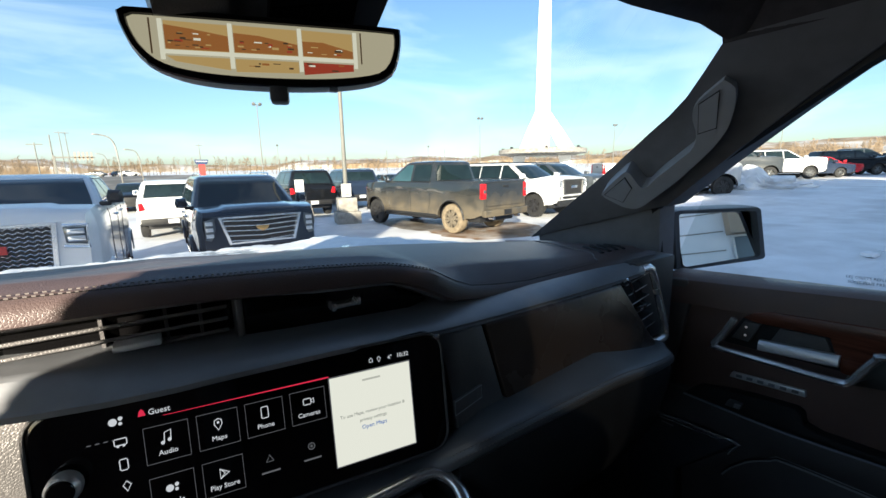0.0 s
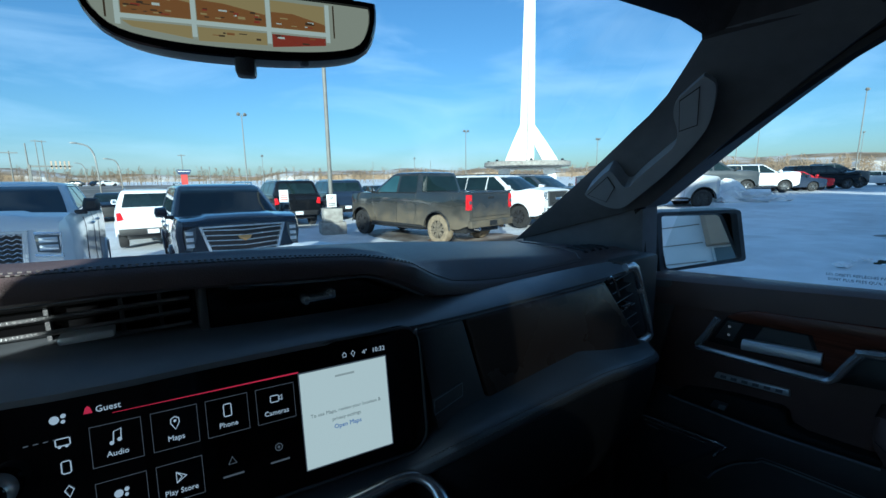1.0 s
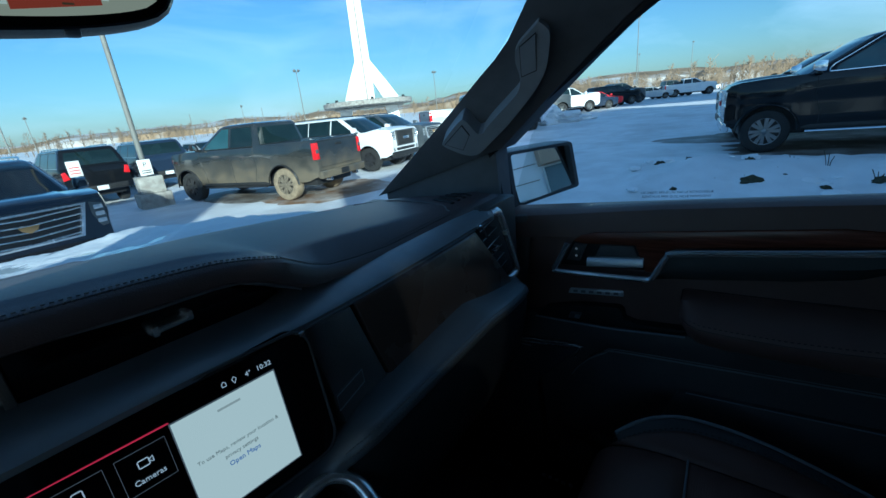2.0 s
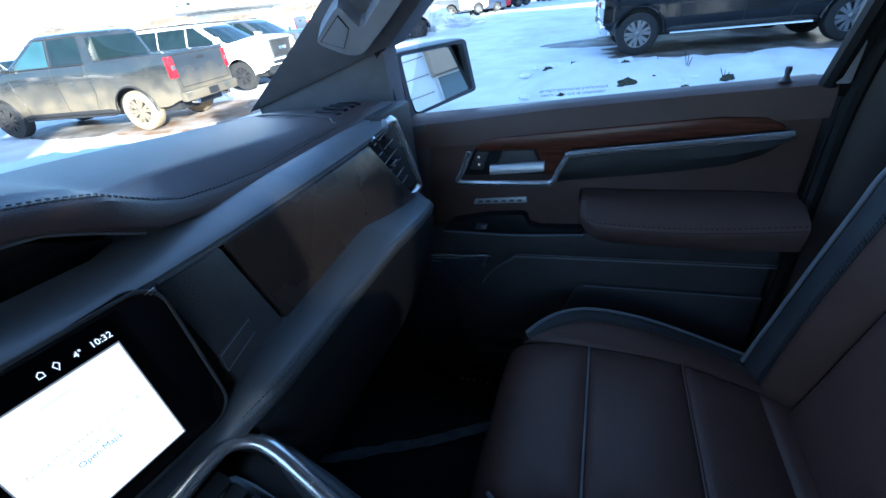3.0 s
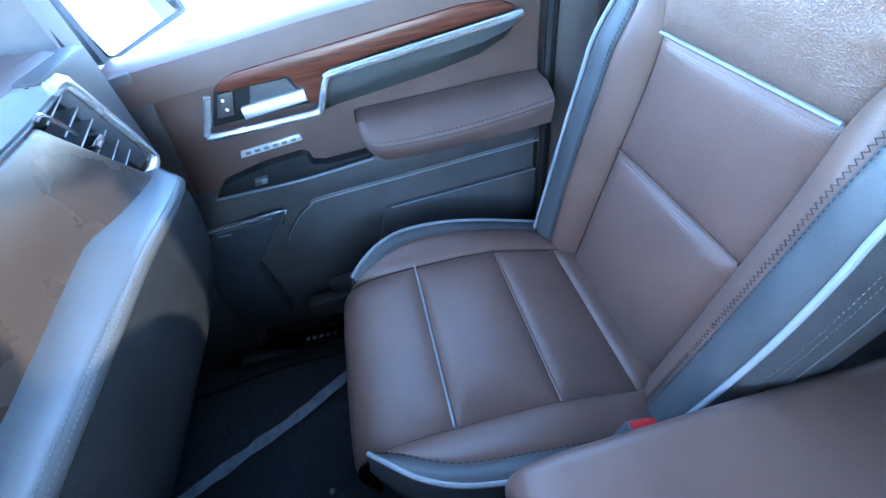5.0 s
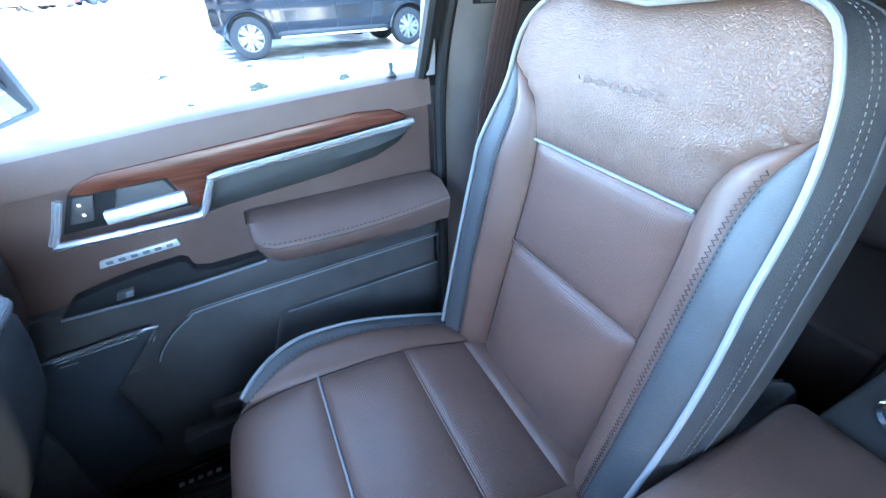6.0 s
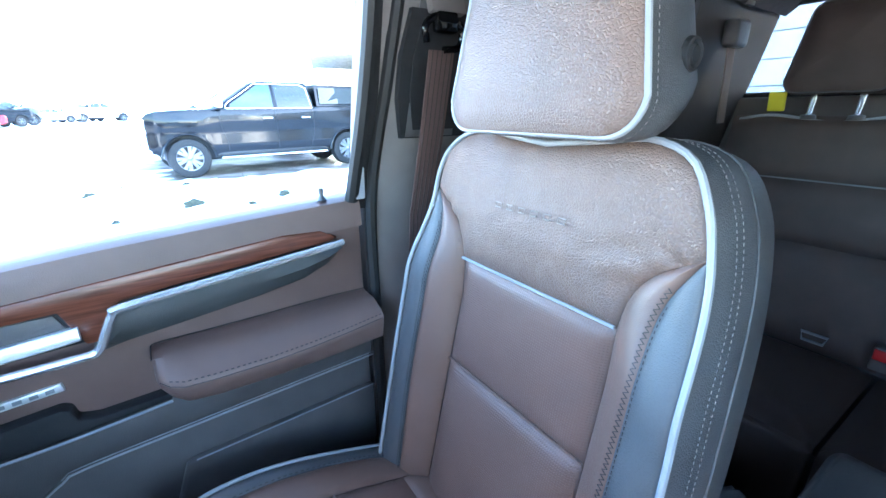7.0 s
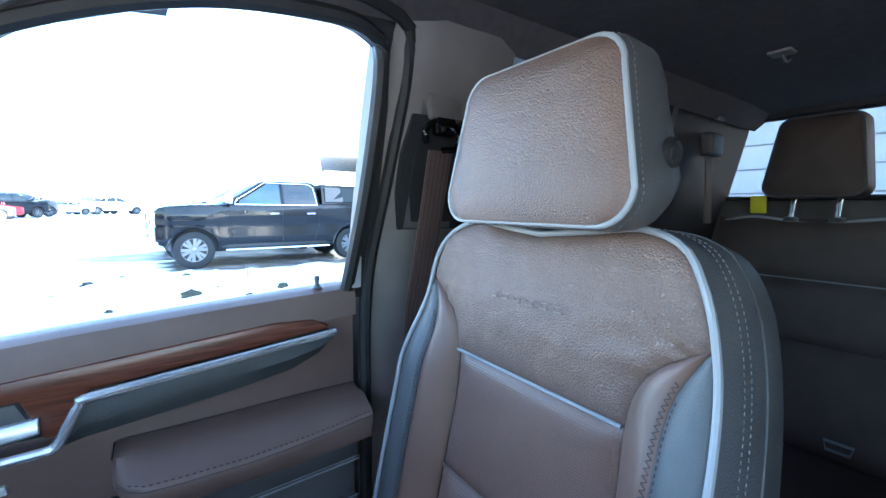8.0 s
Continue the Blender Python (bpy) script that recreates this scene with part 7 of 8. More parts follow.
# ---- vehicles ----
def vehicle(name, label, category, kind, paint_m, at, heading, rim=M_RIM, tyre=M_TYRE, mud_rear=False, grille="bars", near=True, group="parked vehicles", size=1.0, chrome=True, glass=M_CARGLASS, front_glass=None, tall=0.0):
    """A parked car: x forward, y to its left, origin on the ground in the middle."""
    v = thing(name, label, category, group, (at[0], at[1], ground_z(at[0], at[1]) + 0.02))
    v.rotation_euler = (0, 0, math.atan2(heading[1], heading[0]))
    pick = kind == "pickup"
    fa, ra = (1.92, -1.80) if pick else (1.62, -1.48)
    xf, xr = (2.62, -2.95) if pick else (2.62, -2.62)
    if kind == "car":
        fa, ra, xf, xr = 1.38, -1.38, 2.32, -2.32
    belt = (1.42 if pick else 1.36) if kind != "car" else 1.02
    hood = (1.33 if pick else 1.42) if kind != "car" else 0.92
    belt, hood = belt + tall, hood + tall * 1.4
    roof = (2.02 if pick else 1.95) if kind != "car" else 1.48
    cab0 = 1.28 if pick else (1.24 if kind == "suv" else 0.95)
    cabr = -1.02 if pick else xr + 0.10
    sill = 0.46 if kind != "car" else 0.30
    R = 0.50 if kind != "car" else 0.40
    wr = 0.42 if kind != "car" else 0.34

    def low_z(x):
        """The body's lower edge, raised round the wheels."""
        z = sill + 0.10 * smoothstep(xf - 0.35, xf, x) + 0.12 * smoothstep(xr + 0.45, xr, x)
        for ax in (fa, ra):
            d = abs(x - ax)
            if d < R:
                z = max(z, wr + math.sqrt(max(0.0, R * R - d * d)))
        return z

    if pick:
        TX, TZ = [xr, xr + 0.03, cabr - 0.03, cabr, cab0, cab0 + 0.25, xf - 0.62, xf - 0.22, xf - 0.07, xf], [belt + 0.03, belt + 0.05, belt + 0.04, belt, belt, belt + 0.01, hood + 0.085, hood + 0.055, hood + 0.015, hood - 0.06]
    else:
        TX, TZ = [xr, xr + 0.06, xr + 0.20, cab0, cab0 + 0.25, xf - 0.62, xf - 0.22, xf - 0.07, xf], [belt - 0.16, belt - 0.03, belt, belt, belt + 0.01, hood + 0.02, hood - 0.005, hood - 0.03, hood - 0.10]

    def top_z(x):
        return float(np.interp(x, TX, TZ))

    def half_w(x):
        t = max(0.0, (abs(x) - 1.8) / 0.9)
        return 1.0 - (0.075 if x > 0 else 0.035) * t * t - 0.045 * smoothstep(xf - 0.20, xf, x) - 0.03 * smoothstep(xr + 0.15, xr, x)

    def side_y(x, z):
        """Half width of the flank: shoulder crease, tucked sill, swollen wings."""
        k = float(np.interp(z, [0.30, 0.48, 0.62, 0.95, belt - 0.27, belt - 0.22, belt - 0.06, belt + 0.06], [0.93, 0.955, 0.985, 0.978, 0.992, 1.0, 0.985, 0.945]))
        f = sum(math.exp(-((x - ax) / 0.55) ** 4) for ax in (fa, ra)) * 0.028 * smoothstep(belt - 0.05, belt - 0.35, z)
        return half_w(x) * (k + f)

    xs_ = {round(xr + (xf - xr) * k / 36, 4) for k in range(37)} | {round(x, 4) for x in TX}
    for ax in (fa, ra):
        xs_ |= {round(ax + R * math.cos(math.pi * k / 12), 4) for k in range(13)} | {round(ax + (R + 0.004) * c, 4) for c in (1, -1)}
    rings_ = []
    for x in sorted(xs_):
        z0, z1 = low_z(x), top_z(x)
        zs = [z0 + (z1 - z0) * k / 12 for k in range(13)]
        left_ = [(x, side_y(x, z), z) for z in zs]
        hw = side_y(x, z1)
        crown = 0.02 * smoothstep(cab0, cab0 + 0.4, x) * smoothstep(xf + 0.02, xf - 0.25, x)
        mid = [(x, hw * u, z1 + crown * (1 - abs(u) ** 2.5) + 0.012 * (1 - abs(u))) for u in (0.93, 0.80, 0.62, 0.56, 0.28, 0.0, -0.28, -0.56, -0.62, -0.80, -0.93)]
        if x > cab0 + 0.3 and kind != "car":
            mid = [(p[0], p[1], p[2] + (0.022 if abs(p[1]) < hw * 0.58 else 0.0) * smoothstep(xf, xf - 0.4, x)) for p in mid]
        rings_.append(left_ + mid + [(p[0], -p[1], p[2]) for p in reversed(left_)])
    bm = loft(rings_, closed=False)
    for r in (rings_[0], rings_[-1]):
        bm.faces.new([bm.verts.new(p) for p in r])
    bmesh.ops.remove_doubles(bm, verts=bm.verts, dist=1e-5)
    obj("body", bm, paint_m, v, angle=32)
    part("underbody", box(xr + 0.3, xf - 0.3, -0.72, 0.72, 0.34, 0.95, 0.02), M_BLACKTRIM, v)

    # cab: rounded rings from the belt to the roof
    FZ = [0.0, 0.25, 0.5, 0.72, 0.86, 0.94, 0.985, 1.0]
    tf, tb = (0.42, -0.93) if pick else ((0.38, xr + 0.28) if kind == "suv" else (0.20, -1.20))
    bf, bb_ = cab0 + 0.12, (cabr if kind != "car" else xr + 0.55)

    def cab_y(f):
        return 0.935 - 0.20 * f ** 1.15 - 0.03 * max(0.0, (f - 0.9) / 0.1) ** 2

    def cab_f(f):
        return bf + (tf - bf) * f ** 0.93 - 0.08 * max(0.0, (f - 0.92) / 0.08) ** 2

    def cab_b(f):
        return bb_ + (tb - bb_) * f ** (1.0 if pick else 1.8) + 0.06 * max(0.0, (f - 0.92) / 0.08) ** 2

    def cab_z(f):
        return belt - 0.01 + (roof - belt + 0.01) * f

    def front_x(f, u):
        return cab_f(f) + 0.10 * (1 - f * 0.5) * (1 - u * u) - 0.10 * abs(u) ** 8

    def cab_ring(f):
        yy = cab_y(f)
        fr_ = [(front_x(f, u), yy * u, cab_z(f)) for u in (0.985, 0.93, 0.8, 0.5, 0.0, -0.5, -0.8, -0.93, -0.985)]
        bk_ = [(cab_b(f) + 0.05 * abs(u) ** 6, yy * u, cab_z(f)) for u in (-0.985, -0.9, -0.5, 0.0, 0.5, 0.9, 0.985)]
        sd_ = [(cab_f(f) - 0.16, -yy, cab_z(f)), (cab_b(f) + 0.12, -yy, cab_z(f))]
        return fr_ + sd_ + bk_ + [(p[0], -p[1], p[2]) for p in reversed(sd_)]
    rings_ = [cab_ring(f) for f in FZ]
    ctr_ = sum((Vector(p) for p in rings_[-1]), Vector()) / len(rings_[-1])
    rings_ += [[ctr_ + (Vector(p) - ctr_) * 0.8 + Vector((0, 0, 0.022)) for p in rings_[-1]], [ctr_ + (Vector(p) - ctr_) * 0.35 + Vector((0, 0, 0.034)) for p in rings_[-1]]]
    obj("cab", loft(rings_), paint_m, v, angle=50)

    doors = [(cab0 - 0.30, 0.03), (-0.07, cabr + 0.14)] if pick else ([(cab0 - 0.32, 0.0), (-0.10, -1.12), (-1.20, xr + 0.36)] if kind == "suv" else [(cab0 - 0.32, -0.05), (-0.12, -1.15)])
    F0, F1 = 0.07, 0.87

    def pane_rings(s, a, b, first, last, grow=0.0):
        out = []
        for k in range(6):
            f = F0 - grow + (F1 - F0 + 2 * grow) * k / 5
            xa = min(a + grow * 0.6, cab_f(f) - 0.20 + grow * 0.6) if first else a + grow * 0.5
            xb = max(b - grow * 0.5, cab_b(f) + (0.12 if pick else 0.20)) if last else b - grow * 0.5
            if first:
                xa = a + (cab_f(f) - 0.24 - a) * 1.0 if cab_f(f) - 0.24 < a else a
                xa += grow * 0.5
            y = cab_y(f)
            o = 0.007 if grow == 0 else 0.003
            out.append([(xa, s * (y + o), cab_z(f)), (xb, s * (y + o), cab_z(f)), (xb, s * (y - 0.02), cab_z(f)), (xa, s * (y - 0.02), cab_z(f))])
        return out
    for s in (1, -1):
        for i, (a, b) in enumerate(doors):
            first, last = i == 0, i == len(doors) - 1
            w_ = part("window", loft(pane_rings(s, a, b, first, last)), (front_glass or glass) if first else glass, v)
            if near:
                part("window_surround", loft(pane_rings(s, a, b, first, last, 0.045)), M_BLACKTRIM, w_)
        if near:
            yb = cab_y(0.01)
            part("belt_trim", tube([(cab0 - 0.22, s * (yb + 0.016), belt + 0.018), (0.0, s * (yb + 0.016), belt + 0.018), (cab_b(0) + 0.14, s * (yb + 0.016), belt + 0.018)], 0.014, 6), M_CHROME if chrome else M_BLACKTRIM, v)
            up_ = [(xx, s * (cab_y(f) + 0.012), cab_z(f)) for f, xx in [(0.02 + 0.9 * k / 8, min(cab0 - 0.22, cab_f(0.02 + 0.9 * k / 8) - 0.13)) for k in range(9)] + [(0.92, cab_b(0.92) + 0.25), (0.8, cab_b(0.8) + 0.11), (0.02, cab_b(0.02) + 0.11)]]
            if chrome:
                part("window_trim", tube(up_, 0.010, 5), M_CHROME, v)
            for i, (a, b) in enumerate(doors[:2]):
                sx = b - 0.03
                part("shut_line", tube([(sx + (0.12 * smoothstep(0.9, 0.5, z) if i else 0), s * (side_y(sx, z) + 0.0005), z) for z in [low_z(sx) + 0.03 + (belt - 0.02 - low_z(sx)) * k / 8 for k in range(9)]], 0.006, 4), M_BLACKTRIM, v)
                hy = side_y(b + 0.2, belt - 0.19)
                part("door_handle", box(b + 0.06, b + 0.28, min(s * (hy - 0.02), s * (hy + 0.035)), max(s * (hy - 0.02), s * (hy + 0.035)), belt - 0.21, belt - 0.175, 0.012, 3), M_CHROME if chrome else paint_m, v)
            sx = cab0 - 0.06
            part("shut_line", tube([(sx - 0.10 * smoothstep(belt - 0.3, 0.7, z), s * (side_y(sx, z) + 0.0005), z) for z in [sill + 0.06 + (belt - 0.1 - sill) * k / 8 for k in range(9)]], 0.006, 4), M_BLACKTRIM, v)
            for ax in (fa, ra):
                pts = [(ax + (R + 0.012) * math.cos(a_), s * (side_y(ax, 0.8) + 0.004), wr + (R + 0.012) * math.sin(a_)) for a_ in [0.02 + 3.1 * k / 16 for k in range(17)]]
                part("arch_trim", tube(pts, 0.03, 6, flat=0.5), paint_m if paint_m in (P_BLACK, P_NAVY, P_WHITE) else M_BLACKTRIM, v)
            if kind != "car":
                part("side_step", tube([(fa - 0.62, s * 0.97, 0.40), (ra + 0.62, s * 0.97, 0.40)], 0.05, 8, flat=0.5), M_CHROME if chrome else M_BLACKTRIM, v)
                part("rocker", box(ra + R + 0.02, fa - R - 0.02, min(s * 0.90, s * 0.965), max(s * 0.90, s * 0.965), sill - 0.03, sill + 0.06, 0.012), M_BLACKTRIM, v)
        m = loft([[(cab0 - 0.12 - dx, s * y, z) for y, z in ((1.0, belt + 0.03), (1.17, belt + 0.04), (1.19, belt + 0.12), (1.17, belt + 0.21), (1.02, belt + 0.22), (0.99, belt + 0.12))] for dx in (0.0,)] +
                 [[(cab0 + dx, s * (1.09 + (y - 1.09) * k), belt + 0.125 + (z - belt - 0.125) * k) for y, z in ((1.0, belt + 0.03), (1.17, belt + 0.04), (1.19, belt + 0.12), (1.17, belt + 0.21), (1.02, belt + 0.22), (0.99, belt + 0.12))] for dx, k in ((-0.07, 1.03), (0.0, 0.9), (0.05, 0.55))])
        mir = part("side_mirror", bevel(m, 0.012, 2), M_CHROME if (chrome and near and paint_m == P_BLACK) else (M_BLACKTRIM if pick else paint_m), v)
        part("mirror_arm", box(cab0 - 0.12, cab0 - 0.02, min(s * 0.90, s * 1.04), max(s * 0.90, s * 1.04), belt + 0.0, belt + 0.06, 0.015), M_BLACKTRIM, mir)
        part("mirror_glass", loft([[(cab0 - 0.122, s * y, z) for y, z in ((1.02, belt + 0.05), (1.15, belt + 0.06), (1.15, belt + 0.19), (1.04, belt + 0.19))], [(cab0 - 0.126, s * y, z) for y, z in ((1.03, belt + 0.06), (1.14, belt + 0.07), (1.14, belt + 0.18), (1.05, belt + 0.18))]]), M_MIRROR, mir)
    # windscreen and rear glass
    def glazing(fx, f0, f1, um, off):
        rr_ = []
        for k in range(6):
            f = f0 + (f1 - f0) * k / 5
            us = [-um + 2 * um * j / 8 for j in range(9)]
            rr_.append([(fx(f, u) + off, cab_y(f) * u, cab_z(f) + 0.004) for u in us] + [(fx(f, u) - 2 * off, cab_y(f) * u, cab_z(f)) for u in reversed(us)])
        return loft(rr_)
    part("windscreen", glazing(front_x, 0.03, 0.90, 0.90, 0.010), glass, v)
    part("rear_window", glazing(lambda f, u: cab_b(f) + 0.05 * abs(u) ** 6, 0.10, 0.82, 0.84, -0.010), glass, v)
    if near:
        for s in (0.35, -0.35):
            part("wiper", tube([(front_x(0.04, s) + 0.02, 0.9 * s + 0.25, cab_z(0.05)), (front_x(0.04, s) + 0.025, 0.9 * s - 0.25, cab_z(0.07))], 0.010, 5), M_BLACKTRIM, v)
    # wheels
    for ax in (fa, ra):
        for s in (1, -1):
            muddy = mud_rear and ax == ra
            ty = part("wheel", moved(lathe([(wr * 0.62, 0.13), (wr * 0.80, 0.145), (wr * 0.96, 0.125), (wr, 0.09), (wr, -0.09), (wr * 0.96, -0.12), (wr * 0.6, -0.13)], 30), Matrix.Translation((ax, s * 0.84, wr))), M_TYREMUD if muddy else tyre, v)
            face_y = s * (0.84 + 0.115)
            spokes = []
            nsp = 12 if near else 6
            for k in range(nsp):
                a = 6.28318 * (k + (0.18 if k % 2 else -0.02)) / nsp
                ca, sa = math.cos(a), math.sin(a)
                w1, w2 = wr * 0.055, wr * 0.085
                pts = [(wr * 0.12, -w1), (wr * 0.63, -w2), (wr * 0.63, w2), (wr * 0.12, w1)]
                poly = [(ax + p * ca - q * sa, wr + p * sa + q * ca) for p, q in pts]
                spokes.append(prism(poly, "y", face_y - s * 0.03, face_y))
            rimbm = join(*spokes, moved(lathe([(wr * 0.60, 0.125), (wr * 0.655, 0.13), (wr * 0.67, 0.115), (wr * 0.60, 0.05)], 30), Matrix.Translation((ax, s * 0.84, wr)) @ Matrix.Scale(s, 4, (0, 1, 0))),
                         moved(lathe([(0.0, 0.125), (wr * 0.10, 0.122), (wr * 0.15, 0.11)], 16), Matrix.Translation((ax, s * 0.84, wr)) @ Matrix.Scale(s, 4, (0, 1, 0))))
            part("rim", rimbm, M_RIMMUD if muddy else rim, ty)
            part("hub_dish", moved(lathe([(0.0, 0.06), (wr * 0.62, 0.055)], 24), Matrix.Translation((ax, s * 0.84, wr)) @ Matrix.Scale(s, 4, (0, 1, 0))), M_BLACKTRIM, ty)
    # front: grille, lamps, bumper
    bars = grille == "bars"
    gz0, gz1 = (hood - 0.56, hood - 0.13) if bars else (hood - 0.58, hood - 0.08)
    gw = 0.63 if bars else 0.60
    k0 = 0.80 if bars else 0.93
    gback = part("grille", prism([(-gw * k0, gz0), (gw * k0, gz0), (gw, gz1), (-gw, gz1)], "x", xf - 0.05, xf + 0.012, 0.006), M_BLACKTRIM, v)
    if near:
        ring_ = [(-gw * k0, gz0), (gw * k0, gz0), (gw, gz1), (-gw, gz1)]
        cz = (gz0 + gz1) / 2
        rg_ = [[(xf + dx, y * ky, cz + (z - cz) * kz) for y, z in ring_] for dx, ky, kz in ((0.0, 1.06, 1.08), (0.045, 1.05, 1.06), (0.05, 0.98, 0.95), (0.012, 0.95, 0.90))]
        gm = M_POLISHED if chrome else M_GUNMETAL
        part("grille_frame", bevel(loft(rg_, True, False), 0.008, 2), gm, gback, "bright chrome grille surround" if chrome else "dark metal grille surround")
        nb = 5 if bars else 10
        for k in range(nb):
            z = gz0 + (gz1 - gz0) * (k + 0.55) / (nb + 0.1)
            ww = gw * (k0 + (1 - k0) * (k + 0.5) / nb) - 0.02
            if bars:
                part("grille_bar", loft([[(xf + 0.005, y, z - 0.016 - 0.03 * (1 - abs(y) / ww)), (xf + 0.038, y, z - 0.007 - 0.03 * (1 - abs(y) / ww)), (xf + 0.036, y, z + 0.008 - 0.03 * (1 - abs(y) / ww)), (xf + 0.005, y, z + 0.017 - 0.03 * (1 - abs(y) / ww))] for y in (-ww, -ww * 0.5, 0, ww * 0.5, ww)]), M_POLISHED, gback)
            else:
                pts = [(xf + 0.024, -ww + 2 * ww * j / 30, z + (0.012 if j % 2 else -0.012)) for j in range(31)]
                part("grille_bar", tube(pts, 0.0065, 4), gm, gback)
        if bars:
            part("badge", prism([(-0.11, cz + 0.055), (0.11, cz + 0.055), (0.08, cz), (0, cz - 0.04), (-0.08, cz)], "x", xf + 0.03, xf + 0.06, 0.008), M_BADGE, gback, "plain gold shield emblem")
        else:
            part("badge", box(xf + 0.03, xf + 0.06, -0.20, 0.20, cz - 0.045, cz + 0.045, 0.006), M_SIGNRED if chrome else M_CHROME, gback, "plain emblem bar")
        part("lower_intake", prism([(-0.60, sill + 0.20), (0.60, sill + 0.20), (0.66, gz0 - 0.08), (-0.66, gz0 - 0.08)], "x", xf - 0.05, xf + 0.008, 0.006), M_BLACKTRIM, v)
    for s in (1, -1):
        if bars:
            lamp = prism([(s * 0.70, hood - 0.12), (s * 0.865, hood - 0.16), (s * 0.865, hood - 0.48), (s * 0.78, hood - 0.50), (s * 0.70, hood - 0.30)], "x", xf - 0.16, xf + 0.012, 0.012)
        else:
            lamp = prism([(s * 0.67, hood - 0.12), (s * 0.875, hood - 0.13), (s * 0.87, hood - 0.34), (s * 0.68, hood - 0.31)], "x", xf - 0.16, xf + 0.012, 0.012)
        hl_ = part("headlight", lamp, M_HEADLAMP, v)
        if near:
            yy = (0.74, 0.85) if bars else (0.70, 0.86)
            for k in range(3 if bars else 2):
                zz = hood - (0.21 + 0.10 * k if bars else 0.18 + 0.085 * k)
                part("lens", prism([(s * yy[0], zz - 0.03), (s * yy[1], zz - 0.03), (s * yy[1], zz + 0.03), (s * yy[0], zz + 0.03)], "x", xf + 0.004, xf + 0.020, 0.008), M_LENS, hl_)
            if not bars:
                part("lamp_surround", tube([(xf + 0.012, s * 0.66, hood - 0.34), (xf + 0.006, s * 0.88, hood - 0.37), (xf - 0.01, s * 0.885, hood - 0.11), (xf + 0.0, s * 0.67, hood - 0.10)], 0.022, 6), M_POLISHED, v)
        if near:
            part("fog_lamp", prism([(s * 0.70, 0.62), (s * 0.85, 0.64), (s * 0.85, 0.80), (s * 0.74, 0.78)], "x", xf - 0.12, xf + 0.0, 0.01), M_BLACKTRIM, v)
        if pick:
            tl = prism([(s * 0.80, belt - 0.42), (s * 0.945, belt - 0.42), (s * 0.935, belt - 0.02), (s * 0.80, belt - 0.02)], "x", xr - 0.012, xr + 0.10, 0.012)
        else:
            tl = prism([(s * 0.74, belt - 0.34), (s * 0.93, belt - 0.38), (s * 0.93, belt - 0.12), (s * 0.82, belt - 0.10)], "x", xr - 0.01, xr + 0.20, 0.012)
        tl_ = part("tail_light", tl, M_TAILLAMP, v)
        if pick and near:
            part("reversing_lens", box(xr - 0.02, xr + 0.02, min(s * 0.82, s * 0.92), max(s * 0.82, s * 0.92), belt - 0.27, belt - 0.18, 0.006), M_HEADLAMP, tl_)
    part("front_bumper", prism([(-0.86, sill - 0.02), (0.86, sill - 0.02), (0.90, sill + 0.17), (-0.90, sill + 0.17)], "x", xf - 0.10, xf + 0.03, 0.03), M_CHROME if (chrome and pick and near) else M_BLACKTRIM, v)
    part("rear_bumper", prism([(-0.90, sill + 0.06), (0.90, sill + 0.06), (0.92, sill + 0.26), (-0.92, sill + 0.26)], "x", xr - 0.09, xr + 0.06, 0.03), M_CHROME if (chrome and pick) else (paint_m if pick else M_BLACKTRIM), v)
    if near:
        part("number_plate", box(xr - 0.10, xr - 0.085, -0.16, 0.16, sill + 0.09, sill + 0.23), M_SIDING if not pick else M_BLACKTRIM, v)
        if pick:
            part("tailgate_handle", box(xr - 0.012, xr + 0.01, -0.12, 0.12, belt - 0.14, belt - 0.08, 0.006), M_BLACKTRIM, v)
            part("tailgate_line", tube([(xr - 0.004, -0.79, 0.80), (xr - 0.004, 0.79, 0.80), (xr - 0.004, 0.79, belt), (xr - 0.004, -0.79, belt)], 0.006, 4, closed=True), M_BLACKTRIM, v)
            part("bed_cover", box(xr + 0.06, cabr - 0.06, -0.82, 0.82, belt + 0.0, belt + 0.052, 0.01), M_BLACKTRIM, v)
            for s in (0.55, -0.55):
                part("exhaust_tip", moved(lathe([(0.030, 0.0), (0.045, -0.0), (0.045, 0.16)], 14, "z"), Matrix.Translation((xr - 0.06, s, sill + 0.02)) @ Matrix.Rotation(radians(90), 4, "Y")), M_CHROME, v)
        elif kind == "suv":
            for s in (1, -1):
                part("roof_rail", tube(smooth_line([(0.2, s * 0.66, roof + 0.0), (0.1, s * 0.66, roof + 0.05), (-1.9, s * 0.66, roof + 0.05), (-2.05, s * 0.66, roof)], 16), 0.018, 6), M_CHROME if chrome else M_BLACKTRIM, v)
    v.scale = (size, size, size)
    return v


M_BADGE = mat("gold_badge", (0.7, 0.42, 0.16), 0.3, metal=0.7)

vehicle("black_pickup", "shiny black crew-cab pickup with chrome trim, on wet gravel", "pickup truck", "pickup", P_BLACK, (12.6, -2.42), (-0.07, 1), grille="mesh", size=1.07, front_glass=M_CARGLASS_SKY)
cn = thing("truck_canopy", "black canopy with side glass on the pickup bed", "truck canopy", at=(12.6, -2.42, ground_z(12.6, -2.42) + 0.02))
cn.rotation_euler = (0, 0, math.atan2(1, -0.07))
part("shell", bevel(loft([[(-1.04, 0.93, 1.475), (-2.9, 0.92, 1.475), (-2.9, -0.92, 1.475), (-1.04, -0.93, 1.475)], [(-1.06, 0.78, 1.99), (-2.7, 0.76, 1.98), (-2.7, -0.76, 1.98), (-1.06, -0.78, 1.99)]]), 0.05, 3), P_BLACK, cn)
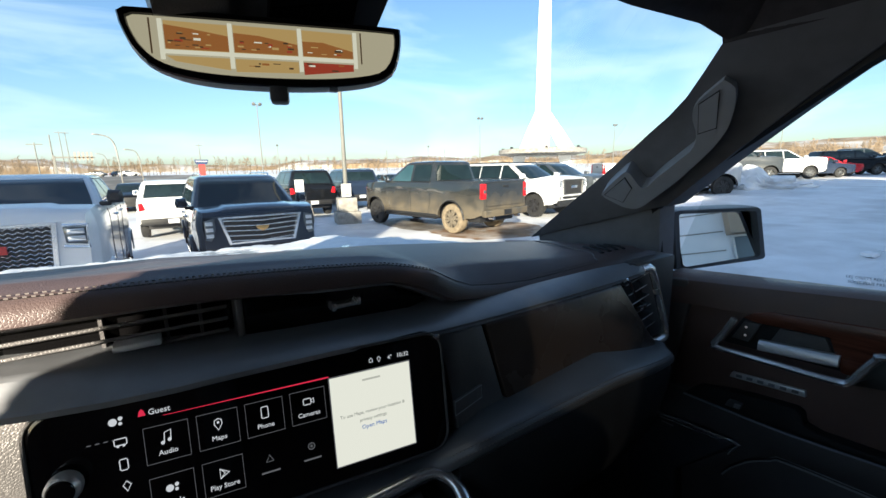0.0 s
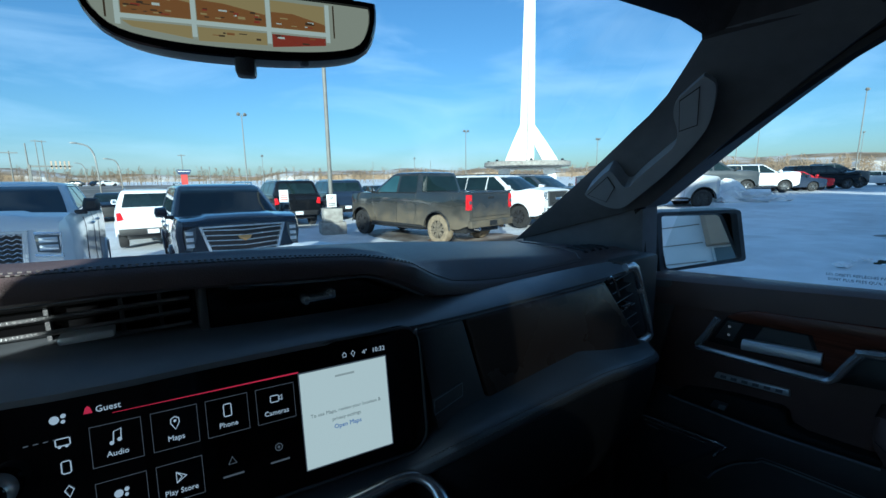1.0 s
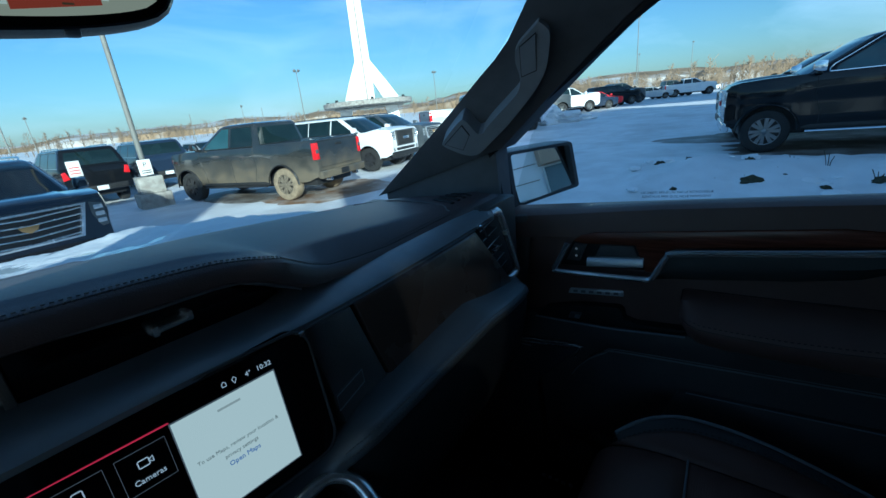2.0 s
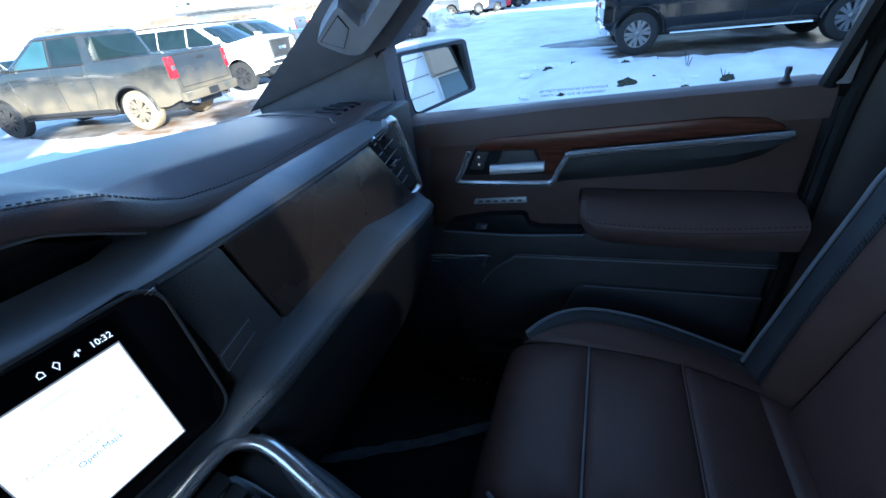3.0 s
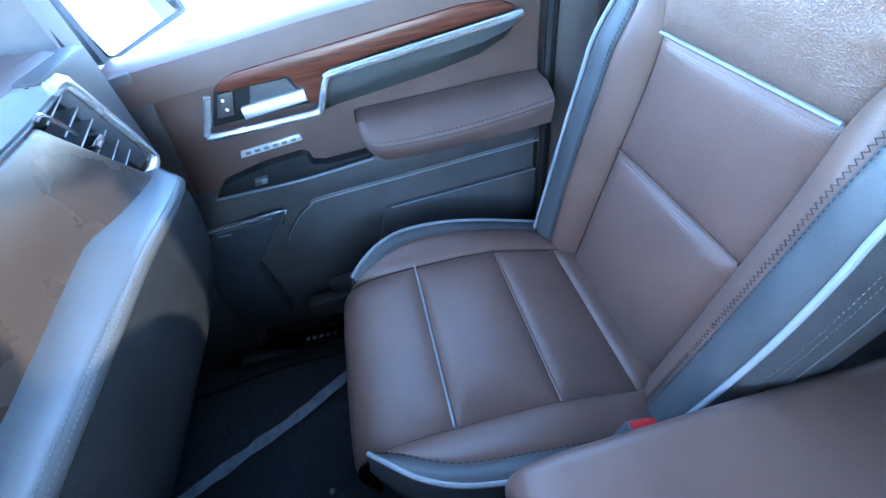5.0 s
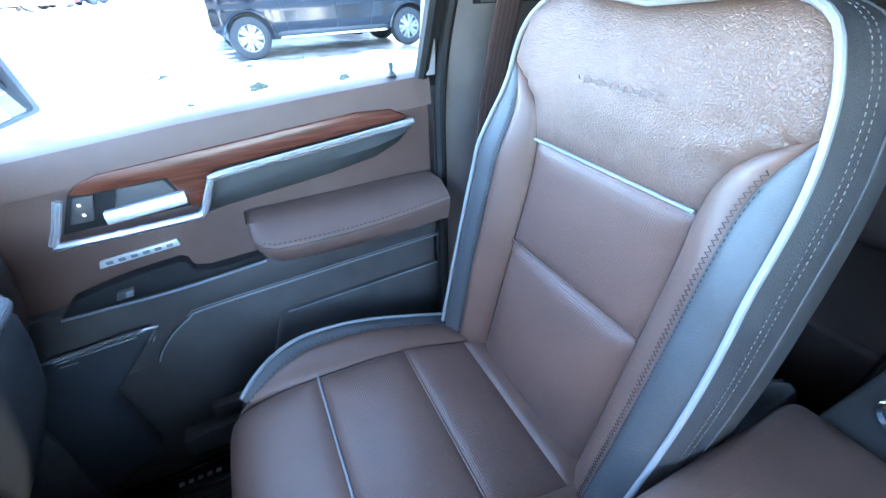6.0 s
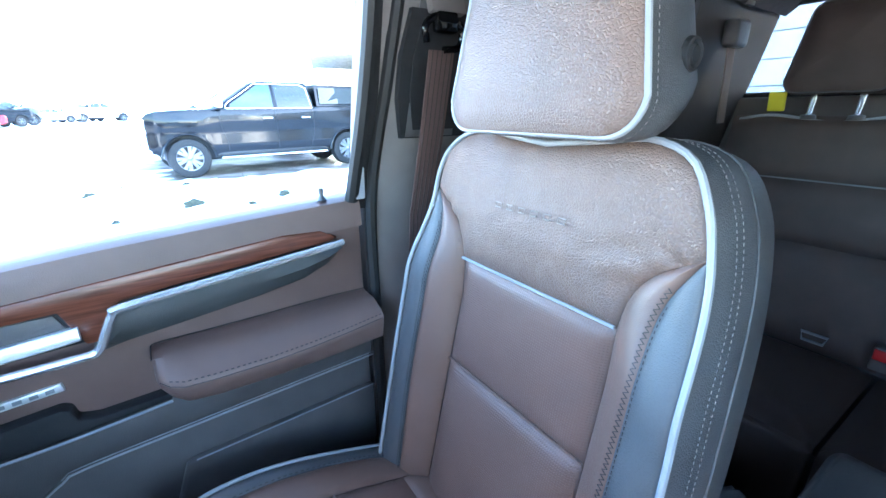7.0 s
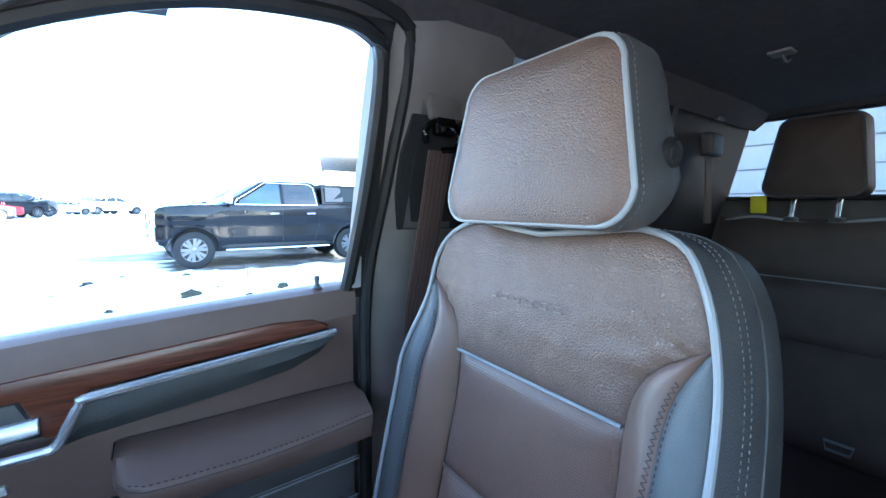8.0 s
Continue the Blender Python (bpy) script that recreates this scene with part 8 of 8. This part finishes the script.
for s in (1, -1):
    g4 = [Vector((-1.12, s * 0.925, 1.53)), Vector((-2.6, s * 0.92, 1.53)), Vector((-2.5, s * 0.82, 1.91)), Vector((-1.14, s * 0.835, 1.91))]
    part("side_glass", loft([g4, [p + Vector((0, s * 0.012, 0.004)) for p in g4]]), M_CARGLASS, cn)
part("brake_light", box(-2.72, -2.66, -0.2, 0.2, 1.96, 2.0, 0.01), M_TAILLAMP, cn)
cn.scale = (1.07, 1.07, 1.07)
vehicle("dark_pickup", "dark pickup parked beyond the black one", "pickup truck", "pickup", P_SLATE, (15.9, -2.1), (-0.07, 1), grille="mesh", chrome=False)
vehicle("grey_pickup", "dusty dark grey pickup with mud-caked rear wheel", "pickup truck", "pickup", P_GREY, (7.28, 11.6), (-0.155, 0.988), rim=M_RIMBLACK, mud_rear=True, chrome=False, front_glass=M_CARGLASS_SKY)
vehicle("white_suv", "white large SUV with black wheels", "SUV", "suv", P_WHITE, (11.95, 12.65), (0.12, -0.99), rim=M_RIMBLACK, grille="mesh", chrome=False, front_glass=M_CARGLASS)
vehicle("slate_suv", "slate grey SUV parked beside the white one", "SUV", "suv", P_SLATE, (14.7, 13.3), (0.12, -0.99), grille="bars")
vehicle("black_suv", "black luxury SUV with wide chrome grille", "SUV", "suv", P_NAVY, (1.28, 10.38), (0.0, -1))
vehicle("white_pickup", "white pickup with chrome mesh grille", "pickup truck", "pickup", P_WHITE, (-1.74, 9.1), (0.0, -1), grille="mesh", tall=0.17)
vehicle("white_crossover", "white crossover seen from behind in snow", "SUV", "suv", P_WHITE, (0.15, 18.2), (0.0, 1), size=0.93)
vehicle("dark_crossover", "black crossover parked beside the light pole", "SUV", "suv", P_BLACK, (5.1, 19.4), (0.05, 1), size=0.95)
vehicle("blue_suv", "blue SUV parked behind the light pole", "SUV", "suv", P_BLUE, (8.2, 21.5), (0.1, 1), size=0.95)
vehicle("silver_pickup", "silver pickup beside the snow heap", "pickup truck", "pickup", P_SILVER, (19.85, 10.75), (0.777, -0.629), rim=M_RIMBLACK, grille="mesh", size=1.08)
ROW = (0.72, -0.69)
for nm, lb, ct, kd, pm, x, y in (("old_grey_pickup", "old two-tone grey pickup in the far row", "pickup truck", "pickup", P_SLATE, 30.5, 12.5), ("far_white_suv", "white SUV in the far row", "SUV", "suv", P_WHITE, 35.2, 11.4),
                                 ("far_blue_car", "small blue car in the far row", "car", "car", P_BLUE, 39.3, 10.6), ("far_red_car", "small red car in the far row", "car", "car", P_RED, 42.4, 10.8), ("far_black_suv", "black SUV in the far row", "SUV", "suv", P_BLACK, 46.3, 10.2),
                                 ("far_dark_pickup", "dark pickup in the far row", "pickup truck", "pickup", P_SLATE, 49.6, 10.4)):
    vehicle(nm, lb, ct, kd, pm, (x, y), ROW, near=nm == "far_white_suv", size=1.05 if kd == "pickup" else 0.98)
vehicle("far_silver_car", "silver car in the far row", "car", "car", P_SILVER, (60.0, 8.6), (0.5, -0.87), near=False)
vehicle("far_brown_pickup", "brown pickup in the far row", "pickup truck", "pickup", P_SLATE, (64.0, 6.9), (0.5, -0.87), near=False)
vehicle("far_white_pickup", "white pickup at the end of the far row", "pickup truck", "pickup", P_WHITE, (62.5, 4.6), (0.3, -0.95), near=False)
vehicle("far_white_car", "white car far across the lot", "car", "car", P_WHITE, (118, 4), (0.95, -0.3), near=False)
vehicle("far_grey_car", "grey car far across the lot", "car", "car", P_SILVER, (121, -6), (0.95, -0.3), near=False)
rnd = random.Random(3)
for i in range(16):
    x = -9 + i * 2.9 + rnd.uniform(-0.3, 0.3)
    k = rnd.choice(("suv", "pickup", "suv", "car")) if i > 7 else "car"
    pm = rnd.choice((P_WHITE, P_BLACK, P_NAVY, P_SILVER, P_SLATE, P_BLUE))
    vehicle("far_parked_car", "parked car in the row across the lot", "car", k, pm, (x + 2, 30 + rnd.uniform(-0.4, 0.4) + 0.25 * i), (0.05, rnd.choice((1, -1))), near=False, group="row of parked cars")

# ---- lamp posts, signs, concrete block ----
def lamp_post(x, y, h, heads=2):
    L = thing("street_lamp", "tall slim lot light pole with floodlights", "lamp post", "lot lights", (x, y, ground_z(x, y)))
    part("pole", lathe([(0.085, 0.0), (0.075, 0.4), (0.04, h), (0.0, h)], 10, "z"), M_POLE, L)
    for k in range(heads):
        a = (k - (heads - 1) / 2)
        part("floodlight", moved(lathe([(0.0, -0.13), (0.10, -0.12), (0.19, 0.02), (0.20, 0.10), (0.17, 0.11), (0.0, 0.11)], 14, "z"), pose(a * 0.62, -0.05, h + 0.02, 145, 0, 25 * a)), M_POLE, L)
    part("crossarm", tube(smooth_line([(-0.31, 0, h - 0.02), (-0.2, 0, h - 0.16), (0, 0, h - 0.22), (0.2, 0, h - 0.16), (0.31, 0, h - 0.02)], 14), 0.022, 6), M_POLE, L)
    return L


lamp_post(9.5, 49.4, 9.0)
lamp_post(37.8, 46.7, 8.6)
lamp_post(58.0, 39.3, 7.8)
lamp_post(18.9, 83.0, 6.8, 1)
lamp_post(47, 75, 6.5, 1)
lamp_post(95, 30, 12.0, 1)
lamp_post(70, 12, 11.0, 2)
lamp_post(120, 20, 10, 2)
lamp_post(110, 8, 10, 2)
blk = thing("pole_base", "two-tier concrete base of the light pole", "concrete base", at=(5.35, 14.35, ground_z(5.3, 14.3)))
part("lower_block", moved(box(-0.42, 0.42, -0.42, 0.42, 0, 0.42, 0.02), pose(0, 0, 0, 0, 0, -12)), M_CONC, blk)
part("upper_block", moved(box(-0.32, 0.32, -0.32, 0.32, 0.42, 0.90, 0.02), pose(0, 0, 0, 0, 0, -12)), M_CONC, blk)
pole = thing("light_pole", "tall grey steel pole on a concrete base", "pole", at=(5.35, 14.35, 0.75))
part("shaft", lathe([(0.075, 0.0), (0.065, 4.0), (0.05, 9.5), (0, 9.5)], 12, "z"), M_POLE, pole)
sg = thing("parking_sign", "small white parking sign on the pole base", "sign", at=(5.22, 13.98, 0.80))
part("plate", box(-0.17, 0.17, -0.012, 0.012, 0.0, 0.44, 0.006), M_WHITE, sg)
words("lettering", "P", 0.20, M_SIGNBLK, sg, pose(0, -0.014, 0.29, 90))
for i in range(2):
    part("text_bar", box(-0.12, 0.12, -0.015, -0.012, 0.06 + 0.06 * i, 0.085 + 0.06 * i), M_SIGNBLK, sg)
sg2 = thing("lot_sign", "white lot sign with red lines on a post", "sign", at=(3.75, 14.4, ground_z(3.7, 14.4)))
part("post", box(-0.03, 0.03, -0.03, 0.03, 0, 1.3, 0.004), M_STEEL, sg2)
pl = part("plate", box(-0.145, 0.145, -0.045, -0.030, 1.24, 1.64, 0.006), M_WHITE, sg2)
for i in range(3):
    part("text_bar", box(-0.11, 0.11, -0.049, -0.045, 1.31 + 0.075 * i, 1.337 + 0.075 * i), M_SIGNRED, sg2)

# ---- white monument tower with its ring ----
tw = thing("monument_tower", "tall white concrete monument with flared fins and ring", "tower", at=(44.0, 40.9, ground_z(44, 41)))
TF = math.atan2(-44.0, 40.9)             # the broad side faces the lot
for s in (1, -1):
    blade = loft([[(s * 0.10, -0.6, 4.0), (s * 0.95, -0.5, 4.0), (s * 0.95, 0.5, 4.0), (s * 0.10, 0.6, 4.0)], [(s * 0.10, -0.6, 9.0), (s * 0.95, -0.5, 9.0), (s * 0.95, 0.5, 9.0), (s * 0.10, 0.6, 9.0)],
                  [(s * 0.06, -0.3, 46.0), (s * 0.36, -0.2, 46.0), (s * 0.36, 0.2, 46.0), (s * 0.06, 0.3, 46.0)]])
    part("mast_blade", moved(blade, Matrix.Rotation(TF, 4, "Z")), M_WHITE, tw)
    o_, i_ = (4.4, 2.3) if s > 0 else (3.1, 0.3)
    fin = loft([[(s * i_, -1.5, 3.9), (s * o_, -1.3, 3.9), (s * o_, -0.2, 3.9), (s * i_, 0.2, 3.9)], [(s * (0.9 if s > 0 else 0.2), -0.9, 6.6), (s * (1.15 + (o_ - 1.15) * 0.47), -0.8, 6.6), (s * (1.15 + (o_ - 1.15) * 0.47), 0.0, 6.6), (s * (0.9 if s > 0 else 0.2), 0.3, 6.6)],
                [(s * 0.12, -0.66, 9.1), (s * 0.96, -0.56, 9.1), (s * 0.96, 0.3, 9.1), (s * 0.12, 0.3, 9.1)]])
    part("fin", moved(fin, Matrix.Rotation(TF, 4, "Z")), M_WHITE, tw)
    leg = loft([[(s * 3.0, -0.5, -0.2), (s * 4.3, -0.5, -0.2), (s * 4.3, 0.5, -0.2), (s * 3.0, 0.5, -0.2)], [(s * 2.2, -0.5, 3.3), (s * 3.8, -0.5, 3.3), (s * 3.8, 0.5, 3.3), (s * 2.2, 0.5, 3.3)]])
    part("leg", moved(leg, Matrix.Rotation(TF, 4, "Z")), M_WHITE, tw)
third = loft([[(-0.5, 0.9, 3.9), (0.5, 0.9, 3.9), (0.5, 3.6, 3.9), (-0.5, 3.6, 3.9)], [(-0.4, 0.4, 9.0), (0.4, 0.4, 9.0), (0.4, 1.2, 9.0), (-0.4, 1.2, 9.0)]])
part("fin", moved(third, Matrix.Rotation(TF, 4, "Z")), M_WHITE, tw)
part("mast_core", moved(box(-0.14, 0.14, -0.3, 0.3, 4.0, 45.5), Matrix.Rotation(TF, 4, "Z")), M_CONC, tw, "grey joint between the blades")
part("ring", lathe([(4.6, 3.5), (5.3, 3.45), (5.7, 3.5), (5.9, 3.62), (5.9, 4.12), (5.75, 4.2), (4.6, 4.2), (4.6, 3.5)], 56, "z"), M_CONC, tw, "pale concrete ring")
part("deck", lathe([(0.0, 3.3), (4.62, 3.3), (4.62, 3.6), (0.0, 3.6)], 40, "z"), M_CONC, tw, "grey concrete deck")
for k in range(7):
    a = 6.28318 * k / 7 + 0.4
    part("floodlight", moved(box(-0.15, 0.15, -0.12, 0.12, 0, 0.4, 0.03), Matrix.Translation((5.4 * math.cos(a), 5.4 * math.sin(a), 4.05))), M_BLACKTRIM, tw)

# ---- dealership building behind and beside the truck ----
wb = thing("service_building", "white service building with siding and glazed doors", "building", at=(0, 0, -0.2))
part("wall", box(-7.6, 4.28, -13.0, -9.0, 0, 6.6), M_SIDING, wb)
# Right part made taller than known, to put the snow heap in shade.
part("wall", box(4.28, 19.0, -13.0, -9.0, 0, 7.9), M_SIDING, wb)
# Unseen wall, added so that its shadow falls on the white pickup.
part("side_wall", box(-19.0, -12.6, -9.6, -8.9, 0, 8.4), M_SIDING, wb, "added unseen wall shading the white pickup")
for i in range(14):
    part("siding_rib", box(-7.6, 4.25, -9.0, -8.985, 0.4 + 0.44 * i, 0.425 + 0.44 * i), M_STEEL, wb)
part("fascia", box(4.3, 19.1, -9.02, -8.7, 2.95, 5.6, 0.02), M_TAN, wb, "tan fascia band")
for i in range(10):
    xw = 4.4 + 1.4 * i
    w_ = part("window", box(xw, xw + 1.36, -8.99, -8.94, 0.3, 2.9, 0.01), M_BLDGLASS, wb)
    part("window_frame", tube([(xw, -8.93, 0.3), (xw + 1.36, -8.93, 0.3), (xw + 1.36, -8.93, 2.9), (xw, -8.93, 2.9)], 0.035, 4, closed=True), M_WHITE, w_)
part("garage_door", box(-4.8, -1.4, -8.99, -8.95, 0.0, 3.6), M_TAN, wb)
for j in range(4):
    part("door_bar", box(-5.0, -1.4, -8.95, -8.90, 0.9 * j + 0.0, 0.9 * j + 0.12), M_WHITE, wb)
gb = thing("showroom_building", "glass-fronted showroom with jutting upper floor", "building", at=(0, 0, -0.2))
part("lower_storey", prism([(30.5, -10.0), (52.0, -12.8), (52.0, -42.0), (30.5, -42.0)], "z", 0, 4.5), M_SIDING, gb)
part("upper_storey", prism([(27.2, -8.5), (52.0, -17.0), (52.0, -42.0), (27.2, -42.0)], "z", 6.0, 9.6), M_BLDGLASS, gb)
for i in range(14):
    part("mullion", box(27.12, 27.2, -8.56 - 2.4 * i, -8.5 - 2.4 * i, 6.0, 9.6), M_POLE, gb)
for z in (6.05, 7.8, 9.6):
    part("transom", box(27.10, 27.2, -42.0, -8.5, z - 0.04, z + 0.04), M_POLE, gb)
part("soffit", prism([(26.9, -8.3), (52.0, -16.8), (52.0, -42.0), (26.9, -42.0)], "z", 5.75, 6.0), M_CONC, gb, "grey concrete soffit")

# ---- distance: hills, tree belts, far masts ----
def ridge(name, r, a0, a1, h, material, label, seed, n=120):
    bm_rings = []
    for k in range(n + 1):
        a = radians(a0 + (a1 - a0) * k / n)
        hh = h * (0.55 + 0.45 * noise.noise(Vector((k * 0.06, seed, 0))) + 0.18 * noise.noise(Vector((k * 0.4, seed, 3))))
        c, s = math.sin(a), math.cos(a)
        bm_rings.append([(r * c, r * s, -2.0), (r * 1.02 * c, r * 1.02 * s, max(1.5, hh * 0.6)), (r * 1.12 * c, r * 1.12 * s, max(2.0, hh)), (r * 1.4 * c, r * 1.4 * s, max(2.0, hh) * 0.9)])
    return tagged(obj(name, loft(bm_rings, closed=False), material), label, "hills", kind="structure")


ridge("backdrop_hill_right", 300, 55, 135, 19, M_BRUSH, "brown wooded slope across the lot", 5.0)
ridge("backdrop_hills", 430, -80, 170, 27, M_BRUSH, "low brown winter hills with snow patches", 2.0)


def tree_belt(name, label, spots, h, material, seed, twigs=26):
    """Bare trees and brush in the distance: many tapered trunks, limbs and twigs in one mesh."""
    rnd_ = random.Random(seed)
    verts_, faces_ = [], []

    def stick(p, q, r0, r1):
        b = len(verts_)
        for c, r in ((p, r0), (q, r1)):
            for k in range(3):
                verts_.append((c.x + r * math.cos(2.094 * k), c.y + r * math.sin(2.094 * k), c.z))
        for k in range(3):
            faces_.append((b + k, b + (k + 1) % 3, b + 3 + (k + 1) % 3, b + 3 + k))
    for x, y in spots:
        hh = h * rnd_.uniform(0.55, 1.2)
        base_ = Vector((x, y, ground_z(x, y)))
        top_ = base_ + Vector((rnd_.uniform(-0.3, 0.3), rnd_.uniform(-0.3, 0.3), hh))
        stick(base_, top_, 0.02 * hh, 0.004 * hh)
        for k in range(twigs):
            f = rnd_.uniform(0.18, 0.95)
            p = base_.lerp(top_, f)
            ln = hh * (1.0 - f * 0.75) * rnd_.uniform(0.2, 0.45)
            a = rnd_.uniform(0, 6.283)
            q = p + Vector((math.cos(a) * ln * 0.7, math.sin(a) * ln * 0.7, ln * rnd_.uniform(0.5, 1.0)))
            stick(p, q, 0.011 * hh, 0.006 * hh)
            for _ in range(2):
                f2 = rnd_.uniform(0.4, 1)
                s_ = p.lerp(q, f2)
                stick(s_, s_ + Vector((rnd_.uniform(-0.5, 0.5) * ln, rnd_.uniform(-0.5, 0.5) * ln, rnd_.uniform(0.2, 0.7) * ln)), 0.008 * hh, 0.004 * hh)
    me_ = bpy.data.meshes.new(name)
    me_.from_pydata(verts_, [], faces_)
    me_.materials.append(material)
    return tagged(new(name, me_), label, "trees", kind="stuff")


rnd = random.Random(11)
spots = []
for i in range(420):
    a = radians(rnd.uniform(58, 116))
    r = rnd.uniform(128, 200)
    spots.append((r * math.sin(a), r * math.cos(a)))
tree_belt("tree_belt", "belt of tan leafless trees across the lot", spots, 6.6, M_TREE, 5, 22)
spots = []
for i in range(560):
    a = radians(rnd.uniform(-45, 60))
    r = rnd.uniform(230, 330)
    spots.append((r * math.sin(a), r * math.cos(a)))
tree_belt("far_tree_belt", "far brown leafless trees on the horizon", spots, 8.0, M_TREE, 6, 14)

# far masts and an overhead sign frame
def mast(x, y, h, label="thin far utility mast", arm=0.0):
    m = thing("utility_mast", label, "mast", "utility masts", (x, y, ground_z(x, y)))
    part("shaft", lathe([(0.13, 0.0), (0.08, h), (0.0, h)], 8, "z"), M_POLE, m)
    if arm:
        part("arm", box(-arm, arm, -0.12, 0.12, h - 0.4, h - 0.25), M_POLE, m)


for x, y, h, arm in ((-17.9, 105, 8.0, 1.1), (-14.3, 95.6, 8.7, 0), (-20.4, 150, 13.6, 0.9), (-19.3, 151, 13.6, 0.9), (11, 90, 5, 0), (9, 120, 9, 0.8), (60, 120, 8, 0), (75, 110, 8, 0), (150, 60, 14, 0), (128, 45, 13, 0)):
    mast(x, y, h, arm=arm)
og = thing("sign_gantry", "grey overhead road sign gantry", "gantry", at=(-9.2, 95, -0.15))
part("post", box(-5.0, -4.75, -0.15, 0.15, 0, 5.3), M_POLE, og)
part("beam", box(-5.0, 0.4, -0.1, 0.1, 4.9, 5.15), M_POLE, og)
for i in range(5):
    part("signal_stub", box(-2.3 + 0.55 * i, -2.1 + 0.55 * i, -0.1, 0.1, 4.6, 5.9), M_TAN, og)
bb = thing("roadside_billboard", "dark blue and red roadside sign box", "sign", at=(7.6, 100.0, -0.15))
part("cabinet", bevel(loft([[(-w, -0.3, z), (w, -0.3, z), (w, 0.3, z), (-w, 0.3, z)] for w, z in ((0.95, 3.75), (1.15, 4.2), (1.25, 4.7))]), 0.04, 2), mat("sign_navy", (0.03, 0.05, 0.12), 0.5), bb)
part("stripe", box(-1.0, 1.0, -0.34, -0.3, 4.28, 4.42, 0.02), M_WHITE, bb)
part("post", box(-0.55, 0.55, -0.2, 0.2, 0, 3.75), M_SIGNRED, bb, "red sign pedestal")

# rising highway beyond the lot, with its guard rail, lamps and traffic standing still
M_ASPHALT = mat("grey_asphalt", (0.12, 0.118, 0.112), 0.8, var=0.15, scale=0.4, bump=0.3, bscale=4, dirt=(0.30, 0.29, 0.28), dscale=0.15)


def road_z(y):
    return -0.45 + 1.9 * smoothstep(46, 96, y)


tagged(obj("road", loft([[(-60, y, -1.0), (-60, y, road_z(y)), (7.5 + 0.02 * y, y, road_z(y)), (8.5 + 0.02 * y, y, -1.0)] for y in (46, 54, 62, 70, 78, 86, 96, 130, 180)]), M_ASPHALT), "grey highway ramp rising behind the lot", "road", kind="structure")
gr = thing("guard_rail", "rusty steel guard rail along the highway ramp", "guard rail", at=(0, 60, road_z(60)))
part("rail", bevel(box(-2.0, 8.4, -0.04, 0.04, 0.50, 0.74), 0.03, 2), M_MUD, gr)
for i in range(6):
    part("post", box(-1.95 + 1.95 * i, -1.8 + 1.95 * i, 0.04, 0.16, -0.05, 0.70), M_POLE, gr)
for x, y, h, arm in ((-3.6, 60.5, 6.3, 1.5), (-2.0, 75, 4.6, 1.2), (-9.0, 118, 5.0, 1.2)):
    cl_ = thing("road_lamp", "slim road lamp with a curved arm", "street lamp", "road lamps", (x, y, road_z(y) - 0.05))
    part("pole", tube(smooth_line([(0.1, 0, 0), (0, 0, h * 0.6), (-0.15, 0, h * 0.84), (-0.4 * arm, 0, h * 0.96), (-arm, 0, h)], 24), 0.075, 8), M_STEEL, cl_)
    part("lamp_head", bevel(box(-arm - 0.45, -arm + 0.1, -0.12, 0.12, h - 0.06, h + 0.08), 0.04, 2), M_STEEL, cl_)
for x, y, pm, hd in ((-14.5, 152, P_SLATE, (-1, 0.3)), (-9.6, 158, P_BLUE, (1, 0.3)), (-6.9, 150, P_WHITE, (1, 0.3))):
    c_ = vehicle("highway_car", "car on the highway ramp", "car", "car", pm, (x, y), hd, near=False, group="cars on the highway")
    c_.location.z = road_z(y) + 0.02
